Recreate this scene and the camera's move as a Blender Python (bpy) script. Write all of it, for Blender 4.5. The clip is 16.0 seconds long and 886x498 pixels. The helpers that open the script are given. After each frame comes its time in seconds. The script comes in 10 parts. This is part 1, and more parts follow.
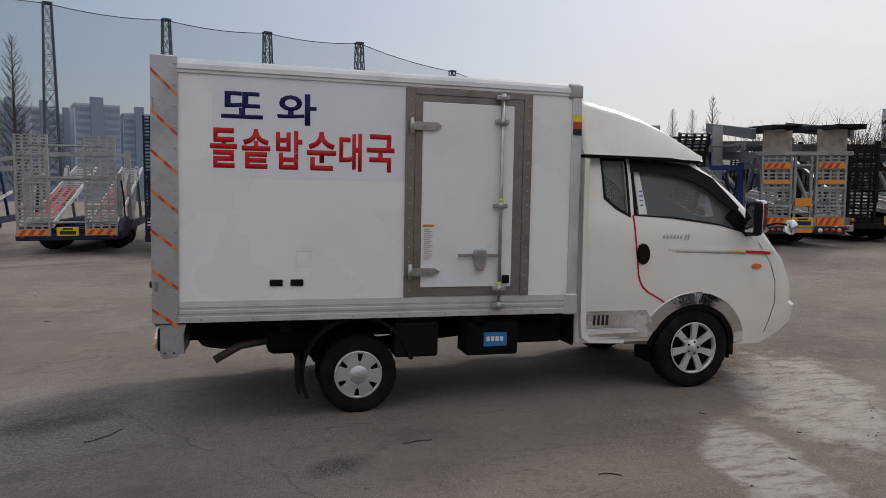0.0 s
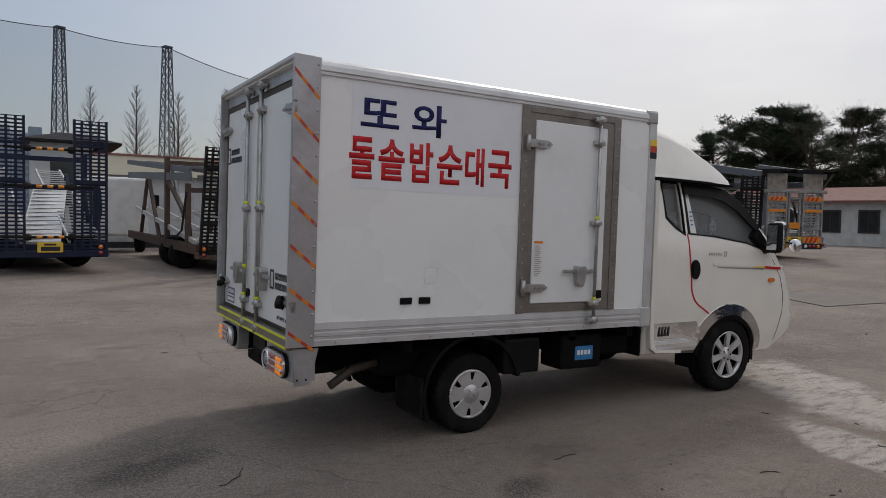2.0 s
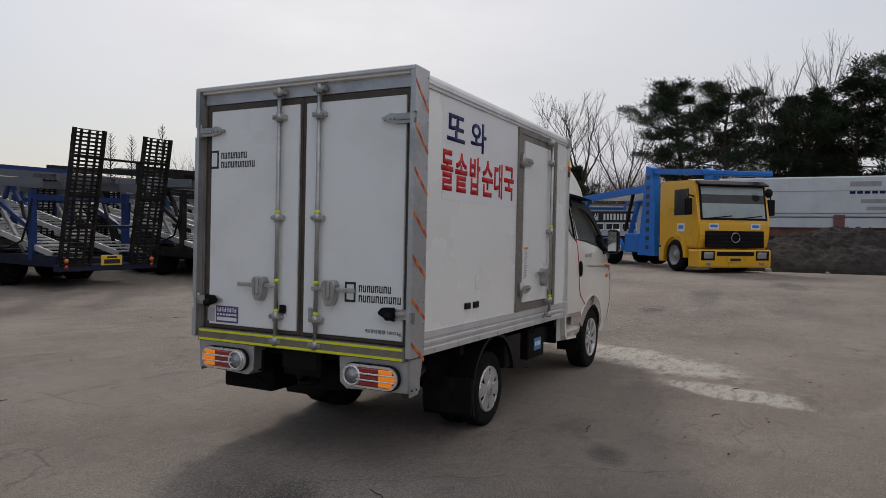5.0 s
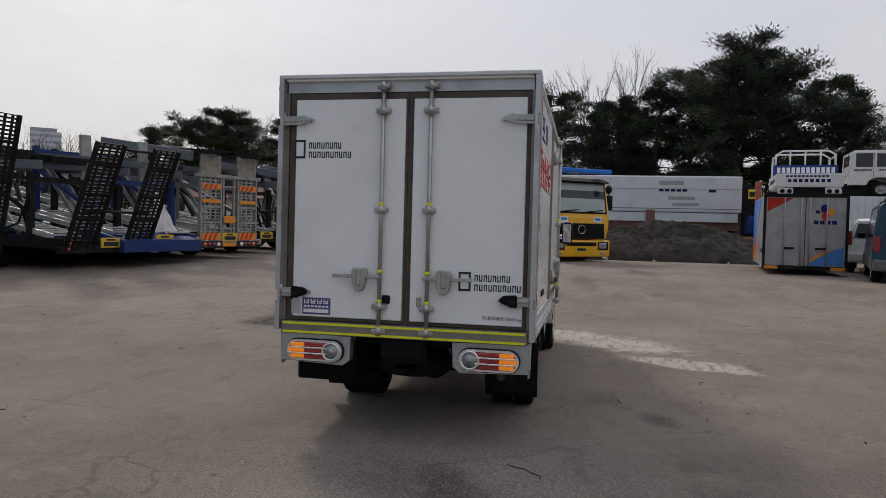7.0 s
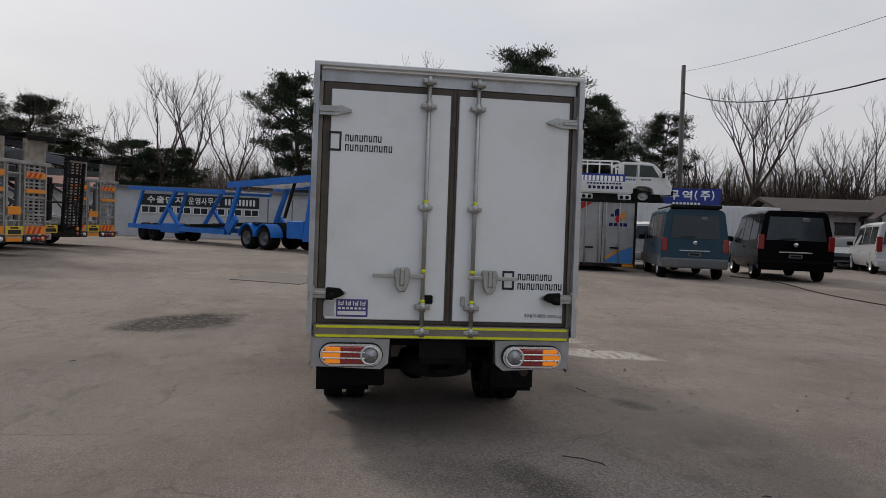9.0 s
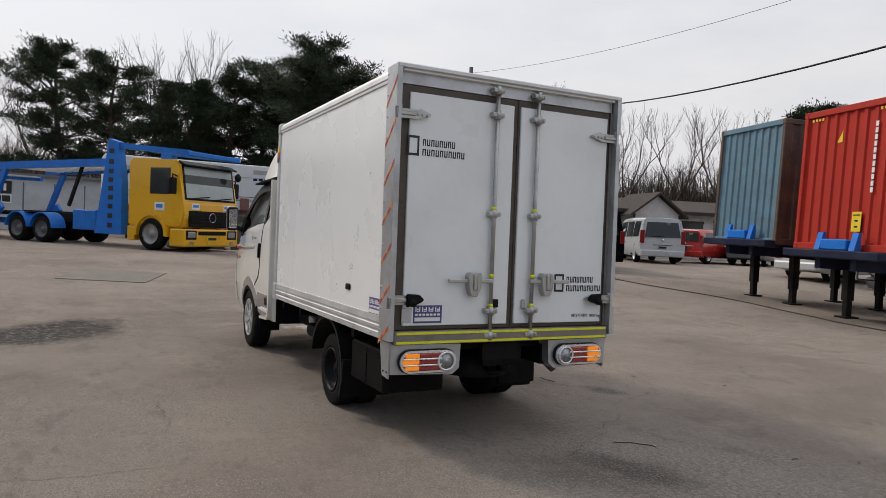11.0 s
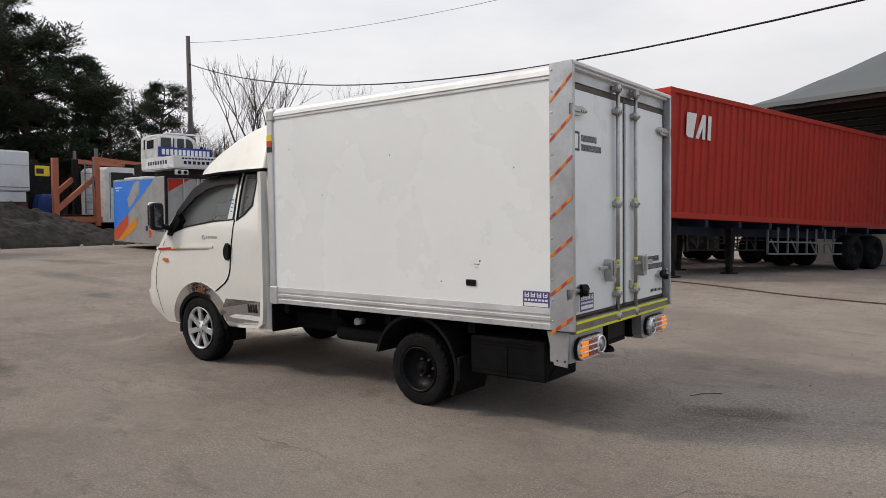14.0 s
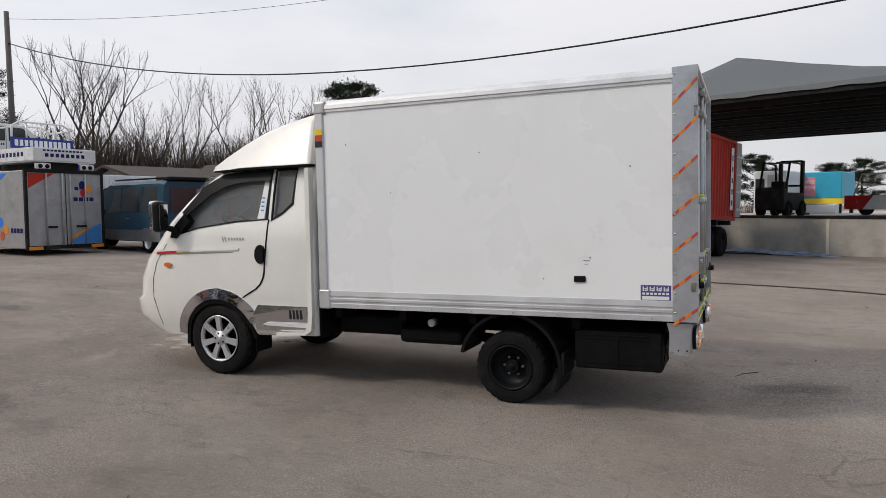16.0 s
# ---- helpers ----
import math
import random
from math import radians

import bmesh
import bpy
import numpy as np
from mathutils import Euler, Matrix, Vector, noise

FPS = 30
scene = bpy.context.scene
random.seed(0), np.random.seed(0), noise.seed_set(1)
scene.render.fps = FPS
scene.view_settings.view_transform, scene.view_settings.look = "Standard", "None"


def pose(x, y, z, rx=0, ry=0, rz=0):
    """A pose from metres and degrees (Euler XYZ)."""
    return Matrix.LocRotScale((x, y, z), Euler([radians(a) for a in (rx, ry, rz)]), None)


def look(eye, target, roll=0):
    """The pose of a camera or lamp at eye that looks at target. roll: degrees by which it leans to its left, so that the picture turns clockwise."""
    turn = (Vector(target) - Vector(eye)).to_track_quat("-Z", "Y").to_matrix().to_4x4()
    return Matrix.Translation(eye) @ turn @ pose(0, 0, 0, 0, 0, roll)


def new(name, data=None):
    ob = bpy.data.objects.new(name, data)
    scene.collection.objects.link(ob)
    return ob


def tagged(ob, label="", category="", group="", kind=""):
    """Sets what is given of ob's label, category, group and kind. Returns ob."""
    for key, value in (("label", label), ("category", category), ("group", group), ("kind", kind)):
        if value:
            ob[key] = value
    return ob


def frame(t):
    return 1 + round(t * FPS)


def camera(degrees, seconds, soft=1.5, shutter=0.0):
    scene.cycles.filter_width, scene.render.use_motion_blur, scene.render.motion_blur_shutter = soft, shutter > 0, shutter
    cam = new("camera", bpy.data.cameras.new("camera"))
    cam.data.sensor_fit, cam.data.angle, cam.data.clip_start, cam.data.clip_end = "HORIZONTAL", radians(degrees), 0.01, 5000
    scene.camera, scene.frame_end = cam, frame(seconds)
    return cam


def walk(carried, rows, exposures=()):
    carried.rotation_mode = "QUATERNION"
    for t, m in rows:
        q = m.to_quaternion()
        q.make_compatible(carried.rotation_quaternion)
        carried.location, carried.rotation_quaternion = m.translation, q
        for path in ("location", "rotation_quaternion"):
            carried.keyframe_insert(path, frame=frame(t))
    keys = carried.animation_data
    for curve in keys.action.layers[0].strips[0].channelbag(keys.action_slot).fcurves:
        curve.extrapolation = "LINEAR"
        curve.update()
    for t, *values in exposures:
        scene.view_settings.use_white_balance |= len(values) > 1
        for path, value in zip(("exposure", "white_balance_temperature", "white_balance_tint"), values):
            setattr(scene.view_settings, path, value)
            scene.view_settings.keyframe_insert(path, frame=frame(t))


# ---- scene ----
cam = camera(64.5, 16.0, 0.75)
PATH = [
    (0, (0.081, -0.112, 1.52), (0.604, 1.813, 1.376), 0.1),
    (0.5, (-0.427, 0.106, 1.52), (0.21, 1.997, 1.388), -0.0),
    (1, (-0.927, 0.289, 1.528), (-0.142, 2.124, 1.402), 0.7),
    (1.5, (-1.375, 0.522, 1.512), (-0.462, 2.298, 1.4), 0.0),
    (2, (-1.864, 0.746, 1.491), (-0.837, 2.46, 1.401), 1.1),
    (2.5, (-2.284, 0.99, 1.482), (-1.172, 2.649, 1.378), -0.2),
    (3, (-2.683, 1.274, 1.499), (-1.459, 2.853, 1.404), 1.0),
    (3.5, (-3.127, 1.549, 1.501), (-1.738, 2.984, 1.4), 0.5),
    (4, (-3.463, 1.907, 1.493), (-1.928, 3.185, 1.396), 0.1),
    (4.2, (-3.592, 2.057, 1.482), (-1.979, 3.238, 1.401), 0.6),
    (6.3, (-4.684, 3.75, 1.448), (-2.81, 4.44, 1.364), 1.4),
    (6.5, (-4.778, 3.945, 1.449), (-2.878, 4.564, 1.365), 2.2),
    (7, (-4.95, 4.366, 1.442), (-2.992, 4.769, 1.372), 1.3),
    (7.5, (-5.0, 4.798, 1.428), (-3.014, 5.029, 1.36), 0.2),
    (8, (-5.063, 5.258, 1.408), (-3.065, 5.339, 1.373), 2.3),
    (8.5, (-5.07, 5.7, 1.392), (-3.072, 5.628, 1.353), 2.4),
    (9, (-4.996, 6.169, 1.4), (-3.014, 5.906, 1.342), 2.2),
    (9.5, (-4.945, 6.636, 1.406), (-2.999, 6.179, 1.335), 2.1),
    (10, (-4.791, 7.087, 1.416), (-2.892, 6.467, 1.323), 2.5),
    (10.2, (-4.739, 7.292, 1.4), (-2.856, 6.622, 1.317), 3.6),
    (12.3, (-3.837, 9.186, 1.477), (-2.266, 7.951, 1.383), -0.6),
    (12.5, (-3.704, 9.339, 1.468), (-2.15, 8.084, 1.38), 1.0),
    (13, (-3.299, 9.702, 1.49), (-1.884, 8.292, 1.393), 0.7),
    (13.5, (-2.956, 10.075, 1.487), (-1.637, 8.575, 1.383), -0.4),
    (14, (-2.574, 10.407, 1.478), (-1.358, 8.824, 1.369), 0.1),
    (14.5, (-2.179, 10.713, 1.47), (-1.062, 9.06, 1.328), -0.1),
    (15, (-1.731, 10.981, 1.482), (-0.704, 9.269, 1.363), 0.4),
    (15.5, (-1.311, 11.218, 1.496), (-0.42, 9.432, 1.378), 0.4),
    (16, (-0.835, 11.354, 1.501), (-0.042, 9.522, 1.378), -0.3),
]
walk(cam, [(t, look(eye, target, roll)) for t, eye, target, roll in PATH],
     ((0.0, 0.33, 6650, 10), (3.5, 0.22, 6700, 10), (4.2, 0.24, 6700, 10), (7.0, 0.29, 6750, 10), (9.0, 0.31, 6800, 10), (10.2, 0.47, 6850, 10), (12.3, 0.86, 6950, 10), (14.5, 0.80, 6900, 10), (16.0, 0.77, 6750, 10)))

# ---- world, sun ----
SUN_AZ, SUN_EL = 36.0, 40.0          # degrees, azimuth from +x towards +y
world = bpy.data.worlds.new("sky")
scene.world = world
world.use_nodes = True
wn, wl = world.node_tree.nodes, world.node_tree.links
wn.clear()
w_out = wn.new("ShaderNodeOutputWorld")
w_bg = wn.new("ShaderNodeBackground")
w_sky = wn.new("ShaderNodeTexSky")
w_sky.sky_type, w_sky.sun_disc = "NISHITA", False
w_sky.sun_elevation, w_sky.sun_rotation = radians(SUN_EL), radians(90 - SUN_AZ)
w_sky.air_density, w_sky.dust_density, w_sky.ozone_density = 1.0, 2.0, 1.0
w_co = wn.new("ShaderNodeTexCoord")
w_map = wn.new("ShaderNodeMapping")
w_map.inputs["Scale"].default_value = (1.0, 1.0, 3.2)
w_noise = wn.new("ShaderNodeTexNoise")
w_noise.inputs["Scale"].default_value, w_noise.inputs["Detail"].default_value = 1.7, 6.0
w_noise.inputs["Roughness"].default_value = 0.55
w_ramp = wn.new("ShaderNodeMapRange")
w_ramp.inputs["From Min"].default_value, w_ramp.inputs["From Max"].default_value = 0.34, 0.60
w_ramp.inputs["To Min"].default_value, w_ramp.inputs["To Max"].default_value = 0.72, 1.0
w_mix = wn.new("ShaderNodeMix")
w_mix.data_type = "RGBA"
wl.new(w_co.outputs["Generated"], w_map.inputs["Vector"])
wl.new(w_map.outputs["Vector"], w_noise.inputs["Vector"])
wl.new(w_noise.outputs["Fac"], w_ramp.inputs["Value"])
# cloud thins out on the side away from the sun
w_dot = wn.new("ShaderNodeVectorMath")
w_dot.operation = "DOT_PRODUCT"
w_dot.inputs[1].default_value = (0.55, -0.75, 0.0)
w_side = wn.new("ShaderNodeMapRange")
w_side.inputs["From Min"].default_value, w_side.inputs["From Max"].default_value = -0.88, 0.05
w_side.inputs["To Min"].default_value, w_side.inputs["To Max"].default_value = 0.12, 1.0
w_mul = wn.new("ShaderNodeMath")
w_mul.operation = "MULTIPLY"
wl.new(w_co.outputs["Generated"], w_dot.inputs[0])
wl.new(w_dot.outputs["Value"], w_side.inputs["Value"])
wl.new(w_ramp.outputs["Result"], w_mul.inputs[0]), wl.new(w_side.outputs["Result"], w_mul.inputs[1])
wl.new(w_mul.outputs[0], w_mix.inputs["Factor"])
# the clear sky is dulled by haze, and the cloud glows most on the sun's side
w_haze = wn.new("ShaderNodeVectorMath")
w_haze.operation = "SCALE"
w_haze.inputs["Scale"].default_value = 0.64
w_sun = wn.new("ShaderNodeVectorMath")
w_sun.operation = "DOT_PRODUCT"
w_sun.inputs[1].default_value = (math.cos(radians(SUN_AZ)), math.sin(radians(SUN_AZ)), 0.0)
w_lit = wn.new("ShaderNodeMapRange")
w_lit.inputs["From Min"].default_value, w_lit.inputs["From Max"].default_value = -0.6, 1.0
w_lit.inputs["To Min"].default_value, w_lit.inputs["To Max"].default_value = 0.86, 1.03
w_cloud = wn.new("ShaderNodeVectorMath")
w_cloud.operation = "SCALE"
w_cloud.inputs[0].default_value = (4.6, 4.72, 5.1)            # thin high cloud
wl.new(w_co.outputs["Generated"], w_sun.inputs[0])
wl.new(w_sun.outputs["Value"], w_lit.inputs["Value"])
wl.new(w_lit.outputs["Result"], w_cloud.inputs["Scale"])
wl.new(w_cloud.outputs[0], w_mix.inputs["B"])
wl.new(w_sky.outputs["Color"], w_haze.inputs[0])
wl.new(w_haze.outputs[0], w_mix.inputs["A"])
wl.new(w_mix.outputs["Result"], w_bg.inputs["Color"])
# an overcast dome is brighter overhead than near the horizon
w_xyz = wn.new("ShaderNodeSeparateXYZ")
w_up = wn.new("ShaderNodeMapRange")
w_up.inputs["From Min"].default_value, w_up.inputs["From Max"].default_value = 0.0, 1.0
w_up.inputs["To Min"].default_value, w_up.inputs["To Max"].default_value = 0.100, 0.176
wl.new(w_co.outputs["Generated"], w_xyz.inputs[0])
wl.new(w_xyz.outputs["Z"], w_up.inputs["Value"])
wl.new(w_up.outputs["Result"], w_bg.inputs["Strength"])
wl.new(w_bg.outputs["Background"], w_out.inputs["Surface"])

sun = new("sun", bpy.data.lights.new("sun", "SUN"))
sun.data.energy, sun.data.angle, sun.data.color = 0.9, radians(8.0), (1.0, 0.94, 0.86)
sx, sy, sz = (math.cos(radians(SUN_EL)) * math.cos(radians(SUN_AZ)), math.cos(radians(SUN_EL)) * math.sin(radians(SUN_AZ)), math.sin(radians(SUN_EL)))
sun.matrix_world = look((60 * sx, 60 * sy, 60 * sz), (0, 0, 0))

# ---- materials ----
def mat(name, base, rough=0.5, metal=0.0, vary=0.12, scale=6.0, bump=0.0, bscale=90.0, dirt=None, dirt_amt=0.0, dscale=2.0, coat=0.0, per_object=0.0, spec=0.5, stretch=(1, 1, 1)):
    """Principled material with two scales of variation, a fine relief and an optional stain colour."""
    m = bpy.data.materials.new(name)
    m.use_nodes = True
    n, l = m.node_tree.nodes, m.node_tree.links
    p = n["Principled BSDF"]
    co = n.new("ShaderNodeTexCoord")
    mp = n.new("ShaderNodeMapping")
    mp.inputs["Scale"].default_value = stretch
    l.new(co.outputs["Object"], mp.inputs["Vector"])
    v = mp.outputs["Vector"]
    big = n.new("ShaderNodeTexNoise")
    big.inputs["Scale"].default_value, big.inputs["Detail"].default_value = scale, 5.0
    fine = n.new("ShaderNodeTexNoise")
    fine.inputs["Scale"].default_value, fine.inputs["Detail"].default_value = scale * 11, 4.0
    l.new(v, big.inputs["Vector"]), l.new(v, fine.inputs["Vector"])
    add = n.new("ShaderNodeMath")
    add.operation = "MULTIPLY_ADD"
    add.inputs[1].default_value = 0.45
    l.new(fine.outputs["Fac"], add.inputs[0]), l.new(big.outputs["Fac"], add.inputs[2])
    rng = n.new("ShaderNodeMapRange")
    rng.inputs["From Min"].default_value, rng.inputs["From Max"].default_value = 0.45, 1.0
    rng.inputs["To Min"].default_value, rng.inputs["To Max"].default_value = 1 - vary, 1 + vary
    l.new(add.outputs[0], rng.inputs["Value"])
    value = rng.outputs["Result"]
    if per_object:
        info = n.new("ShaderNodeObjectInfo")
        r2 = n.new("ShaderNodeMapRange")
        r2.inputs["To Min"].default_value, r2.inputs["To Max"].default_value = 1 - per_object, 1 + per_object
        l.new(info.outputs["Random"], r2.inputs["Value"])
        mul = n.new("ShaderNodeMath")
        mul.operation = "MULTIPLY"
        l.new(value, mul.inputs[0]), l.new(r2.outputs["Result"], mul.inputs[1])
        value = mul.outputs[0]
    hsv = n.new("ShaderNodeHueSaturation")
    hsv.inputs["Color"].default_value = (*base, 1)
    l.new(value, hsv.inputs["Value"])
    col = hsv.outputs["Color"]
    if dirt:
        dn = n.new("ShaderNodeTexNoise")
        dn.inputs["Scale"].default_value, dn.inputs["Detail"].default_value, dn.inputs["Roughness"].default_value = dscale, 8.0, 0.62
        l.new(v, dn.inputs["Vector"])
        dr = n.new("ShaderNodeMapRange")
        dr.inputs["From Min"].default_value, dr.inputs["From Max"].default_value = 0.48, 0.72
        dr.inputs["To Min"].default_value, dr.inputs["To Max"].default_value = 0.0, dirt_amt
        l.new(dn.outputs["Fac"], dr.inputs["Value"])
        mx = n.new("ShaderNodeMix")
        mx.data_type = "RGBA"
        mx.inputs["B"].default_value = (*dirt, 1)
        l.new(dr.outputs["Result"], mx.inputs["Factor"]), l.new(col, mx.inputs["A"])
        col = mx.outputs["Result"]
    l.new(col, p.inputs["Base Color"])
    rr = n.new("ShaderNodeMapRange")
    rr.inputs["To Min"].default_value, rr.inputs["To Max"].default_value = max(0.02, rough - 0.1), min(1, rough + 0.1)
    l.new(big.outputs["Fac"], rr.inputs["Value"])
    l.new(rr.outputs["Result"], p.inputs["Roughness"])
    p.inputs["Metallic"].default_value = metal
    p.inputs["Coat Weight"].default_value = coat
    p.inputs["Coat Roughness"].default_value = 0.08
    p.inputs["Specular IOR Level"].default_value = spec
    if bump:
        bn = n.new("ShaderNodeTexNoise")
        bn.inputs["Scale"].default_value, bn.inputs["Detail"].default_value = bscale, 4.0
        l.new(v, bn.inputs["Vector"])
        b = n.new("ShaderNodeBump")
        b.inputs["Strength"].default_value, b.inputs["Distance"].default_value = bump, 0.01
        l.new(bn.outputs["Fac"], b.inputs["Height"])
        l.new(b.outputs["Normal"], p.inputs["Normal"])
    return m


def glass(name, tint, alpha, rough=0.02):
    """Thin tinted pane: a glossy sheet that lets part of the light through."""
    m = bpy.data.materials.new(name)
    m.use_nodes = True
    n, l = m.node_tree.nodes, m.node_tree.links
    p = n["Principled BSDF"]
    p.inputs["Base Color"].default_value = (*tint, 1)
    p.inputs["Roughness"].default_value = rough
    p.inputs["Specular IOR Level"].default_value = 0.9
    tr = n.new("ShaderNodeBsdfTransparent")
    tr.inputs["Color"].default_value = (0.92, 0.94, 0.94, 1)
    mx = n.new("ShaderNodeMixShader")
    mx.inputs["Fac"].default_value = alpha
    l.new(p.outputs["BSDF"], mx.inputs[1]), l.new(tr.outputs["BSDF"], mx.inputs[2])
    l.new(mx.outputs["Shader"], n["Material Output"].inputs["Surface"])
    return m


def glow(name, colour, strength, base=None):
    m = bpy.data.materials.new(name)
    m.use_nodes = True
    p = m.node_tree.nodes["Principled BSDF"]
    p.inputs["Base Color"].default_value = (*(base or colour), 1)
    p.inputs["Emission Color"].default_value = (*colour, 1)
    p.inputs["Emission Strength"].default_value = strength
    p.inputs["Roughness"].default_value = 0.25
    return m


DUST = (0.30, 0.26, 0.21)
M = dict(
    panel=mat("white_panel_paint", (0.84, 0.85, 0.84), 0.28, 0, 0.02, 1.3, 0.02, 5, DUST, 0.06, 1.6, 0.25),
    panel2=mat("white_door_paint", (0.79, 0.81, 0.82), 0.3, 0, 0.03, 1.5, 0.02, 6, DUST, 0.12, 2.2, 0.2),
    vinyl=mat("pale_sign_vinyl", (0.77, 0.79, 0.83), 0.4, 0, 0.03, 2.0, 0.02, 8, DUST, 0.08, 3),
    cabwhite=mat("ivory_car_paint", (0.81, 0.79, 0.73), 0.22, 0, 0.03, 1.5, 0, 90, DUST, 0.08, 2.0, 0.6),
    fairing=mat("ivory_plastic", (0.78, 0.76, 0.70), 0.35, 0, 0.04, 2.0, 0.02, 30, DUST, 0.15, 2.4, 0.2),
    alu=mat("brushed_aluminium", (0.62, 0.625, 0.63), 0.46, 0.55, 0.08, 5, 0.04, 60, (0.30, 0.28, 0.26), 0.35, 3.0),
    alupost=mat("dull_aluminium_post", (0.50, 0.51, 0.53), 0.42, 0.7, 0.14, 3, 0.14, 9, (0.17, 0.158, 0.145), 0.5, 3.2),
    steel=mat("worn_stainless_frame", (0.25, 0.228, 0.205), 0.42, 0.5, 0.25, 4, 0.05, 70, (0.10, 0.08, 0.066), 0.75, 4.0),
    seam=mat("rust_stained_door_steel", (0.088, 0.072, 0.060), 0.6, 0.25, 0.3, 5, 0.06, 70, (0.045, 0.033, 0.026), 0.6, 6.0),
    galv=mat("galvanised_steel", (0.44, 0.44, 0.43), 0.38, 0.8, 0.2, 14, 0.08, 90, (0.22, 0.19, 0.16), 0.4, 9.0),
    chrome=mat("chrome", (0.60, 0.60, 0.62), 0.06, 1.0, 0.02, 3, 0.5, 7.0),
    bezel=mat("bright_chrome_bezel", (0.82, 0.82, 0.83), 0.28, 0.75, 0.05, 9, 0, 90, DUST, 0.15, 9),
    alloy=mat("silver_alloy", (0.62, 0.625, 0.63), 0.3, 0.6, 0.08, 9, 0, 90, DUST, 0.2, 8),
    rubber=mat("tyre_rubber", (0.010, 0.010, 0.0105), 0.8, 0, 0.25, 9, 0.2, 60, (0.05, 0.045, 0.04), 0.35, 5, spec=0.08),
    black=mat("black_chassis_paint", (0.006, 0.006, 0.0065), 0.65, 0.0, 0.3, 6, 0.1, 40, (0.02, 0.018, 0.017), 0.4, 4, spec=0.08),
    plastic=mat("black_plastic", (0.008, 0.008, 0.0085), 0.45, 0, 0.2, 8, 0.05, 80, spec=0.12),
    gap=mat("dark_gasket", (0.006, 0.006, 0.006), 0.85, 0, 0.2, 8, spec=0.12),
    glass=glass("tinted_cab_glass", (0.20, 0.205, 0.21), 0.74),
    red=mat("red_vinyl", (0.52, 0.018, 0.022), 0.55, 0, 0.06, 9, spec=0.25),
    navy=mat("navy_vinyl", (0.009, 0.011, 0.085), 0.55, 0, 0.06, 9, spec=0.25),
    tape_r=mat("red_reflective_tape", (0.50, 0.06, 0.03), 0.35, 0, 0.1, 20),
    tape_o=mat("orange_reflective_tape", (0.72, 0.22, 0.02), 0.35, 0, 0.1, 20),
    lime=mat("lime_reflective_tape", (0.74, 0.76, 0.015), 0.4, 0, 0.08, 20, 0, 90, DUST, 0.25, 9),
    yellow=mat("yellow_marker", (0.80, 0.58, 0.03), 0.4, 0, 0.06, 20),
    purple=mat("violet_sticker", (0.075, 0.06, 0.22), 0.4, 0, 0.08, 12),
    whitev=mat("white_vinyl", (0.78, 0.78, 0.77), 0.4, 0, 0.04, 9),
    ink=mat("black_ink", (0.012, 0.014, 0.022), 0.4, 0, 0.1, 12),
    lens_r=mat("red_lens", (0.30, 0.012, 0.015), 0.12, 0, 0.1, 40, 0.3, 120, None, 0, 2, 1.0),
    lens_o=glow("lit_amber_lens", (1.0, 0.27, 0.02), 0.26, (0.75, 0.25, 0.02)),
    amber=mat("amber_marker_lens", (0.72, 0.17, 0.01), 0.15, 0, 0.05, 9, 0, 90, None, 0, 2, 1.0),
    lens_c=mat("clear_reversing_lens", (0.34, 0.35, 0.36), 0.12, 0.5, 0.3, 60, 0.5, 140, None, 0, 2, 1.0),
    bluesticker=mat("blue_sticker", (0.03, 0.20, 0.45), 0.4, 0, 0.1, 20),
    seat=mat("grey_seat_cloth", (0.16, 0.16, 0.17), 0.9, 0, 0.15, 20, 0.2, 200),
)

# ---- mesh helpers ----
def bx(bm, x0, x1, y0, y1, z0, z1, bev=0.0, seg=1):
    vs = [bm.verts.new((x, y, z)) for x in (x0, x1) for y in (y0, y1) for z in (z0, z1)]
    fs = [bm.faces.new([vs[i] for i in f]) for f in ((0, 1, 3, 2), (4, 6, 7, 5), (0, 4, 5, 1), (2, 3, 7, 6), (0, 2, 6, 4), (1, 5, 7, 3))]
    if bev:
        es = list({e for f in fs for e in f.edges})
        bmesh.ops.bevel(bm, geom=es, offset=bev, segments=seg, profile=0.5, affect="EDGES")
    return bm


def beam(bm, p, q, w, h, up=(0, 0, 1)):
    """A straight bar of width w and height h from p to q."""
    p, q = Vector(p), Vector(q)
    d = (q - p).normalized()
    s = d.cross(Vector(up))
    s = s.normalized() if s.length > 1e-5 else Vector((1, 0, 0))
    u = s.cross(d).normalized()
    vs = [bm.verts.new(c + s * (a * w / 2) + u * (b * h / 2)) for c in (p, q) for a in (-1, 1) for b in (-1, 1)]
    for f in ((0, 1, 3, 2), (4, 6, 7, 5), (0, 4, 5, 1), (2, 3, 7, 6), (0, 2, 6, 4), (1, 5, 7, 3)):
        bm.faces.new([vs[i] for i in f])
    return bm


def tube(bm, p, q, r, n=12, r1=None):
    p, q = Vector(p), Vector(q)
    d = (q - p).normalized()
    a = d.orthogonal().normalized()
    b = d.cross(a)
    r1 = r if r1 is None else r1
    rings = []
    for c, rad in ((p, r), (q, r1)):
        rings.append([bm.verts.new(c + (a * math.cos(2 * math.pi * i / n) + b * math.sin(2 * math.pi * i / n)) * rad) for i in range(n)])
    for i in range(n):
        f = bm.faces.new((rings[0][i], rings[0][(i + 1) % n], rings[1][(i + 1) % n], rings[1][i]))
        f.smooth = n > 7
    bm.faces.new(rings[0][::-1]), bm.faces.new(rings[1])
    return bm


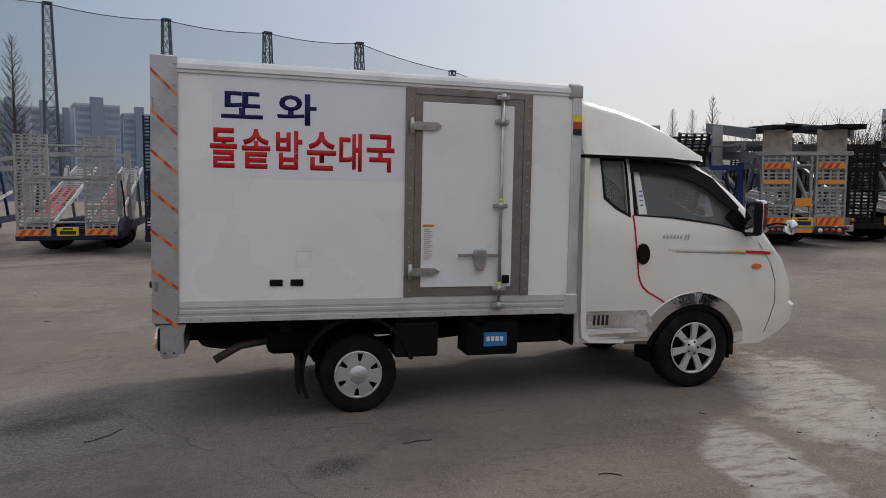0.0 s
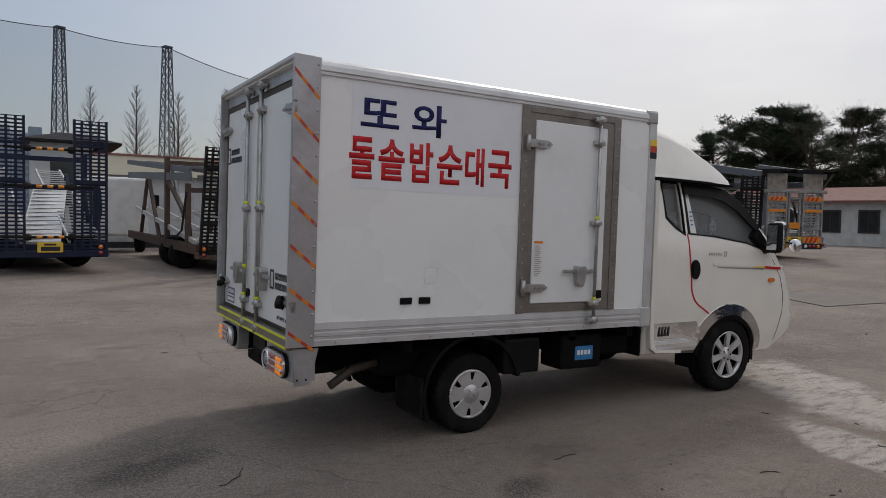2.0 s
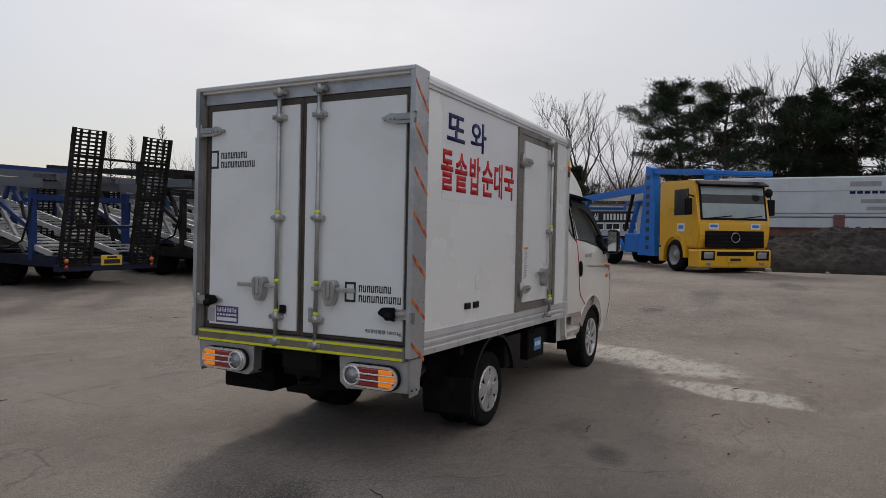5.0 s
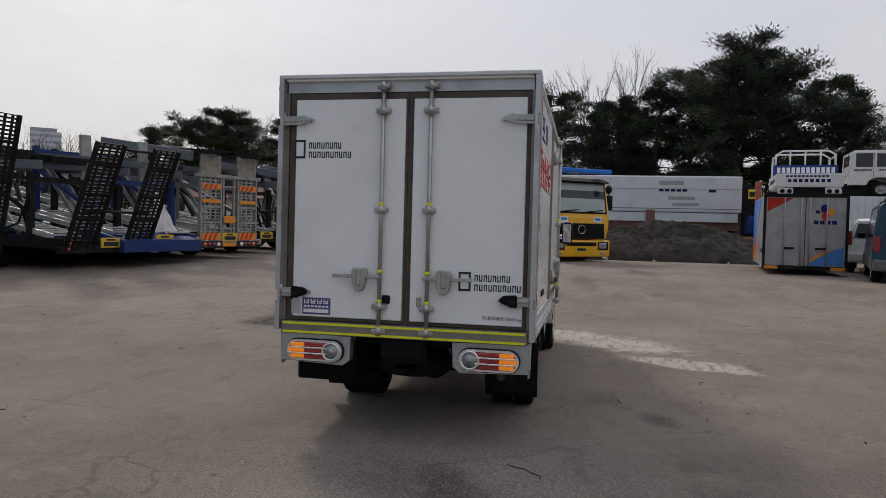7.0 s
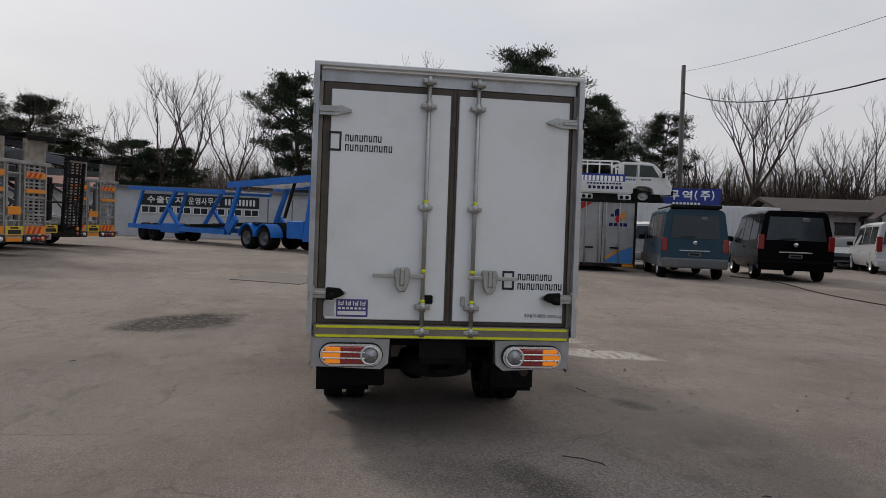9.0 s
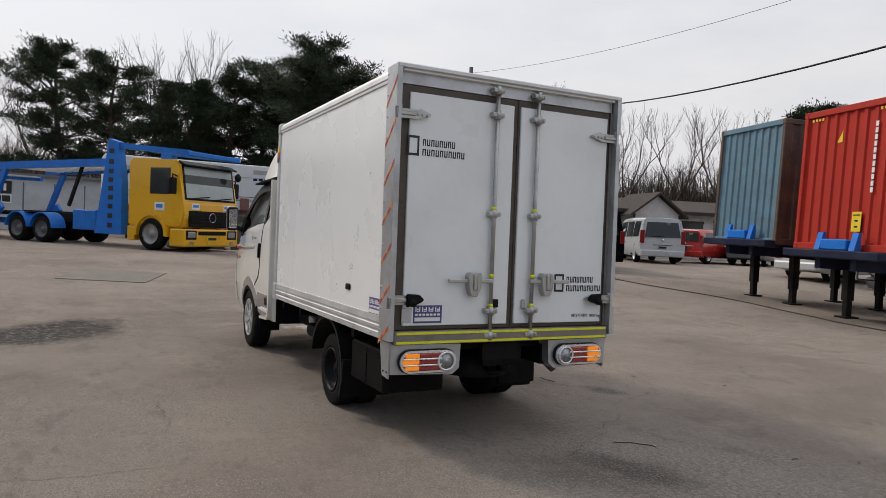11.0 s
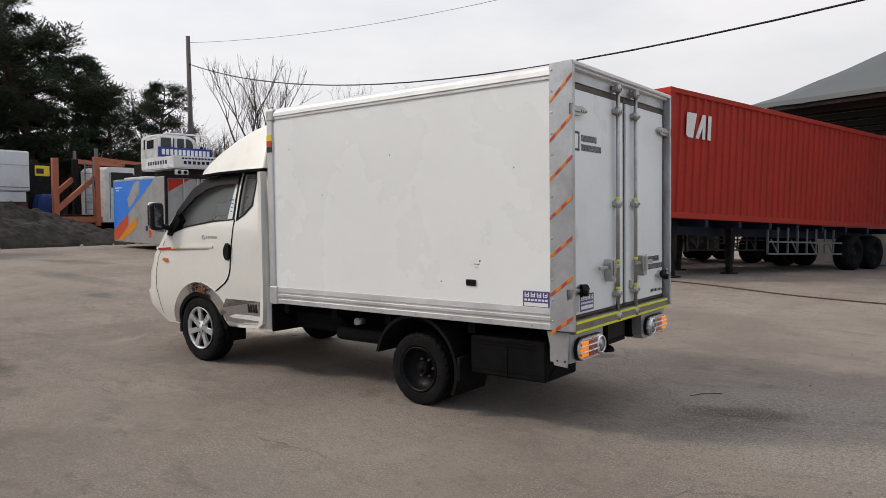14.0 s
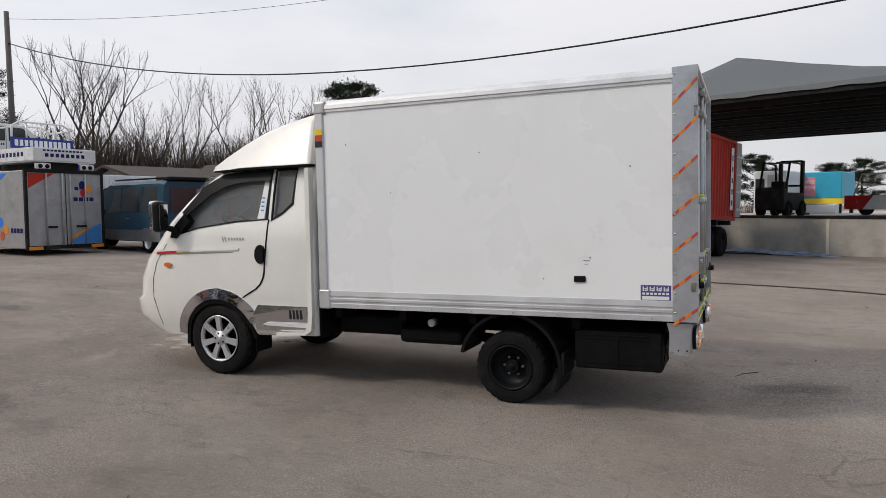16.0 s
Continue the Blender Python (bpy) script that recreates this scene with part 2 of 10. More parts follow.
def pipe(bm, pts, r, n=8):
    """One unbroken round sweep along a line of points."""
    pts = [Vector(p) for p in pts]
    rings, a = [], None
    for i, c in enumerate(pts):
        d = (pts[min(i + 1, len(pts) - 1)] - pts[max(i - 1, 0)]).normalized()
        a = d.orthogonal().normalized() if a is None else (a - d * a.dot(d)).normalized()
        e = d.cross(a)
        rings.append([bm.verts.new(c + (a * math.cos(2 * math.pi * k / n) + e * math.sin(2 * math.pi * k / n)) * r) for k in range(n)])
    for ra, rb in zip(rings, rings[1:]):
        for k in range(n):
            bm.faces.new((ra[k], ra[(k + 1) % n], rb[(k + 1) % n], rb[k])).smooth = n > 7
    bm.faces.new(rings[0][::-1]), bm.faces.new(rings[-1])
    return bm


def lathe(bm, prof, centre, axis="y", n=40, closed=False, wob=None):
    """Turns a profile of (radius, offset along the axis) round the axis through centre."""
    c = Vector(centre)
    ax = {"x": (Vector((0, 1, 0)), Vector((0, 0, 1)), Vector((1, 0, 0))), "y": (Vector((1, 0, 0)), Vector((0, 0, 1)), Vector((0, 1, 0))), "z": (Vector((1, 0, 0)), Vector((0, 1, 0)), Vector((0, 0, 1)))}[axis]
    rings = []
    for k, (r, h) in enumerate(prof):
        ring = []
        for i in range(n):
            a = 2 * math.pi * i / n
            rr = r + (wob(k, i) if wob else 0)
            ring.append(bm.verts.new(c + (ax[0] * math.cos(a) + ax[1] * math.sin(a)) * rr + ax[2] * h))
        rings.append(ring)
    m = len(prof)
    for k in range(m if closed else m - 1):
        a, b = rings[k], rings[(k + 1) % m]
        for i in range(n):
            f = bm.faces.new((a[i], a[(i + 1) % n], b[(i + 1) % n], b[i]))
            f.smooth = wob is None
    return bm


def prism(bm, pts, a, b, axis="y"):
    """Extrudes a polygon between a and b along an axis; the points are in the other two axes, in order."""
    def place(u, v, w):
        return {"x": (w, u, v), "y": (u, w, v), "z": (u, v, w)}[axis]
    lo = [bm.verts.new(place(u, v, a)) for u, v in pts]
    hi = [bm.verts.new(place(u, v, b)) for u, v in pts]
    n = len(pts)
    bm.faces.new(lo), bm.faces.new(hi[::-1])
    for i in range(n):
        bm.faces.new((lo[i], hi[i], hi[(i + 1) % n], lo[(i + 1) % n]))
    return bm


def arc(cx, cz, r, a0, a1, n):
    return [(cx + r * math.cos(radians(a0 + (a1 - a0) * i / n)), cz + r * math.sin(radians(a0 + (a1 - a0) * i / n))) for i in range(n + 1)]


def strip(bm, outer, inner, a, b, axis="y"):
    """A band between two polylines of equal length, with thickness."""
    place = {"x": lambda p, w: (w, *p), "y": lambda p, w: (p[0], w, p[1]), "z": lambda p, w: (*p, w)}[axis]
    rows = [[bm.verts.new(place(p, w)) for p, w in ((o, a), (o, b), (i, b), (i, a))] for o, i in zip(outer, inner)]
    for r0, r1 in zip(rows, rows[1:]):
        for k in range(4):
            bm.faces.new((r0[k], r0[(k + 1) % 4], r1[(k + 1) % 4], r1[k]))
    bm.faces.new(rows[0]), bm.faces.new(rows[-1][::-1])
    return bm


XF = [None]


def mesh_of(name, bm, material):
    bmesh.ops.recalc_face_normals(bm, faces=bm.faces)
    me = bpy.data.meshes.new(name)
    bm.to_mesh(me)
    bm.free()
    me.materials.append(material)
    return me


def part(name, bm, material, parent=None, label="", shadow=True):
    """One mesh object under a thing or a part."""
    if XF[0] is not None:
        bmesh.ops.transform(bm, matrix=XF[0], verts=bm.verts)
    ob = new(name, mesh_of(name, bm, material))
    ob.parent = parent
    if label:
        ob["label"] = label
    ob.visible_shadow = shadow
    return ob


def thing(name, m, label, category, group="", kind=""):
    ob = new(name)
    ob.matrix_world = m
    ob.empty_display_size = 0.1
    return tagged(ob, label, category, group, kind)


def B():
    return bmesh.new()


def carve(ob, cutters):
    """Cuts closed shapes out of a mesh object, for good."""
    bpy.context.view_layer.update()
    for bm in cutters:
        bmesh.ops.remove_doubles(bm, verts=bm.verts, dist=1e-5)
        bmesh.ops.recalc_face_normals(bm, faces=bm.faces)
        me = bpy.data.meshes.new("cutter")
        bm.to_mesh(me)
        bm.free()
        cu = new("cutter", me)
        cu.matrix_world = ob.matrix_world
        md = ob.modifiers.new("cut", "BOOLEAN")
        md.object, md.operation, md.solver = cu, "DIFFERENCE", "EXACT"
        bpy.context.view_layer.update()
        dg = bpy.context.evaluated_depsgraph_get()
        done = bpy.data.meshes.new_from_object(ob.evaluated_get(dg))
        ob.modifiers.clear()
        old, ob.data = ob.data, done
        bpy.data.objects.remove(cu), bpy.data.meshes.remove(old)
    return ob


def letters(text, u0, v0, u1, v1, place, depth=0.003, shear=0.0, bold=0.0):
    """Built-in lettering stretched into a box (u0..u1, v0..v1); place(u, v, w) gives the spot."""
    cu = bpy.data.curves.new("lettering", "FONT")
    cu.body, cu.size, cu.resolution_u, cu.shear, cu.offset = text, 1.0, 3, shear, bold
    tmp = new("lettering", cu)
    bpy.context.view_layer.update()
    me = bpy.data.meshes.new_from_object(tmp.evaluated_get(bpy.context.evaluated_depsgraph_get()))
    bpy.data.objects.remove(tmp)
    bm = B()
    bm.from_mesh(me)
    bpy.data.meshes.remove(me)
    xs, ys = [v.co.x for v in bm.verts], [v.co.y for v in bm.verts]
    if not xs:
        return bm
    a, b, c, d = min(xs), max(xs), min(ys), max(ys)
    for f in bmesh.ops.extrude_face_region(bm, geom=bm.faces[:])["geom"]:
        if isinstance(f, bmesh.types.BMVert):
            f.co.z = 1.0
    for v in bm.verts:
        v.co = Vector(place(u0 + (v.co.x - a) / (b - a) * (u1 - u0), v0 + (v.co.y - c) / (d - c) * (v1 - v0), depth * v.co.z))
    return bm


def bars(bm, rows, place, depth=0.002):
    """Plain bars (u0, v0, u1, v1) on a face."""
    for u0, v0, u1, v1 in rows:
        lo = [bm.verts.new(place(u, v, 0)) for u, v in ((u0, v0), (u1, v0), (u1, v1), (u0, v1))]
        hi = [bm.verts.new(place(u, v, depth)) for u, v in ((u0, v0), (u1, v0), (u1, v1), (u0, v1))]
        bm.faces.new(hi)
        for i in range(4):
            bm.faces.new((lo[i], lo[(i + 1) % 4], hi[(i + 1) % 4], hi[i]))
    return bm

# ---- ground ----
def gz(x, y):
    """The yard rises gently to the east and dips towards the loading dock."""
    dip = 0.03 * min(max(0.0, -6.0 - y), 14.0) * min(1.0, max(0.0, (14.0 - x) / 6.0))
    u = min(1.0, max(0.0, (x - 4.0) / 9.0))
    return 0.32 * u * u * (3 - 2 * u) - dip


def ground_mat():
    m = bpy.data.materials.new("dusty_concrete_yard")
    m.use_nodes = True
    n, l = m.node_tree.nodes, m.node_tree.links
    p = n["Principled BSDF"]
    co = n.new("ShaderNodeTexCoord")
    v = co.outputs["Object"]

    def nz(scale, detail=6, rough=0.6, stretch=None, dist=0.0):
        t = n.new("ShaderNodeTexNoise")
        t.inputs["Scale"].default_value, t.inputs["Detail"].default_value, t.inputs["Roughness"].default_value = scale, detail, rough
        t.inputs["Distortion"].default_value = dist
        src = v
        if stretch:
            mp = n.new("ShaderNodeMapping")
            mp.inputs["Scale"].default_value, mp.inputs["Rotation"].default_value = stretch, (0, 0, radians(35))
            l.new(v, mp.inputs["Vector"])
            src = mp.outputs["Vector"]
        l.new(src, t.inputs["Vector"])
        return t.outputs["Fac"]

    def rg(src, a, b, lo=0.0, hi=1.0):
        r = n.new("ShaderNodeMapRange")
        r.inputs["From Min"].default_value, r.inputs["From Max"].default_value, r.inputs["To Min"].default_value, r.inputs["To Max"].default_value = a, b, lo, hi
        l.new(src, r.inputs["Value"])
        return r.outputs["Result"]

    def mix(fac, a, b):
        x = n.new("ShaderNodeMix")
        x.data_type = "RGBA"
        for sock, val in (("A", a), ("B", b)):
            if isinstance(val, tuple):
                x.inputs[sock].default_value = (*val, 1)
            else:
                l.new(val, x.inputs[sock])
        l.new(fac, x.inputs["Factor"])
        return x.outputs["Result"]

    def blob(cx, cy, rx, ry, turn, soft=0.5, rough=0.55, scale=2.2):
        """A ragged mark of its own shape: 1 inside, 0 outside."""
        mp = n.new("ShaderNodeMapping")
        mp.vector_type = "TEXTURE"
        mp.inputs["Location"].default_value, mp.inputs["Rotation"].default_value, mp.inputs["Scale"].default_value = (cx, cy, 0), (0, 0, radians(turn)), (rx, ry, 1e6)
        l.new(v, mp.inputs["Vector"])
        ln = n.new("ShaderNodeVectorMath")
        ln.operation = "LENGTH"
        l.new(mp.outputs["Vector"], ln.inputs[0])
        w = n.new("ShaderNodeMath")
        w.operation = "MULTIPLY_ADD"
        w.inputs[1].default_value = rough * 2
        l.new(nz(scale, 9, 0.7), w.inputs[0]), l.new(ln.outputs["Value"], w.inputs[2])
        return rg(w.outputs[0], 1 + rough - soft, 1 + rough, 1.0, 0.0)

    def times(a, k):
        x = n.new("ShaderNodeMath")
        x.operation = "MULTIPLY"
        l.new(a, x.inputs[0])
        if isinstance(k, float):
            x.inputs[1].default_value = k
        else:
            l.new(k, x.inputs[1])
        return x.outputs[0]

    c = mix(rg(nz(0.22), 0.35, 0.65), (0.190, 0.157, 0.135), (0.312, 0.258, 0.216))
    c = mix(rg(nz(0.9, 8, 0.65, (1, 0.35, 1)), 0.46, 0.70, 0, 0.6), c, (0.156, 0.131, 0.115))     # worn tracks
    c = mix(rg(nz(0.5, 9, 0.7, (0.5, 1.6, 1)), 0.52, 0.66, 0, 0.45), c, (0.330, 0.282, 0.240))     # swept dust
    c = mix(rg(nz(2.3, 9, 0.75), 0.52, 0.72, 0, 0.55), c, (0.326, 0.278, 0.238))                    # pale dust
    c = mix(rg(nz(5.5, 9, 0.75), 0.55, 0.70, 0, 0.45), c, (0.138, 0.120, 0.106))
    c = mix(rg(nz(0.55, 7, 0.6, None, 0.6), 0.64, 0.74, 0, 0.55), c, (0.085, 0.077, 0.07))         # damp and oil marks
    # worn patch with exposed aggregate behind and beside the truck
    agg = blob(-2.0, 4.9, 2.3, 1.7, 20, 0.5, 0.6, 0.9)
    c = mix(times(agg, rg(nz(38, 4, 0.8), 0.45, 0.62, 0.05, 0.8)), c, (0.42, 0.385, 0.345))
    agg2 = blob(0.5, 8.6, 2.6, 1.3, -20, 0.4, 0.6, 1.1)
    c = mix(times(agg2, rg(nz(38, 4, 0.8), 0.42, 0.62, 0.1, 0.7)), c, (0.25, 0.225, 0.195))
    # oil drips and rough dark patches
    for spec_, k in (((0.52, 3.80, 0.26, 0.17, 30, 0.6, 0.5, 7.0), 0.85), ((-1.25, 5.05, 0.5, 0.22, 20, 0.6, 0.5, 5.0), 0.6), ((8.4, 5.0, 0.5, 0.3, 0, 0.6, 0.5, 5.0), 0.8), ((13.6, 3.0, 1.6, 0.5, 10, 0.5, 0.6, 3.0), 0.6), ((-1.2, 5.3, 0.7, 0.4, 60, 0.6, 0.5, 6.0), 0.45), ((10.5, 4.4, 1.8, 0.35, 5, 0.5, 0.6, 3.0), 0.5)):
        c = mix(times(blob(*spec_), k), c, (0.050, 0.045, 0.041))
    # bare aggregate in patches
    bare = rg(nz(0.42, 5, 0.6), 0.44, 0.58)
    c = mix(times(bare, rg(nz(95, 3, 0.75), 0.50, 0.60, 0, 0.75)), c, (0.43, 0.395, 0.35))
    c = mix(times(bare, rg(nz(120, 3, 0.75), 0.53, 0.62, 0, 0.7)), c, (0.09, 0.08, 0.072))
    c = mix(rg(nz(14, 8, 0.8), 0.50, 0.66, 0, 0.45), c, (0.132, 0.114, 0.098))
    c = mix(rg(nz(24, 6, 0.8), 0.54, 0.68, 0, 0.45), c, (0.360, 0.326, 0.286))
    grain = rg(nz(0.75, 7, 0.65, (1, 0.7, 1)), 0.42, 0.58, 0.22, 1.0)      # smooth skin between grainy patches
    c = mix(times(grain, rg(nz(60, 4, 0.8), 0.52, 0.64, 0, 0.85)), c, (0.457, 0.396, 0.345))       # sand and grit
    c = mix(times(grain, rg(nz(85, 4, 0.8), 0.55, 0.64, 0, 0.78)), c, (0.055, 0.05, 0.046))
    c = mix(rg(nz(1.5, 9, 0.72, (0.8, 1.5, 1), 0.4), 0.56, 0.62, 0, 0.38), c, (0.135, 0.113, 0.097))   # flaked areas
    c = mix(rg(nz(1.1, 9, 0.7, None, 0.5), 0.57, 0.63, 0, 0.40), c, (0.345, 0.292, 0.248))
    # whitish crusts near the front wheel
    crust = rg(nz(7.0, 9, 0.8, (0.45, 1.5, 1)), 0.38, 0.52, 0.0, 0.92)
    for spec_ in ((4.25, 4.36, 1.50, 0.58, 63), (2.90, 3.25, 0.80, 0.33, 72)):
        c = mix(times(blob(*spec_, 0.30, 0.75, 2.6), crust), c, (0.53, 0.49, 0.445))
    # crumbled dark patch
    rough_patch = times(blob(4.75, 8.4, 1.15, 0.72, -35, 0.40, 0.45, 3.0), rg(nz(13, 7, 0.8), 0.40, 0.50, 0.30, 0.95))
    c = mix(rough_patch, c, (0.036, 0.032, 0.029))
    # scabbed surface: shallow flakes worn out of the crust
    scab = rg(nz(0.31, 5, 0.6), 0.46, 0.60)
    c = mix(times(scab, rg(nz(8.0, 8, 0.7, (0.6, 1.3, 1)), 0.56, 0.63, 0, 0.55)), c, (0.135, 0.112, 0.095))
    c = mix(times(scab, rg(nz(6.0, 8, 0.75, (1.4, 0.6, 1)), 0.58, 0.66, 0, 0.5)), c, (0.40, 0.345, 0.295))
    # fine shrinkage cracks
    vo = n.new("ShaderNodeTexVoronoi")
    vo.feature = "DISTANCE_TO_EDGE"
    vo.inputs["Scale"].default_value = 0.23
    wob_ = n.new("ShaderNodeTexNoise")
    wob_.inputs["Scale"].default_value, wob_.inputs["Detail"].default_value = 1.4, 8.0
    l.new(v, wob_.inputs["Vector"])
    ad = n.new("ShaderNodeMix")
    ad.data_type = "RGBA"
    ad.blend_type = "LINEAR_LIGHT"
    ad.inputs["Factor"].default_value = 0.35
    l.new(v, ad.inputs["A"]), l.new(wob_.outputs["Color"], ad.inputs["B"])
    l.new(ad.outputs["Result"], vo.inputs["Vector"])
    crack = times(rg(vo.outputs["Distance"], 0.0012, 0.0035, 1.0, 0.0), rg(nz(0.8, 4, 0.6), 0.48, 0.56))
    c = mix(times(crack, 0.32), c, (0.05, 0.045, 0.04))
    tone = n.new("ShaderNodeHueSaturation")
    tone.inputs["Value"].default_value = 0.95
    l.new(c, tone.inputs["Color"])
    l.new(tone.outputs["Color"], p.inputs["Base Color"])
    l.new(rg(nz(0.55, 7, 0.6, None, 0.6), 0.60, 0.75, 0.92, 0.6), p.inputs["Roughness"])
    p.inputs["Specular IOR Level"].default_value = 0.25
    b = n.new("ShaderNodeBump")
    b.inputs["Strength"].default_value, b.inputs["Distance"].default_value = 1.0, 0.014
    l.new(nz(55, 6, 0.8), b.inputs["Height"])
    b2 = n.new("ShaderNodeBump")
    b2.inputs["Strength"].default_value, b2.inputs["Distance"].default_value = 0.35, 0.03
    l.new(nz(4.5, 5, 0.6), b2.inputs["Height"])
    l.new(b.outputs["Normal"], b2.inputs["Normal"])
    l.new(b2.outputs["Normal"], p.inputs["Normal"])
    return m


M["ground"] = ground_mat()
xs = [-900, -300, -120, -60, -40, -30] + [-20 + i for i in range(61)] + [45, 60, 90, 150, 300, 900]
ys = [-900, -300, -120, -60, -45] + [-30 + i for i in range(61)] + [40, 60, 120, 300, 900]
gbm = B()
grid = [[gbm.verts.new((x, y, gz(x, y))) for y in ys] for x in xs]
for i in range(len(xs) - 1):
    for j in range(len(ys) - 1):
        gbm.faces.new((grid[i][j], grid[i + 1][j], grid[i + 1][j + 1], grid[i][j + 1])).smooth = True
ground = tagged(part("ground", gbm, M["ground"]), "dusty grey-brown concrete truck yard, stained and cracked", "ground", "", "structure")

# loose grit, twigs and a cable on the concrete
rg_ = random.Random(21)
V, F = [], []
for _ in range(5200):
    a, d = rg_.uniform(0, 2 * math.pi), 2.0 + 9.5 * rg_.random() ** 0.7
    x, y = 0.6 + d * math.cos(a), 5.6 + d * math.sin(a)
    r = 0.003 + 0.011 * rg_.random() ** 4
    z = gz(x, y) + r * 0.25
    i0 = len(V)
    for q in ((1, 0, 0), (-1, 0, 0), (0, 1, 0), (0, -1, 0), (0, 0, 0.8)):
        V.append((x + q[0] * r * rg_.uniform(0.6, 1.3), y + q[1] * r * rg_.uniform(0.6, 1.3), z + q[2] * r))
    for f in ((0, 2, 4), (2, 1, 4), (1, 3, 4), (3, 0, 4)):
        F.append(tuple(i0 + k for k in f))
me = bpy.data.meshes.new("grit")
me.from_pydata(V, [], F)
me.materials.append(mat("grit", (0.17, 0.15, 0.13), 0.9, 0, 0.5, 40))
tagged(new("grit", me), "loose grit scattered over the concrete", "grit", "", "stuff")
TW = mat("dry_twig", (0.055, 0.042, 0.034), 0.9, 0, 0.2, 30)
def twig(x, y, ang, ln, bend):
    pts = []
    for k in range(9):
        u = k / 8
        px = x + math.cos(radians(ang)) * ln * u - math.sin(radians(ang)) * bend * math.sin(math.pi * u) + 0.035 * ln * rg_.uniform(-1, 1)
        py = y + math.sin(radians(ang)) * ln * u + math.cos(radians(ang)) * bend * math.sin(math.pi * u) + 0.035 * ln * rg_.uniform(-1, 1)
        pts.append((px, py, gz(px, py) + 0.004))
    tagged(part("twig", pipe(B(), pts, 0.0032, 5), TW), "thin dry twig lying on the concrete", "twig", "twigs")
twig(-0.77, 4.81, 232, 0.29, 0.03), twig(0.95, 4.05, 10, 0.2, 0.01), twig(-2.9, 6.3, 60, 0.22, 0.03), twig(1.9, 3.3, -20, 0.12, 0.02)
for k in range(70):
    a, d = rg_.uniform(0, 2 * math.pi), 2.4 + 8 * rg_.random()
    twig(0.6 + d * math.cos(a), 5.6 + d * math.sin(a), rg_.uniform(0, 360), rg_.uniform(0.02, 0.07), 0.01)
sl_pts = [(14.2 - 9.3 * k / 20, -4.85 - 0.25 * math.sin(k * 0.5) - 0.1 * k / 20) for k in range(21)]
sl_pts += [(4.9 - 8.0 * k / 16, -4.95 + 3.0 * k / 16 + 0.12 * math.sin(k * 0.8)) for k in range(1, 17)]
tagged(part("ground_cable", pipe(B(), [(x, y, gz(x, y) + 0.012) for x, y in sl_pts], 0.012, 6), TW), "thin black cable lying across the yard", "cable")
b = B()
ca, sa = math.cos(radians(-19)), math.sin(radians(-19))
pg = [[(9.98 + ca * u - sa * v, 7.6 + sa * u + ca * v) for v in (-0.76, -0.38, 0, 0.38, 0.76)] for u in (-0.73, -0.36, 0.0, 0.36, 0.73)]
lo = [[b.verts.new((x, y, gz(x, y) - 0.004)) for x, y in row] for row in pg]
hi = [[b.verts.new((x, y, gz(x, y) + 0.012)) for x, y in row] for row in pg]
for i in range(4):
    for j in range(4):
        b.faces.new((hi[i][j], hi[i + 1][j], hi[i + 1][j + 1], hi[i][j + 1]))
    for r in (0, 4):
        b.faces.new((lo[i][r], lo[i + 1][r], hi[i + 1][r], hi[i][r])), b.faces.new((lo[r][i], lo[r][i + 1], hi[r][i + 1], hi[r][i]))
o = part("steel_plate", b, mat("dusty_steel_plate", (0.165, 0.146, 0.127), 0.9, 0.0, 0.2, 3, 0.1, 30))
tagged(o, "dusty steel plate lying flat on the yard", "plate")

# ---- the box truck ----
truck = thing("box_truck", pose(0.787, 5.55, 0), "white light box truck with ivory cab and aluminium rear doors", "truck")
BODY = Matrix.Translation((0, 0, 0.68)) @ Matrix.Rotation(radians(1.0), 4, "Y") @ Matrix.Translation((0, 0, -0.68))
W = 0.86                                # half width of the box
RX, FX = -1.34, 1.63                    # rear and front of the box
Z0, Z1, Z2, Z3 = 0.69, 0.83, 2.30, 2.385 # rail, panel bottom, panel top, roof
XF[0] = BODY


def on_side(s):
    """Spots on a side wall: u along the reading direction, v up, w outwards. s = -1 right, +1 left."""
    return lambda u, v, w: (u if s < 0 else -u, s * (W + w), v)


def on_rear(off=0.0):
    return lambda u, v, w: (RX + 0.045 + off - w, -u, v)


# box shell: floor, walls, roof
b = B()
bx(b, RX + 0.09, FX - 0.02, -W + 0.012, W - 0.012, Z0 + 0.03, Z1)
box_floor = part("box_floor", b, M["galv"], truck)
for s, nm in ((-1, "side_panel"), (1, "side_panel")):
    b = B()
    bx(b, RX + 0.16, FX - 0.06, min(s * W, s * (W - 0.05)), max(s * W, s * (W - 0.05)), Z1 - 0.01, Z2 + 0.01)
    side = part(nm, b, M["panel"], truck, "white insulated side panel")
    if s < 0:
        sp_right = side
b = B()
bx(b, FX - 0.06, FX - 0.015, -W + 0.04, W - 0.04, Z0, Z3 - 0.02)
part("front_panel", b, M["panel"], truck)
b = B()
prism(b, [(-W + 0.03, Z3 - 0.03), (W - 0.03, Z3 - 0.03), (W - 0.05, Z3), (W - 0.2, Z3 + 0.012), (-W + 0.2, Z3 + 0.012), (-W + 0.05, Z3)], RX + 0.02, FX - 0.02, "x")
part("roof_panel", b, M["panel"], truck)
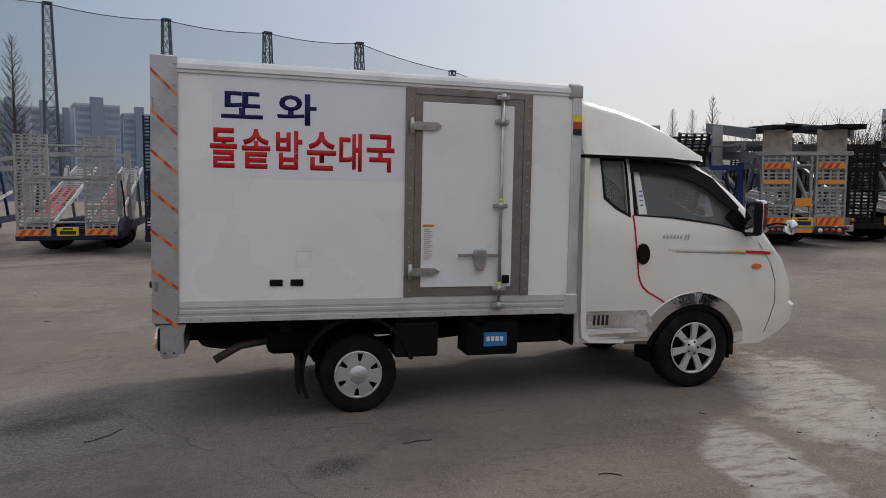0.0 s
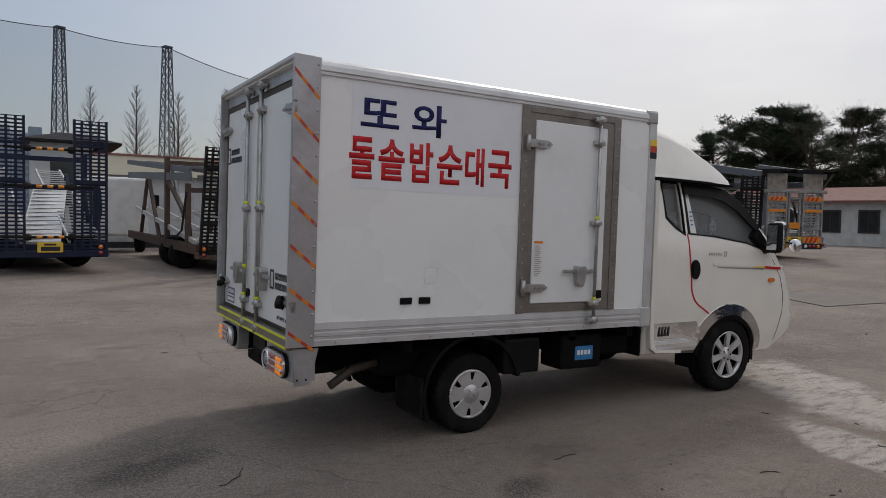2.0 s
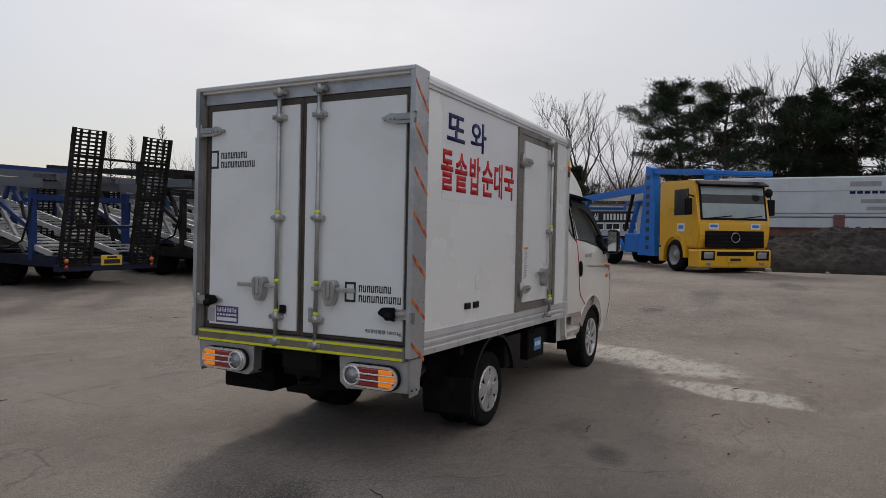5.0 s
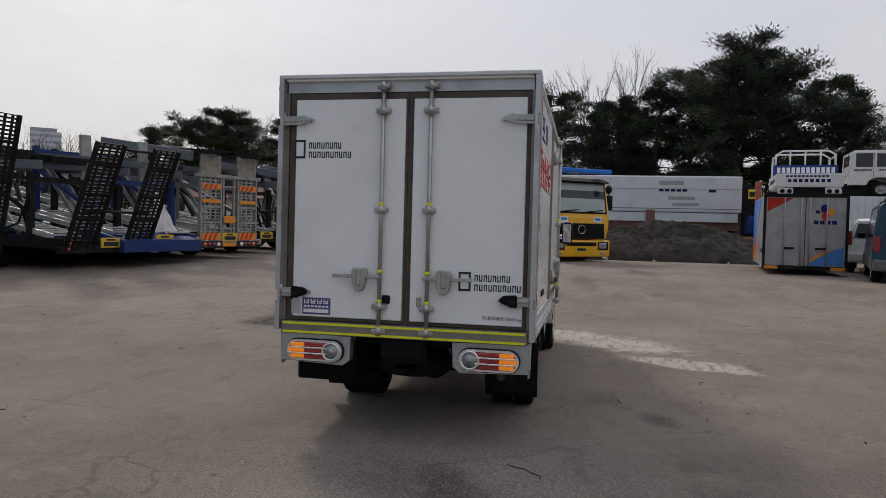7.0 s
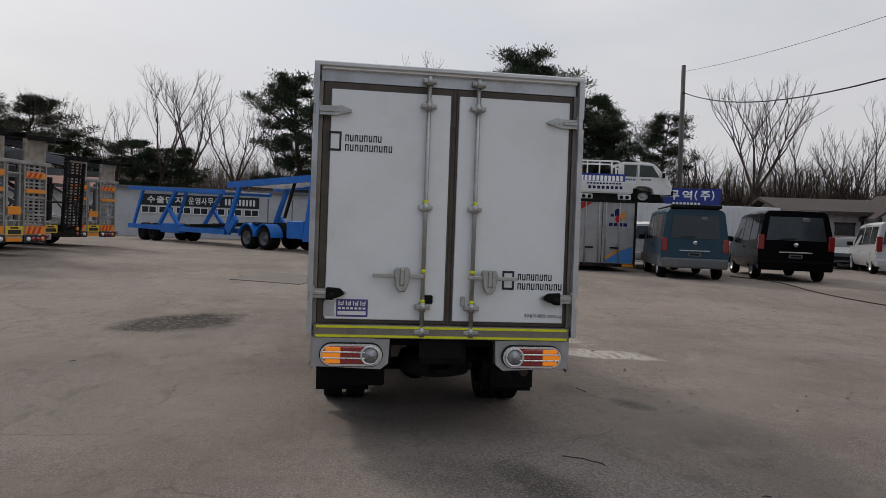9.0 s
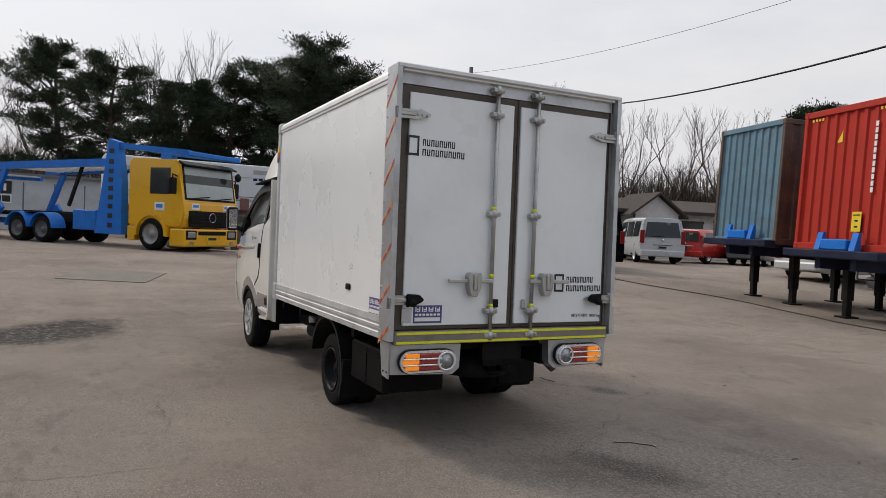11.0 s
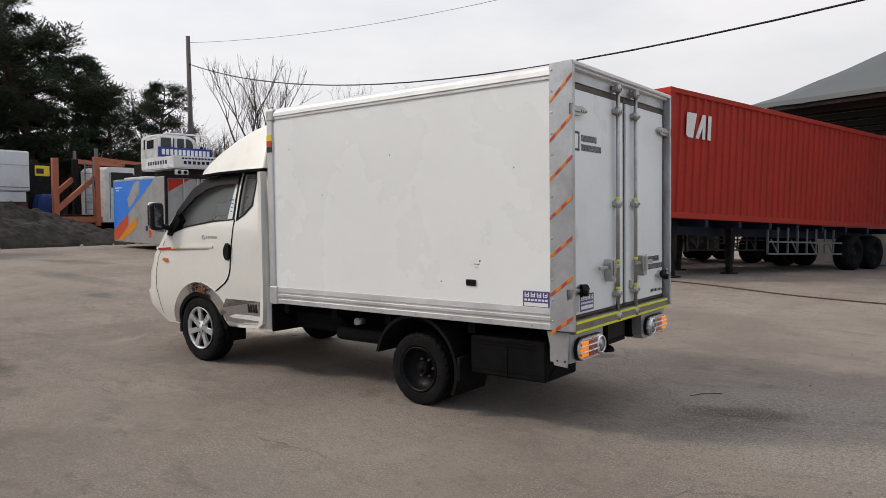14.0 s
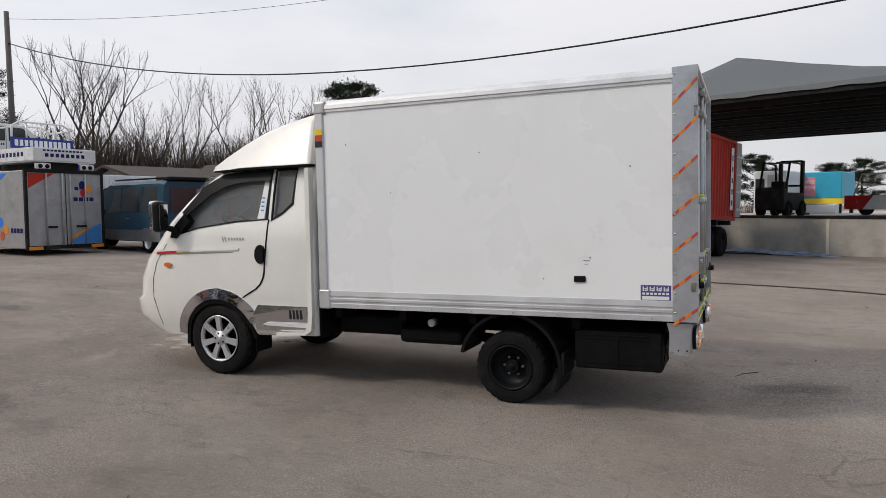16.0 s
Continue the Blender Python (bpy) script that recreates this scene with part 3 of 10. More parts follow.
# rails with their ribs
for s in (-1, 1):
    def sy_(pts):
        return [(s * y, z) for y, z in pts]
    b = B()
    prism(b, sy_([(W - 0.03, Z0), (W + 0.012, Z0), (W + 0.012, Z0 + 0.035), (W + 0.006, Z0 + 0.04), (W + 0.006, Z0 + 0.055), (W + 0.014, Z0 + 0.06), (W + 0.014, Z0 + 0.078), (W + 0.006, Z0 + 0.083), (W + 0.006, Z1 - 0.045), (W + 0.012, Z1 - 0.04), (W + 0.008, Z1), (W - 0.03, Z1)]), RX + 0.16, FX - 0.055, "x")
    part("bottom_rail", b, M["alu"], truck, "ribbed aluminium bottom rail")
    b = B()
    prism(b, sy_([(W - 0.04, Z2 - 0.005), (W + 0.010, Z2 - 0.005), (W + 0.010, Z2 + 0.012), (W + 0.016, Z2 + 0.02), (W + 0.012, Z2 + 0.05), (W - 0.004, Z3 - 0.012), (W - 0.03, Z3 + 0.006), (W - 0.06, Z3 + 0.006)]), RX + 0.16, FX - 0.055, "x")
    part("roof_rail", b, M["alu"], truck, "rounded aluminium roof rail")
    for i in range(9):
        b = B()
        tube(b, (RX + 0.3 + 0.33 * i, s * (W + 0.004), Z0 + 0.018), (RX + 0.3 + 0.33 * i, s * (W + 0.017), Z0 + 0.018), 0.006, 8)
        part("rivet", b, M["galv"], truck)
    # front corner post, with cast corners and a flag-like marker
    b = B()
    bx(b, FX - 0.075, FX + 0.005, min(s * (W - 0.06), s * (W + 0.014)), max(s * (W - 0.06), s * (W + 0.014)), Z0 + 0.1, Z3 - 0.09, 0.012, 2)
    part("front_post", b, M["alu"], truck)
    b = B()
    bx(b, FX - 0.105, FX + 0.012, min(s * (W - 0.1), s * (W + 0.018)), max(s * (W - 0.1), s * (W + 0.018)), Z3 - 0.112, Z3 + 0.006, 0.022, 3)
    part("corner_cap", b, M["galv"], truck, "cast grey corner cap")
    b = B()
    bx(b, FX - 0.10, FX + 0.008, min(s * (W - 0.06), s * (W + 0.020)), max(s * (W - 0.06), s * (W + 0.020)), Z0 - 0.01, Z0 + 0.15, 0.012, 2)
    part("corner_bracket", b, M["alu"], truck)
    for k, nm in enumerate(("ink", "tape_r", "yellow")):
        b = B()
        bx(b, FX - 0.067, FX + 0.001, min(s * (W + 0.012), s * (W + 0.0175)), max(s * (W + 0.012), s * (W + 0.0175)), 2.012 + 0.050 * k, 2.012 + 0.050 * (k + 1) - 0.001)
        part("marker_band", b, M[nm], truck)
    # rear post: wide bent sheet with slanted warning tape and rivets
    b = B()
    prism(b, sy_([(W + 0.012, 0), (W + 0.016, 1)]) and [(RX, Z0), (RX + 0.165, Z0), (RX + 0.165, Z3 + 0.004), (RX + 0.003, Z3 + 0.008)], min(s * (W - 0.020), s * (W + 0.014)), max(s * (W - 0.020), s * (W + 0.014)), "y")
    rear_post = part("rear_post", b, M["alupost"], truck, "dented aluminium corner post")
    carve(rear_post, [bx(B(), RX - 0.02, RX + 0.05, s * (W + 0.03) - 0.03, s * (W + 0.03) + 0.03, z, z + 0.07) for z in (2.08, 0.91)])
    for z in (2.08, 0.91):
        b = B()
        bx(b, RX + 0.012, RX + 0.048, min(s * (W - 0.03), s * (W + 0.003)), max(s * (W - 0.03), s * (W + 0.003)), z + 0.004, z + 0.066, 0.004)
        part("hinge_pin_block", b, M["galv"], truck)
    for i in range(7):
        z_hi, fall = 2.318 - 0.2545 * i, 0.160 - 0.008 * i
        u0, u1 = RX + 0.004, RX + 0.162
        yy = s * (W + 0.0145)
        for k in range(4):
            a0, a1 = u0 + (u1 - u0) * k / 4, u0 + (u1 - u0) * (k + 1) / 4
            h0, h1 = z_hi - fall * k / 4, z_hi - fall * (k + 1) / 4
            b = prism(B(), [(a0, h0 - 0.022), (a1, h1 - 0.022), (a1, h1), (a0, h0)], min(yy, yy + s * 0.002), max(yy, yy + s * 0.002), "y")
            part("warning_tape", b, M[("tape_r", "tape_o")[(k + i) % 2]], rear_post, "slanted reflective tape")
    for i in range(13):
        b = B()
        lathe(b, [(0.0, s * (W + 0.020)), (0.006, s * (W + 0.018)), (0.009, s * (W + 0.013))], (RX + 0.148, 0, Z0 + 0.06 + 0.133 * i), "y", 8)
        part("rivet", b, M["galv"], rear_post)

# rear frame header and sill
b = B()
bx(b, RX + 0.0, RX + 0.14, -W - 0.010, W + 0.010, Z3 - 0.018, Z3 + 0.012, 0.006)
part("rear_drip_rail", b, M["alu"], truck)
b = B()
bx(b, RX + 0.055, RX + 0.16, -W + 0.03, W - 0.03, Z3 - 0.102, Z3 - 0.016)
part("rear_header", b, M["alupost"], truck)
b = B()
bx(b, RX + 0.012, RX + 0.16, -W + 0.03, W - 0.03, Z0 - 0.026, Z0 + 0.058, 0.004)
rear_sill = part("rear_sill", b, M["steel"], truck, "worn steel rear sill")
for z in (Z0 - 0.020, Z0 + 0.038):
    b = B()
    bx(b, RX + 0.008, RX + 0.0145, -W + 0.045, W - 0.045, z, z + 0.015)
    part("lime_tape", b, M["lime"], rear_sill, "lime reflective tape")

# rear doors
DZ0, DZ1 = Z0 + 0.062, Z3 - 0.104
YC = -0.0125                             # the doors meet a little off the middle
for s in (-1, 1):
    y_in, y_out = 0.012, W - 0.045
    ya, yb = min(2 * YC + s * y_in, s * y_out), max(2 * YC + s * y_in, s * y_out)
    b = B()
    bx(b, RX + 0.06, RX + 0.12, ya, yb, DZ0, DZ1, 0.004)
    door = part("rear_door", b, M["seam"], truck, "white rear door leaf with a rust-stained steel edge")
    b = B()
    bx(b, RX + 0.045, RX + 0.065, min(2 * YC + s * 0.028, YC + s * (y_out - 0.038)), max(2 * YC + s * 0.028, YC + s * (y_out - 0.038)), DZ0 + 0.027, DZ1 - 0.046, 0.004)
    part("door_skin", b, M["panel2"], door, "white door skin")
    b = B()
    bx(b, RX + 0.05, RX + 0.16, min(s * (y_out + 0.002), s * (W - 0.012)), max(s * (y_out + 0.002), s * (W - 0.012)), DZ0, DZ1)
    part("door_gasket", b, M["steel"], truck)
    # locking bar with guides
    yb_ = YC + s * 0.16
    b = B()
    tube(b, (RX + 0.02, yb_, Z0 + 0.02), (RX + 0.02, yb_, Z3 - 0.06), 0.014, 12)
    part("locking_bar", b, M["galv"], door, "galvanised locking bar")
    for z, wide in ((2.315, 0.09), (2.155, 0.1), (1.507, 0.09), (0.868, 0.10), (0.708, 0.1)):
        b = B()
        bx(b, RX + 0.006, RX + 0.048, yb_ - wide / 2, yb_ + wide / 2, z - 0.016, z + 0.016, 0.006, 2)
        tube(b, (RX + 0.02, yb_, z - 0.028), (RX + 0.02, yb_, z + 0.028), 0.022, 12)
        for q in (-0.036, 0.036):
            tube(b, (RX + 0.0, yb_ + q, z), (RX + 0.008, yb_ + q, z), 0.009, 6)
        part("bar_guide", b, M["galv"], door)
    for z in (1.543, 0.905, 1.10):
        b = B()
        tube(b, (RX + 0.02, yb_, z - 0.011), (RX + 0.02, yb_, z + 0.011), 0.0165, 12)
        part("tape_ring", b, M["lime"], door)
    # handle: lever and cast keeper
    b = B()
    hz_ = 1.066
    bx(b, RX + 0.0, RX + 0.02, min(s * 0.145, s * 0.47), max(s * 0.145, s * 0.47), hz_ - 0.013, hz_ + 0.013, 0.004)
    part("lever", b, M["galv"], door, "flat steel lever")
    b = B()
    prism(b, [(s * 0.245, hz_ + 0.055), (s * 0.32, hz_ + 0.055), (s * 0.335, hz_ + 0.03), (s * 0.325, hz_ - 0.06), (s * 0.305, hz_ - 0.10), (s * 0.265, hz_ - 0.10), (s * 0.245, hz_ - 0.06), (s * 0.232, hz_ + 0.03)], RX - 0.012, RX + 0.048, "x")
    bx(b, RX - 0.02, RX - 0.01, min(s * 0.27, s * 0.30), max(s * 0.27, s * 0.30), hz_ - 0.06, hz_ + 0.045, 0.003)
    bmesh.ops.bevel(b, geom=b.edges[:], offset=0.004, segments=1, affect="EDGES")
    part("lever_keeper", b, M["galv"], door, "cast steel lever keeper")
    # hinges
    for z, dark in ((2.094, False), (0.943, True)):
        b = B()
        prism(b, [(s * (W - 0.02), z - 0.03), (s * (W - 0.13), z - 0.03), (s * (W - 0.19), z - 0.012), (s * (W - 0.225), z - 0.005), (s * (W - 0.225), z + 0.01), (s * (W - 0.16), z + 0.035), (s * (W - 0.13), z + 0.028), (s * (W - 0.02), z + 0.028)], RX + 0.018, RX + 0.046, "x")
        tube(b, (RX + 0.028, s * (W - 0.012), z - 0.045), (RX + 0.028, s * (W - 0.012), z + 0.045), 0.018, 10)
        bx(b, RX + 0.008, RX + 0.03, min(s * (W - 0.02), s * (W - 0.12)), max(s * (W - 0.02), s * (W - 0.12)), z - 0.012, z + 0.012, 0.004)
        for q in (0.14, 0.17, 0.205):
            tube(b, (RX + 0.008, s * (W - q), z), (RX + 0.02, s * (W - q), z), 0.009, 6)
        part("hinge", b, M["galv"], door, "galvanised strap hinge")
        if dark:
            b = B()
            prism(b, [(s * (W - 0.10), z - 0.045), (s * (W - 0.19), z - 0.02), (s * (W - 0.22), z), (s * (W - 0.19), z + 0.035), (s * (W - 0.10), z + 0.04)], RX - 0.005, RX + 0.017, "x")
            bmesh.ops.bevel(b, geom=b.edges[:], offset=0.006, segments=2, affect="EDGES")
            lathe(b, [(0.0, -0.03), (0.022, -0.028), (0.026, 0.0)], (RX - 0.0, s * (W - 0.135), z - 0.015), "x", 14)
            part("hinge_buffer", b, M["plastic"], door, "black rubber buffer")
    # wordmark drawn as plain shapes
    rr = on_rear()
    u0 = -0.775 if s > 0 else 0.375
    v0 = 1.855 if s > 0 else 1.005
    b = B()
    for q in ((0, -0.012, 0.080, 0.003), (0, 0.097, 0.080, 0.112), (0, 0.003, 0.013, 0.097), (0.067, 0.003, 0.080, 0.097)):
        bars(b, [(u0 + q[0], v0 + q[1], u0 + q[2], v0 + q[3])], rr)
    part("emblem_frame", b, M["ink"], door, "dark upright rectangle emblem")
    b = B()
    for row, (dv, n_) in enumerate(((0.053, 8), (-0.008, 10))):
        uu = u0 + 0.104
        for k in range(n_):
            wd = (0.236 if row == 0 else 0.306) / n_
            e = bars(B(), [(uu, v0 + dv, uu + wd * 0.22, v0 + dv + 0.042), (uu + wd * 0.52, v0 + dv, uu + wd * 0.74, v0 + dv + 0.042), (uu + wd * 0.22, v0 + dv + (0.0 if k % 2 else 0.034), uu + wd * 0.52, v0 + dv + (0.008 if k % 2 else 0.042))], rr)
            part("wordmark_bar", e, M["ink"], door)
            uu += wd
# centre seam of the doors
b = B()
bx(b, RX + 0.068, RX + 0.14, 2 * YC - 0.0105, 2 * YC + 0.0105, DZ0, DZ1)
part("door_gasket", b, M["seam"], truck)
# stickers at the foot of the doors
rr = on_rear()
def sticker(u0, v0, place, parent):
    b = bars(B(), [(u0, v0, u0 + 0.2, v0 + 0.112)], place)
    st = part("sticker", b, M["purple"], parent, "violet workshop sticker with white writing")
    b = B()
    up_ = lambda u, v, w: place(u, v, w + 0.002)
    for k in range(4):
        q = u0 + 0.014 + 0.046 * k
        bars(b, [(q, v0 + 0.072, q + 0.007, v0 + 0.102), (q + 0.012, v0 + 0.072, q + 0.032, v0 + 0.079), (q + 0.012, v0 + 0.084, q + 0.026, v0 + 0.091), (q + 0.027, v0 + 0.079, q + 0.033, v0 + 0.102)], up_)
    for k in range(7):
        bars(b, [(u0 + 0.012 + 0.026 * k, v0 + 0.047, u0 + 0.030 + 0.026 * k, v0 + 0.060)], up_)
    bars(b, [(u0 + 0.01, v0 + 0.012, u0 + 0.188, v0 + 0.036)], up_)
    part("sticker_bars", b, M["whitev"], st)
left_door = [o for o in truck.children if o.name.startswith("rear_door")][1]
right_door = [o for o in truck.children if o.name.startswith("rear_door")][0]
sticker(-0.693, 0.795, rr, left_door)
b = bars(B(), [(-0.772, 0.797, -0.705, 0.889)], rr)
part("worn_label", b, M["alupost"], left_door, "scuffed grey label")
b = letters("최대적재량 1000 kg", 0.53, 0.808, 0.785, 0.838, rr, 0.002)
part("load_lettering", b, M["ink"], right_door, "small black lettering")
part("latch", bx(B(), RX + 0.03, RX + 0.045, 0.079, 0.133, 0.889, 0.945, 0.006), M["plastic"], left_door)
part("latch", bx(B(), RX + 0.03, RX + 0.045, -0.131, -0.100, 0.878, 0.943, 0.006), M["galv"], right_door)

# right side door
sr = on_side(-1)
def side_bar(bm, u0, v0, u1, v1, w0, w1, bev=0.0):
    return bx(bm, u0, u1, -(W + w1), -(W + w0), v0, v1, bev)
side_door = part("side_door", side_bar(B(), 0.425, 0.900, 1.100, 2.196, 0.0, 0.022, 0.005), M["panel2"], truck, "white insulated side door")
for u0, v0, u1, v1 in ((0.306, 0.832, 0.372, 2.288), (1.176, 0.832, 1.242, 2.288), (0.372, 2.246, 1.176, 2.288)):
    part("door_frame", side_bar(B(), u0, v0, u1, v1, 0.0, 0.016, 0.003), M["steel"], truck, "worn stainless door frame")
for u0, v0, u1, v1 in ((0.375, 0.835, 0.425, 2.243), (1.100, 0.835, 1.173, 2.243), (0.425, 2.199, 1.100, 2.243), (0.425, 0.835, 1.100, 0.897)):
    part("door_edge", side_bar(B(), u0, v0, u1, v1, 0.0, 0.010), M["steel"], side_door)
for u in (0.340, 1.212):
    for i in range(14):
        b = B()
        tube(b, (u, -W - 0.014, 0.88 + 0.102 * i), (u, -W - 0.021, 0.88 + 0.102 * i), 0.006, 8)
        part("rivet", b, M["galv"], side_door)
ub = 1.000
part("locking_bar", tube(B(), (ub, -W - 0.05, 0.75), (ub, -W - 0.05, 2.275), 0.013, 12), M["galv"], side_door, "galvanised locking bar")
for z in (2.250, 2.080, 1.486, 0.888, 0.765):
    b = side_bar(B(), ub - 0.05, z - 0.016, ub + 0.05, z + 0.016, 0.018, 0.058, 0.005)
    tube(b, (ub, -W - 0.05, z - 0.026), (ub, -W - 0.05, z + 0.026), 0.020, 12)
    part("bar_guide", b, M["galv"], side_door)
for z in (1.525, 0.924):
    part("tape_ring", tube(B(), (ub, -W - 0.05, z - 0.011), (ub, -W - 0.05, z + 0.011), 0.0155, 12), M["lime"], side_door)
part("lever", side_bar(B(), 0.69, 1.118, 0.99, 1.142, 0.04, 0.055, 0.003), M["galv"], side_door, "flat steel lever")
b = B()
prism(b, [(0.815, 1.17), (0.89, 1.17), (0.90, 1.14), (0.885, 1.045), (0.87, 1.018), (0.838, 1.018), (0.82, 1.045), (0.805, 1.14)], -W - 0.075, -W - 0.02, "y")
bmesh.ops.bevel(b, geom=b.edges[:], offset=0.004, segments=1, affect="EDGES")
part("lever_keeper", b, M["galv"], side_door, "cast steel lever keeper")
for z in (2.028, 1.012):
    b = B()
    prism(b, [(0.335, z - 0.028), (0.50, z - 0.03), (0.545, z - 0.008), (0.555, z + 0.004), (0.52, z + 0.026), (0.335, z + 0.028)], -W - 0.045, -W - 0.015, "y")
    tube(b, (0.345, -W - 0.036, z - 0.055), (0.345, -W - 0.036, z + 0.055), 0.016, 10)
    for q in (0.44, 0.475, 0.52):
        tube(b, (q, -W - 0.044, z), (q, -W - 0.054, z), 0.009, 6)
    part("hinge", b, M["galv"], side_door, "galvanised strap hinge")
part("latch", side_bar(B(), 1.028, 0.925, 1.080, 0.985, 0.022, 0.045, 0.006), M["plastic"], side_door)
b = bars(B(), [(0.435, 1.09, 0.515, 1.345)], lambda u, v, w: sr(u, v, 0.0225 + w))
note = part("instruction_label", b, M["whitev"], side_door, "white instruction label with an orange head")
b = bars(B(), [(0.435, 1.328, 0.515, 1.345)], lambda u, v, w: sr(u, v, 0.0245 + w))
part("label_head", b, M["tape_o"], note)
b = B()
for k in range(16):
    bars(b, [(0.443, 1.10 + 0.0138 * k, 0.443 + 0.064 * (0.6 + 0.4 * ((k * 7) % 5) / 4), 1.105 + 0.0138 * k)], lambda u, v, w: sr(u, v, 0.0245 + w))
part("label_bars", b, M["galv"], note)

# painted sign on the right side
b = bars(B(), [(-0.968, 1.642, 0.303, 2.288)], sr, 0.0012)
signboard = part("sign_sheet", b, M["vinyl"], sp_right, "pale vinyl sheet")
sl = lambda u, v, w: sr(u, v, 0.0012 + w)
for ch, u0, v0, u1, v1 in (("또", -0.912, 2.022, -0.650, 2.195), ("와", -0.560, 1.995, -0.304, 2.202)):
    part("sign_letter", letters(ch, u0, v0, u1, v1, sl, 0.0015, 0, 0.022), M["navy"], signboard, "navy painted letter")
for k, ch in enumerate("돌솥밥순대국"):
    u0, u1 = ((-0.981, -0.813), (-0.785, -0.603), (-0.567, -0.396), (-0.366, -0.171), (-0.150, 0.003), (0.036, 0.230))[k]
    part("sign_letter", letters(ch, u0, 1.700, u1, 1.958, sl, 0.0015, 0, 0.026), M["red"], signboard, "red painted letter")
for u in (-0.606, -0.470):
    part("vent_cover", side_bar(B(), u, 0.922, u + 0.086, 0.966, -0.002, 0.012, 0.005), M["plastic"], sp_right)
part("patch_edge", bars(B(), [(-0.430, 1.054, -0.334, 1.157)], sr, 0.0008), M["alu"], sp_right)
part("patch", bars(B(), [(-0.427, 1.057, -0.337, 1.154)], sr, 0.0016), M["panel"], sp_right)
# left side: vent cover and sticker
part("vent_cover", bx(B(), -0.588, -0.504, W - 0.002, W + 0.012, 0.945, 0.989, 0.005), M["plastic"], side)
sticker(0.965, 0.822, on_side(1), side)
part("glue_mark", bars(B(), [(0.573, 1.094, 0.618, 1.101), (0.580, 1.070, 0.604, 1.075)], on_side(1), 0.001), M["galv"], side)

# small chips in the left panel
for u, v, r in ((-0.62, 1.12, 0.007), (-0.28, 0.965, 0.006), (0.2, 1.9, 0.006), (0.95, 1.62, 0.005), (-0.9, 1.75, 0.006), (1.35, 2.02, 0.006)):
    part("paint_chip", lathe(B(), [(0.0, W + 0.0022), (r, W + 0.0018), (r, W - 0.002)], (u, 0, v), "y", 8), M["steel"], side)

# ---- the truck's cab ----
PROF = [(0.415, 3.50, 0.80), (0.48, 3.67, 0.82), (0.56, 3.745, 0.835), (0.70, 3.76, 0.845), (0.73, 3.71, 0.85), (0.90, 3.69, 0.855), (1.08, 3.61, 0.855), (1.22, 3.49, 0.85), (1.36, 3.38, 0.84), (1.42, 3.345, 0.825), (1.60, 3.165, 0.79), (1.75, 2.985, 0.755), (1.86, 2.82, 0.72), (1.915, 2.65, 0.67), (1.93, 2.46, 0.58)]
CB = 1.675                               # cab back
WX = 2.672                               # front axle
CABM = Matrix.Translation((CB, 0.035, 0)) @ Matrix.Diagonal((1.028, 1.008, 1, 1)) @ Matrix.Translation((-CB, 0, 0))


def cab_loft(shrink, zlo, zhi, back):
    """Cab body: rounded plan outlines stacked up the height."""
    bm = B()
    rings = []
    rows = [p for p in PROF if zlo <= p[0] <= zhi]
    for z, fx, hw in rows:
        fx, hw = fx - shrink, hw - shrink
        r = 0.20
        rb = 0.06 if z < 1.85 else 0.04
        pts = [(back, 0.0)] + [(back, -hw + rb)]
        pts += [(back + rb - rb * math.cos(radians(a)), -hw + rb - rb * math.sin(radians(a))) for a in (30, 60, 90)]
        xs_ = fx - r - 0.05
        pts += [(back + rb + (xs_ - back - rb) * k, -hw) for k in (0.35, 0.7)]
        pts += [(fx - r - 0.05 + r * math.sin(radians(a)), -hw + r - r * math.cos(radians(a))) for a in (0, 20, 40, 60, 80)]
        pts += [(fx, -hw * 0.45), (fx + 0.015, 0.0)]
        full = pts + [(x, -y) for x, y in pts[-2:0:-1]]
        rings.append([bm.verts.new((x, y, z + ((-0.035 if x > WX else 0.02) if z < 0.42 else 0.0))) for x, y in full])
    n = len(rings[0])
    for a, c in zip(rings, rings[1:]):
        for i in range(n):
            bm.faces.new((a[i], a[(i + 1) % n], c[(i + 1) % n], c[i])).smooth = True
    bm.faces.new(rings[0][::-1]), bm.faces.new(rings[-1])
    bmesh.ops.recalc_face_normals(bm, faces=bm.faces)
    return bm


XF[0] = None
cab = part("cab", cab_loft(0, 0, 3, CB), M["cabwhite"], truck, "ivory painted cab")
win_f = [(2.14, 1.845), (2.62, 1.815), (2.80, 1.72), (3.07, 1.44), (3.10, 1.30), (2.85, 1.37), (2.45, 1.42), (2.145, 1.43)]
win_r = [(1.885, 1.85), (2.085, 1.85), (2.085, 1.43), (1.98, 1.49), (1.895, 1.565)]
well = [(WX + 0.372 * math.cos(radians(a)), 0.34 + 0.372 * math.sin(radians(a))) for a in range(0, 360, 8)]
cutters = [prism(B(), well, -1.0, -0.575, "y"), prism(B(), well, 0.575, 1.0, "y"),
           cab_loft(0.045, 0.9, 1.90, CB + 0.05), prism(B(), win_f, -1.2, 1.2, "y"), prism(B(), win_r, -1.2, 1.2, "y"),
           prism(B(), [(2.87, 1.84), (3.33, 1.40), (3.70, 1.40), (3.70, 1.84)], -0.62, 0.62, "y")]
carve(cab, cutters)
for f in cab.data.polygons:
    f.use_smooth = True
cab.data.set_sharp_from_angle(angle=radians(32))
cab.data.transform(BODY)
XF[0] = BODY


def skin_y(x, z):
    """Half width of the cab at that height."""
    for (za, _, wa), (zb, _, wb) in zip(PROF, PROF[1:]):
        if za <= z <= zb:
            return wa + (wb - wa) * (z - za) / (zb - za)
    return PROF[-1][2] if z > 1 else PROF[0][2]


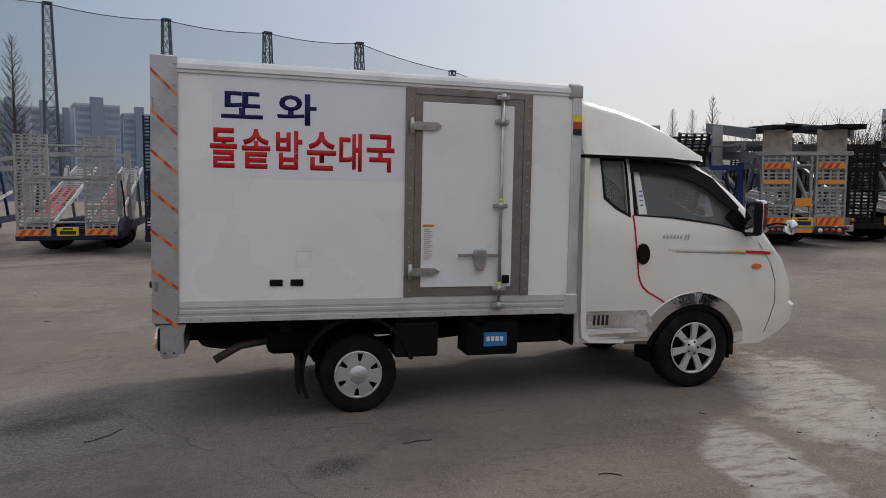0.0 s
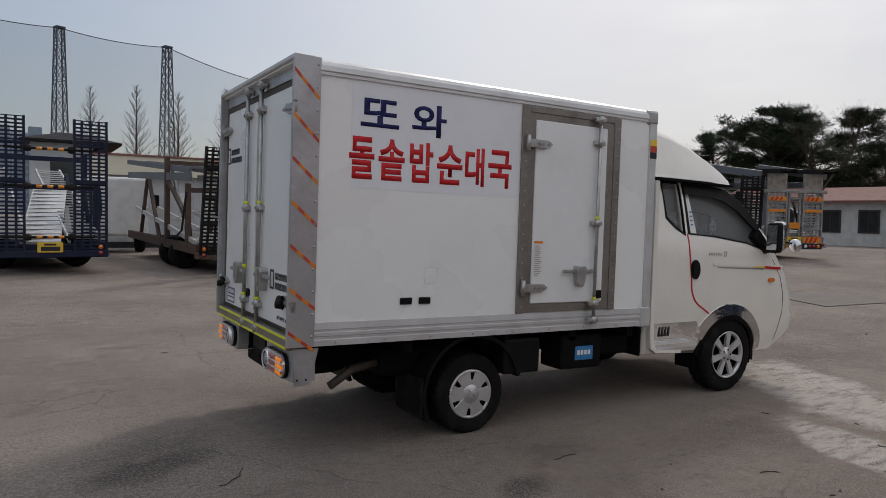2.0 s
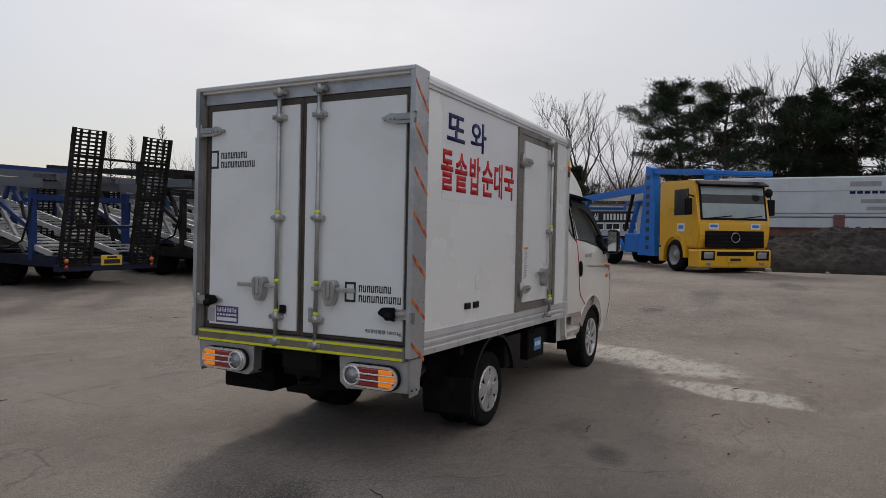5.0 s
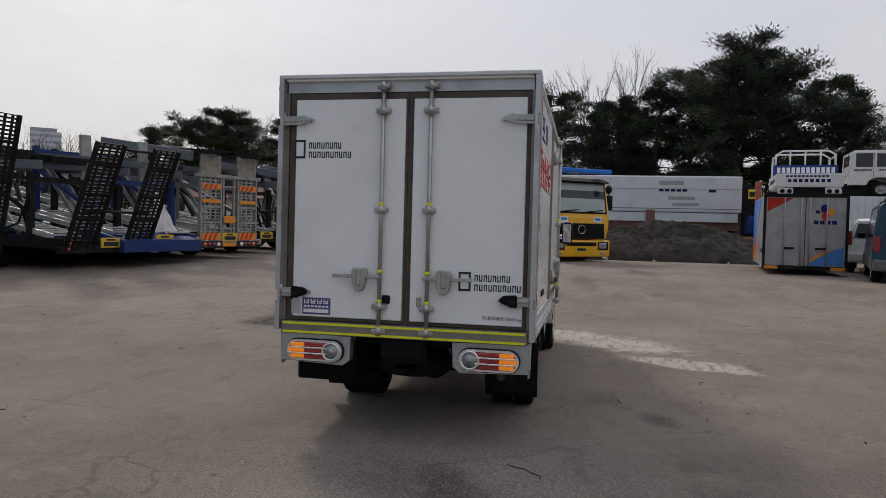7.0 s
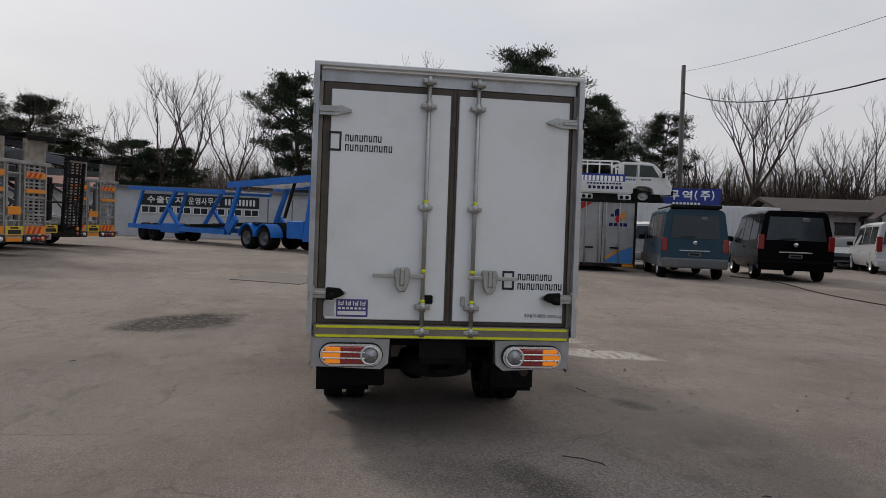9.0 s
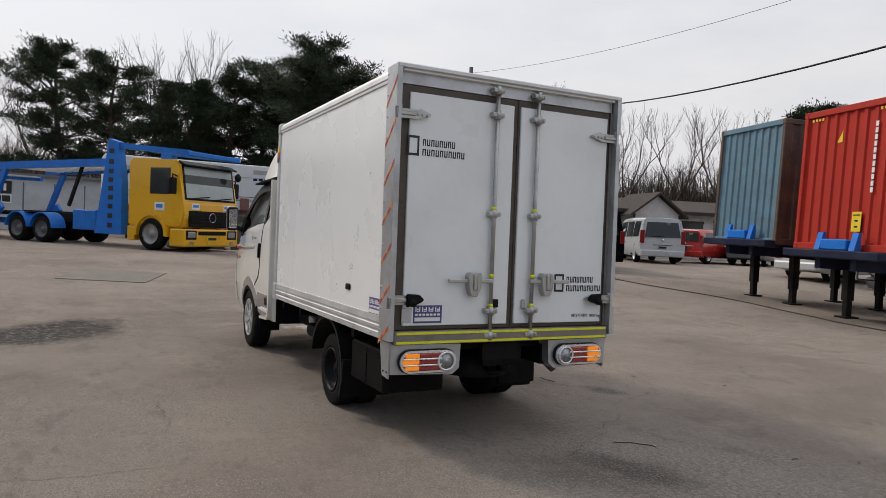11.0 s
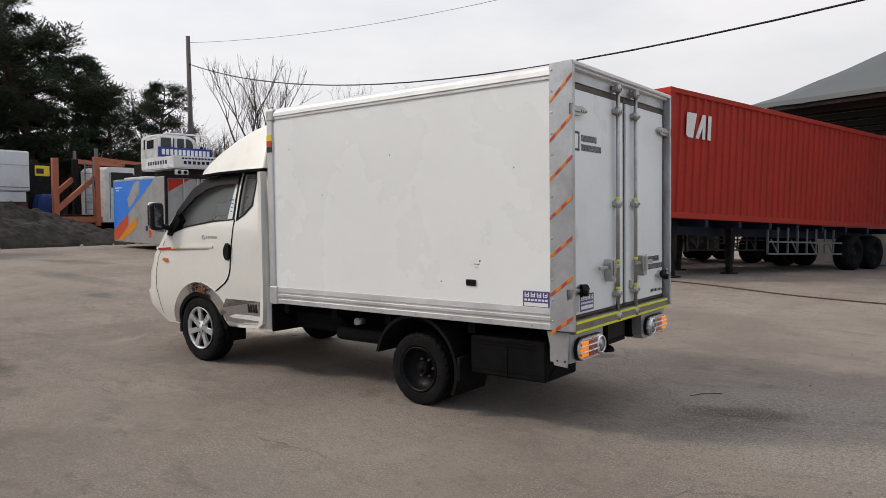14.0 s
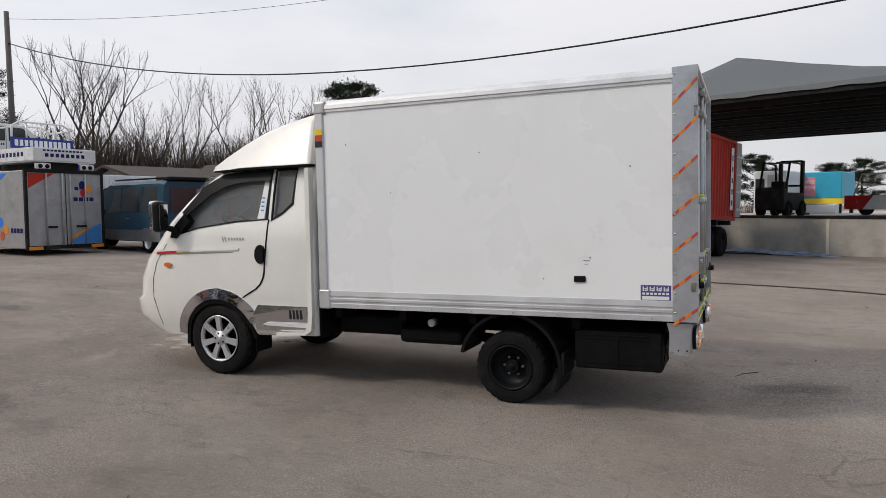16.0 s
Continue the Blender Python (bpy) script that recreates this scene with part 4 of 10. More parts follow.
def on_skin(bm, pts, s, d0, d1):
    """A plate that follows the cab's side."""
    lo = [bm.verts.new((x, s * (skin_y(x, z) + d0), z)) for x, z in pts]
    hi = [bm.verts.new((x, s * (skin_y(x, z) + d1), z)) for x, z in pts]
    n = len(pts)
    bm.faces.new(lo), bm.faces.new(hi[::-1])
    for i in range(n):
        bm.faces.new((lo[i], hi[i], hi[(i + 1) % n], lo[(i + 1) % n]))
    return bm


def skin_band(bm, a, c, s, d0, d1):
    """A band between two lines on the cab's side, in one strip that follows the skin."""
    ring = []
    for i in range(len(a) - 1):
        n = max(1, int(math.hypot(a[i + 1][0] - a[i][0], a[i + 1][1] - a[i][1]) / 0.05))
        for k in range(n + (i == len(a) - 2)):
            u = k / n
            pa = (a[i][0] + (a[i + 1][0] - a[i][0]) * u, a[i][1] + (a[i + 1][1] - a[i][1]) * u)
            pc = (c[i][0] + (c[i + 1][0] - c[i][0]) * u, c[i][1] + (c[i + 1][1] - c[i][1]) * u)
            ring.append([bm.verts.new((x, s * (skin_y(x, z) + d), z)) for (x, z), d in ((pa, d0), (pa, d1), (pc, d1), (pc, d0))])
    for r0, r1 in zip(ring, ring[1:]):
        for k in range(4):
            bm.faces.new((r0[k], r0[(k + 1) % 4], r1[(k + 1) % 4], r1[k]))
    bm.faces.new(ring[0]), bm.faces.new(ring[-1][::-1])
    return bm


def inset(pts, k):
    cx, cz = sum(p[0] for p in pts) / len(pts), sum(p[1] for p in pts) / len(pts)
    out = []
    for i, (x, z) in enumerate(pts):
        d = math.hypot(x - cx, z - cz)
        out.append((x - (x - cx) / d * k, z - (z - cz) / d * k))
    return out


for s in (-1, 1):
    for nm, poly in (("door_window", win_f), ("quarter_window", win_r)):
        b = on_skin(B(), inset(poly, -0.004), s, -0.030, -0.024)
        part(nm, b, M["glass"], cab, "dark tinted window", False)
        big = inset(poly, -0.022)
        loop_o, loop_i = big + big[:1], inset(poly, 0.004) + inset(poly, 0.004)[:1]
        part("window_seal", skin_band(B(), loop_o, loop_i, s, -0.014, 0.004), M["plastic"], cab)
    # rain visor along the top of the door window
    top = [(2.12, 1.86), (2.40, 1.855), (2.63, 1.83), (2.82, 1.735), (3.04, 1.505)]
    low = [(2.12, 1.765), (2.40, 1.76), (2.575, 1.73), (2.745, 1.655), (3.0, 1.465)]
    part("rain_visor", skin_band(B(), top, low, s, 0.006, 0.026), M["plastic"], cab, "smoked plastic rain visor")
    b = on_skin(B(), [(2.155, 1.78), (2.20, 1.78), (2.245, 1.436), (2.175, 1.436)], s, -0.020, -0.012)
    tag_ = part("window_strip", b, M["whitev"], cab, "white sticker strip with blue marks")
    for k in range(4):
        z = 1.50 + 0.036 * k
        b = on_skin(B(), [(2.187, z), (2.216, z + 0.004), (2.213, z + 0.015), (2.186, z + 0.011)], s, -0.0125, -0.0105)
        part("blue_mark", b, M["bluesticker"], tag_)
    # door seam with a red edge trim
    seam = [(2.105, 1.84), (2.115, 1.43), (2.135, 1.22), (2.15, 1.08), (2.162, 0.965), (2.178, 0.915), (2.205, 0.87), (2.25, 0.83), (2.325, 0.79), (2.395, 0.748)]
    b = skin_band(B(), [(x - 0.006, z - 0.004) for x, z in seam[1:]], [(x + 0.006, z + 0.004) for x, z in seam[1:]], s, 0.0, 0.004)
    part("door_edge_trim", b, M["red"] if s < 0 else M["gap"], cab)
    # handle
    b = B()
    pts = [(2.195 + 0.055 * math.cos(radians(a)), 1.13 + 0.082 * math.sin(radians(a))) for a in range(0, 360, 24)]
    on_skin(b, pts, s, 0.0, 0.012)
    part("door_handle", b, M["plastic"], cab, "round black door handle")
    b = on_skin(B(), [(2.15, 1.20), (2.175, 1.205), (2.18, 1.06), (2.155, 1.065)], s, 0.010, 0.026)
    part("handle_grip", b, M["plastic"], cab)
    # moulding line and its coloured stripe
    b = skin_band(B(), [(2.42, 1.185), (3.36, 1.165)], [(2.42, 1.165), (3.37, 1.135)], s, 0.0, 0.008)
    part("side_moulding", b, M["cabwhite"], cab)
    b = skin_band(B(), [(2.48, 1.150), (3.1, 1.138)], [(2.48, 1.143), (3.1, 1.124)], s, 0.0, 0.0025)
    part("grey_stripe", b, M["galv"], cab)
    b = skin_band(B(), [(2.95, 1.158), (3.12, 1.153)], [(2.95, 1.148), (3.12, 1.140)], s, 0.008, 0.010)
    part("yellow_stripe", b, M["yellow"], cab)
    b = skin_band(B(), [(3.10, 1.158), (3.33, 1.148)], [(3.10, 1.136), (3.33, 1.124)], s, 0.0085, 0.0105)
    part("red_stripe", b, M["red"], cab)
    b = B()
    for k in range(6):
        on_skin(b, [(2.36 + 0.03 * k, 1.25), (2.375 + 0.03 * k, 1.25), (2.385 + 0.03 * k, 1.275), (2.37 + 0.03 * k, 1.275)], s, 0.0, 0.003)
    on_skin(b, [(2.55, 1.24), (2.56, 1.24), (2.575, 1.285), (2.565, 1.285)], s, 0.0, 0.004), on_skin(b, [(2.575, 1.24), (2.585, 1.24), (2.60, 1.285), (2.59, 1.285)], s, 0.0, 0.004)
    part("badge_bars", b, M["galv"], cab)
    b = on_skin(B(), [(3.205 + 0.043 * math.cos(radians(a)), 1.03 + 0.021 * math.sin(radians(a))) for a in range(0, 360, 24)], s, 0.0, 0.016)
    part("side_indicator", b, M["amber"], cab, "amber side indicator")
    # chrome wheel arch and sill trim
    o = arc(WX, 0.335, 0.475, 8, 152, 30)
    i_ = arc(WX, 0.335, 0.385, 8, 152, 30)
    b = B()
    radii = ((0.490, 0.0), (0.486, 0.004), (0.393, 0.0185), (0.386, 0.008))
    rows_ = [[b.verts.new((x, s * (skin_y(x, z) + d), z)) for x, z in arc(WX, 0.335, rr_, 8, 152, 36)] for rr_, d in radii]
    for ra, rb_ in zip(rows_, rows_[1:]):
        for q in range(36):
            b.faces.new((ra[q], ra[q + 1], rb_[q + 1], rb_[q])).smooth = True
    b.normal_update()
    bmesh.ops.recalc_face_normals(b, faces=b.faces)
    bmesh.ops.split_edges(b, edges=[e for e in b.edges if len(e.link_faces) == 2 and e.calc_face_angle() > radians(20)])
    part("arch_trim", b, M["chrome"], cab, "chrome wheel arch trim")
    part("wheel_well", prism(strip(B(), arc(WX, 0.34, 0.369, -12, 192, 28), arc(WX, 0.34, 0.362, -12, 192, 28), min(s * 0.59, s * 0.80), max(s * 0.59, s * 0.80)), arc(WX, 0.34, 0.366, -12, 192, 28), min(s * 0.585, s * 0.592), max(s * 0.585, s * 0.592), "y"), M["black"], cab)
    part("arch_lip", skin_band(B(), arc(WX, 0.335, 0.389, -6, 172, 32), arc(WX, 0.335, 0.352, -6, 172, 32), s, -0.27, 0.012), M["gap"], cab)
    b = on_skin(B(), [(CB + 0.07, 0.69), (2.24, 0.69), (2.30, 0.60), (2.28, 0.47), (CB + 0.07, 0.47)], s, 0.0, 0.010)
    sill = part("sill_trim", b, M["chrome"], cab, "chrome sill trim with black slots")
    for k in range(4):
        b = on_skin(B(), [(CB + 0.13 + 0.035 * k, 0.66), (CB + 0.145 + 0.035 * k, 0.66), (CB + 0.145 + 0.035 * k, 0.58), (CB + 0.13 + 0.035 * k, 0.58)], s, 0.009, 0.0125)
        part("slot", b, M["ink"], sill)
    b = on_skin(B(), [(CB + 0.075, 0.545), (2.15, 0.54), (2.20, 0.525), (2.15, 0.515), (CB + 0.075, 0.51)], s, 0.008, 0.022)
    part("step_lip", b, M["whitev"], sill)
    # bumper seam and front edge seam
    part("panel_seam", skin_band(B(), [(3.22, 1.22), (3.34, 1.05), (3.39, 0.90), (3.40, 0.72), (3.33, 0.46)], [(3.225, 1.22), (3.345, 1.05), (3.395, 0.90), (3.405, 0.72), (3.335, 0.46)], s, -0.004, 0.002), M["gap"], cab)
    b = B()
    on_skin(b, [(3.02, 0.435), (3.33, 0.43), (3.33, 0.424), (3.02, 0.428)], s, 0, 0.003)
    part("panel_seam", b, M["gap"], cab)
    # mirror: arm, black housing, chrome cap
    mx, mz = (-0.045, 0.0) if s < 0 else (0.05, 0.05)
    b = B()
    prism(b, [(3.00, 1.49), (3.14, 1.36), (3.17, 1.28), (3.10, 1.27), (2.94, 1.42)], min(s * 0.79, s * 0.86), max(s * 0.79, s * 0.86), "y")
    pipe(b, [(3.08, s * 0.85, 1.34), (3.12 + mx, s * 0.90, 1.32 + mz), (3.14 + mx, s * 0.95, 1.36 + mz)], 0.028, 10)
    mirror = part("wing_mirror", b, M["plastic"], cab, "black wing mirror with a chrome cap")
    b = B()
    bx(b, 3.09 + mx, 3.18 + mx, min(s * 0.895, s * 1.02), max(s * 0.895, s * 1.02), 1.28 + mz, 1.56 + mz, 0.035, 3)
    part("mirror_housing", b, M["plastic"], mirror)
    b = B()
    bx(b, 3.15 + mx, 3.215 + mx, min(s * 0.893, s * 1.022), max(s * 0.893, s * 1.022), 1.30 + mz, 1.565 + mz, 0.03, 3)
    part("mirror_cap", b, M["chrome"], mirror, "chrome mirror cap")
    b = B()
    bx(b, 3.086 + mx, 3.091 + mx, min(s * 0.91, s * 1.005), max(s * 0.91, s * 1.005), 1.31 + mz, 1.53 + mz)
    part("mirror_glass", b, M["chrome"], mirror)
# round mirror at the front corner
b = B()
pipe(b, [(3.30, -0.74, 1.34), (3.40, -0.84, 1.38), (3.47, -0.88, 1.37)], 0.009, 8)
fm = part("front_mirror", b, M["plastic"], cab, "small round chrome mirror on an arm")
b = B()
bmesh.ops.create_uvsphere(b, u_segments=20, v_segments=12, radius=0.062, matrix=Matrix.Translation((3.49, -0.89, 1.35)) @ Matrix.Diagonal((0.7, 1, 1, 1)))
for f in b.faces:
    f.smooth = True
part("mirror_bowl", b, M["chrome"], fm)
# windscreen, dashboard, seats
b = B()
prism(b, [(2.885, 1.83), (3.335, 1.405), (3.34, 1.412), (2.89, 1.837)], -0.63, 0.63, "y")
part("windscreen", b, M["glass"], cab, "tinted windscreen", False)
b = B()
bx(b, 2.85, 3.2, -0.72, 0.72, 1.0, 1.30, 0.06, 3)
part("dashboard", b, M["plastic"], cab)
for y in (-0.42, 0.42):
    b = B()
    bx(b, 1.95, 2.08, y - 0.24, y + 0.24, 0.92, 1.50, 0.05, 3)
    bx(b, 1.96, 2.05, y - 0.13, y + 0.13, 1.53, 1.70, 0.04, 3)
    part("seat", b, M["seat"], cab, "dark cloth seat")
b = lathe(B(), [(0.19, 0.0), (0.205, 0.015), (0.19, 0.03), (0.175, 0.015)], (0, 0, 0), "z", 28, True)
bmesh.ops.transform(b, matrix=Matrix.Translation((2.72, 0.42, 1.36)) @ Matrix.Rotation(radians(-35), 4, "Y"), verts=b.verts)
part("steering_wheel", b, M["plastic"], cab)
# roof fairing
st = [(1.70, 2.325, 0.80), (1.745, 2.325, 0.80), (1.81, 2.312, 0.80), (2.03, 2.262, 0.79), (2.24, 2.196, 0.775), (2.45, 2.105, 0.75), (2.64, 2.0, 0.725), (2.74, 1.935, 0.70), (2.79, 1.895, 0.68)]
b = B()
rings = []
for x, top_z, hw in st:
    zb = 1.885 if x < 2.6 else 1.868
    prof = [(-hw - 0.02, zb), (-hw, zb + 0.03)]
    h = max(0.02, top_z - zb - 0.03)
    prof += [(-hw + 0.07 * h / 0.35, zb + 0.03 + h * 0.80), (-hw + 0.07 * h / 0.35 + 0.05, zb + 0.03 + h * 0.95), (-hw + 0.24, zb + 0.03 + h), (0, zb + 0.045 + h)]
    prof = prof + [(-y, z) for y, z in prof[-2::-1]]
    rings.append([b.verts.new((x, y, z)) for y, z in prof])
for r0, r1 in zip(rings, rings[1:]):
    for i in range(len(r0) - 1):
        b.faces.new((r0[i], r1[i], r1[i + 1], r0[i + 1])).smooth = True
b.faces.new(rings[0]), b.faces.new(rings[-1][::-1])
fairing = part("roof_fairing", b, M["fairing"], truck, "ivory plastic roof wind deflector")
for s in (-1, 1):
    b = B()
    prism(b, [(1.72, 1.883), (2.3, 1.878), (2.68, 1.866), (2.68, 1.853), (2.3, 1.862), (1.72, 1.868)], min(s * 0.70, s * 0.815), max(s * 0.70, s * 0.815), "y")
    part("fairing_seal", b, M["gap"], fairing)
# added black sheet: paints the shade between box and cab onto the cab back
part("back_shade_sheet", bx(B(), CB - 0.022, CB - 0.003, -0.79, 0.79, 0.42, 0.80, 0.006), M["black"], cab, "black sheet standing in for shade on the lower cab back")
# the cab sits a little to the left of the box
cab.matrix_basis = CABM
fairing.matrix_basis = CABM
# rear wall flange of the cab
for s in (-1, 1):
    b = B()
    strip(b, [(CB + 0.01, 1.85), (CB + 0.015, 0.62), (CB + 0.03, 0.49), (CB + 0.09, 0.45), (CB + 0.38, 0.435)], [(CB + 0.05, 1.85), (CB + 0.055, 0.64), (CB + 0.065, 0.53), (CB + 0.10, 0.475), (CB + 0.38, 0.46)], min(s * 0.80, s * 0.866), max(s * 0.80, s * 0.866), "y")
    part("cab_flange", b, M["cabwhite"], cab)

# ---- chassis ----
XF[0] = BODY
b = B()
for s in (-1, 1):
    bx(b, RX + 0.12, 3.2, s * 0.36 - 0.03, s * 0.36 + 0.03, 0.48, 0.62)
for x in (-1.15, -0.5, 0.3, 0.9, 1.5):
    bx(b, x - 0.03, x + 0.03, -W + 0.06, W - 0.06, 0.60, 0.70)
chassis = part("chassis_frame", b, M["black"], truck, "black ladder frame")
b = B()
bx(b, -0.62, -0.15, -0.62, -0.20, 0.40, 0.60, 0.05, 2)
part("muffler", b, M["black"], chassis)
part("tailpipe", pipe(B(), [(-0.58, -0.55, 0.50), (-0.80, -0.60, 0.475), (-0.97, -0.63, 0.385)], 0.028, 14), M["seam"], chassis, "rusty exhaust tailpipe")
b = B()
lathe(b, [(0.0, 0.36), (0.16, 0.36), (0.24, 0.38), (0.275, 0.43), (0.24, 0.52), (0.0, 0.53)], (-0.86, 0.0, 0), "z", 36)
part("spare_wheel", b, M["rubber"], chassis, "spare wheel slung under the tail")
b = B()
bx(b, 0.80, 1.20, -0.80, -0.55, 0.38, 0.64, 0.012)
part("fender_panel", bx(B(), 0.26, 0.58, -0.82, -0.60, 0.39, 0.645, 0.02, 2), M["plastic"], chassis, "black panel behind the rear mudguard")
part("sticker_bars", bars(B(), [(0.95 + 0.035 * k, 0.485, 0.975 + 0.035 * k, 0.52) for k in range(4)], lambda u, v, w: (u, -0.806 - w, v), 0.002), M["whitev"], chassis)
bat = part("battery_box", b, M["black"], chassis, "black battery box with a blue sticker")
b = bx(B(), 0.93, 1.11, -0.806, -0.799, 0.445, 0.55, 0.004)
stk = part("battery_sticker", b, M["bluesticker"], bat)
b = B()
bx(b, 0.98, 1.60, -0.70, 0.62, 0.44, 0.60, 0.02)
part("fuel_tank", b, M["black"], chassis)
b = B()
bx(b, 0.42, 0.98, 0.45, 0.72, 0.40, 0.52, 0.04, 2)
part("air_tank", b, M["black"], chassis)
part("tank_cap", tube(B(), (0.66, 0.70, 0.585), (0.66, 0.78, 0.585), 0.03, 14), M["galv"], chassis)
b = B()
bx(b, -1.10, -0.49, 0.36, 0.80, 0.315, 0.59, 0.012)
for z in (0.36, 0.535, 0.56):
    bx(b, -1.02, -0.55, 0.80, 0.806, z, z + 0.006)
bx(b, -0.80, -0.79, 0.80, 0.805, 0.33, 0.575)
beam(b, (-1.102, 0.40, 0.34), (-1.102, 0.76, 0.57), 0.006, 0.02), beam(b, (-1.102, 0.40, 0.57), (-1.102, 0.76, 0.34), 0.006, 0.02)
part("tool_box", b, M["black"], chassis, "black steel side tool box")
b = B()
bx(b, RX + 0.10, RX + 0.16, -0.16, 0.14, 0.49, 0.66)
part("plate_bracket", b, M["black"], chassis)
b = bars(B(), [(-0.15, 0.53, 0.13, 0.64)], lambda u, v, w: (RX + 0.099 - w, -u, v))
part("number_plate", b, M["plastic"], chassis)
for s in (-1, 1):
    fo, fi = arc(0.0, 0.30, 0.40, 12, 205, 22), arc(0.0, 0.30, 0.375, 12, 205, 22)
    part("mudguard", strip(B(), fo, fi, min(s * 0.44, s * 0.84), max(s * 0.44, s * 0.84), "y"), M["plastic"], chassis, "dark curved mudguard")
    b = B()
    bx(b, -0.42, -0.40, min(s * 0.5, s * 0.84), max(s * 0.5, s * 0.84), 0.17 if s < 0 else 0.25, 0.42)
    part("mud_flap", b, M["rubber"], chassis)
    # tail lamp in its sheet-metal box
    b = B()
    prism(b, [(s * 0.345, 0.655), (s * 0.835, 0.668), (s * 0.835, 0.478), (s * 0.40, 0.462), (s * 0.352, 0.50)], RX + 0.045, RX + 0.19, "x")
    lamp = part("tail_lamp", b, M["alupost"], chassis, "bare metal tail lamp box with a lit amber lens")
    part("lamp_side_plate", prism(B(), [(RX + 0.045, 0.675), (RX + 0.205, 0.675), (RX + 0.155, 0.46), (RX + 0.06, 0.45)], s * 0.835, s * 0.845, "y"), M["alupost"], lamp)
    for q in (RX + 0.075, RX + 0.13):
        part("bolt", tube(B(), (q, s * 0.843, 0.49), (q, s * 0.850, 0.49), 0.006, 8), M["plastic"], lamp)
    LZ = 0.556
    oval = lambda k: [(s * 0.588 + sg * 0.125 + (0.070 + k) * math.cos(radians(a)), LZ + (0.070 + k) * math.sin(radians(a))) for sg, rng in ((1, range(-90, 91, 15)), (-1, range(90, 271, 15))) for a in rng]
    part("lamp_rim", prism(B(), oval(0.006), RX + 0.022, RX + 0.047, "x"), M["plastic"], lamp)
    part("chrome_bezel", prism(B(), oval(0.0), RX + 0.008, RX + 0.030, "x"), M["bezel"], lamp, "bright chrome bezel")
    part("lamp_glass", prism(B(), oval(-0.014), RX + 0.004, RX + 0.016, "x"), M["lens_r"], lamp, "dark red lens")
    for k in range(3):
        z = LZ - 0.052 + 0.0385 * k
        e = 0.770 if k == 1 else 0.752
        part("brake_lens", bx(B(), RX - 0.002, RX + 0.012, min(s * 0.52, s * 0.655), max(s * 0.52, s * 0.655), z, z + 0.027, 0.004), M["lens_r"], lamp, "red lens strip")
        part("indicator_lens", bx(B(), RX - 0.002, RX + 0.012, min(s * 0.656, s * e), max(s * 0.656, s * e), z, z + 0.027, 0.004), M["lens_o"], lamp, "lit amber lens strip")
    for k in range(2):
        z = LZ - 0.0245 + 0.0385 * k
        part("chrome_bar", bx(B(), RX - 0.006, RX + 0.012, min(s * 0.50, s * 0.768), max(s * 0.50, s * 0.768), z, z + 0.010, 0.003), M["bezel"], lamp)
    part("lens_ring", lathe(B(), [(0.050, -0.012), (0.058, -0.018), (0.064, -0.010), (0.062, 0.010)], (RX + 0.008, s * 0.468, LZ), "x", 28), M["bezel"], lamp)
    part("reversing_lens", lathe(B(), [(0.0, -0.016), (0.018, -0.015), (0.020, -0.008), (0.036, -0.012), (0.038, -0.006), (0.051, -0.010), (0.053, 0.012)], (RX + 0.008, s * 0.468, LZ), "x", 28), M["lens_c"], lamp, "round clear reversing lens")
part("tow_hook", pipe(B(), [(RX + 0.34, 0.05, 0.50), (RX + 0.24, 0.05, 0.46), (RX + 0.16, 0.05, 0.43), (RX + 0.13, 0.0, 0.43), (RX + 0.16, -0.05, 0.43), (RX + 0.24, -0.05, 0.46), (RX + 0.34, -0.05, 0.50)], 0.018, 10), M["black"], chassis, "black steel tow hook")
XF[0] = None
# axles
b = B()
tube(b, (0, -0.75, 0.275), (0, 0.75, 0.275), 0.05, 12)
bmesh.ops.create_uvsphere(b, u_segments=16, v_segments=10, radius=0.14, matrix=Matrix.Translation((0, 0.05, 0.29)))
tube(b, (WX, -0.75, 0.32), (WX, 0.75, 0.32), 0.04, 12)
tube(b, (0.1, 0.05, 0.32), (2.2, 0.02, 0.48), 0.04, 12)
for s in (-1, 1):
    prism(b, [(-0.6, 0.44), (-0.3, 0.36), (0, 0.34), (0.3, 0.37), (0.62, 0.46), (0.62, 0.49), (0.3, 0.42), (0, 0.40), (-0.3, 0.41), (-0.6, 0.48)], s * 0.40 - 0.03, s * 0.40 + 0.03, "y")
part("axle", b, M["black"], truck)


def tyre(bm, c, r, w, rim, s, n=84):
    h = w / 2
    prof = [(rim, -h * 0.80), (rim + 0.02, -h * 0.98), (r - 0.055, -h), (r - 0.022, -h * 0.94), (r - 0.006, -h * 0.80), (r, -h * 0.66), (r, -h * 0.42), (r - 0.009, -h * 0.40), (r - 0.009, -h * 0.33), (r, -h * 0.31), (r, -h * 0.05), (r - 0.009, -h * 0.03), (r - 0.009, h * 0.03), (r, h * 0.05), (r, h * 0.31), (r - 0.009, h * 0.33), (r - 0.009, h * 0.40), (r, h * 0.42), (r, h * 0.66), (r - 0.006, h * 0.80), (r - 0.022, h * 0.94), (r - 0.055, h), (rim + 0.02, h * 0.98), (rim, h * 0.80)]
    lathe(bm, prof, c, "y", n, True, lambda k, i: -0.006 if 3 <= k <= 20 and (i + k // 5) % 3 == 0 else 0.0)
    return bm


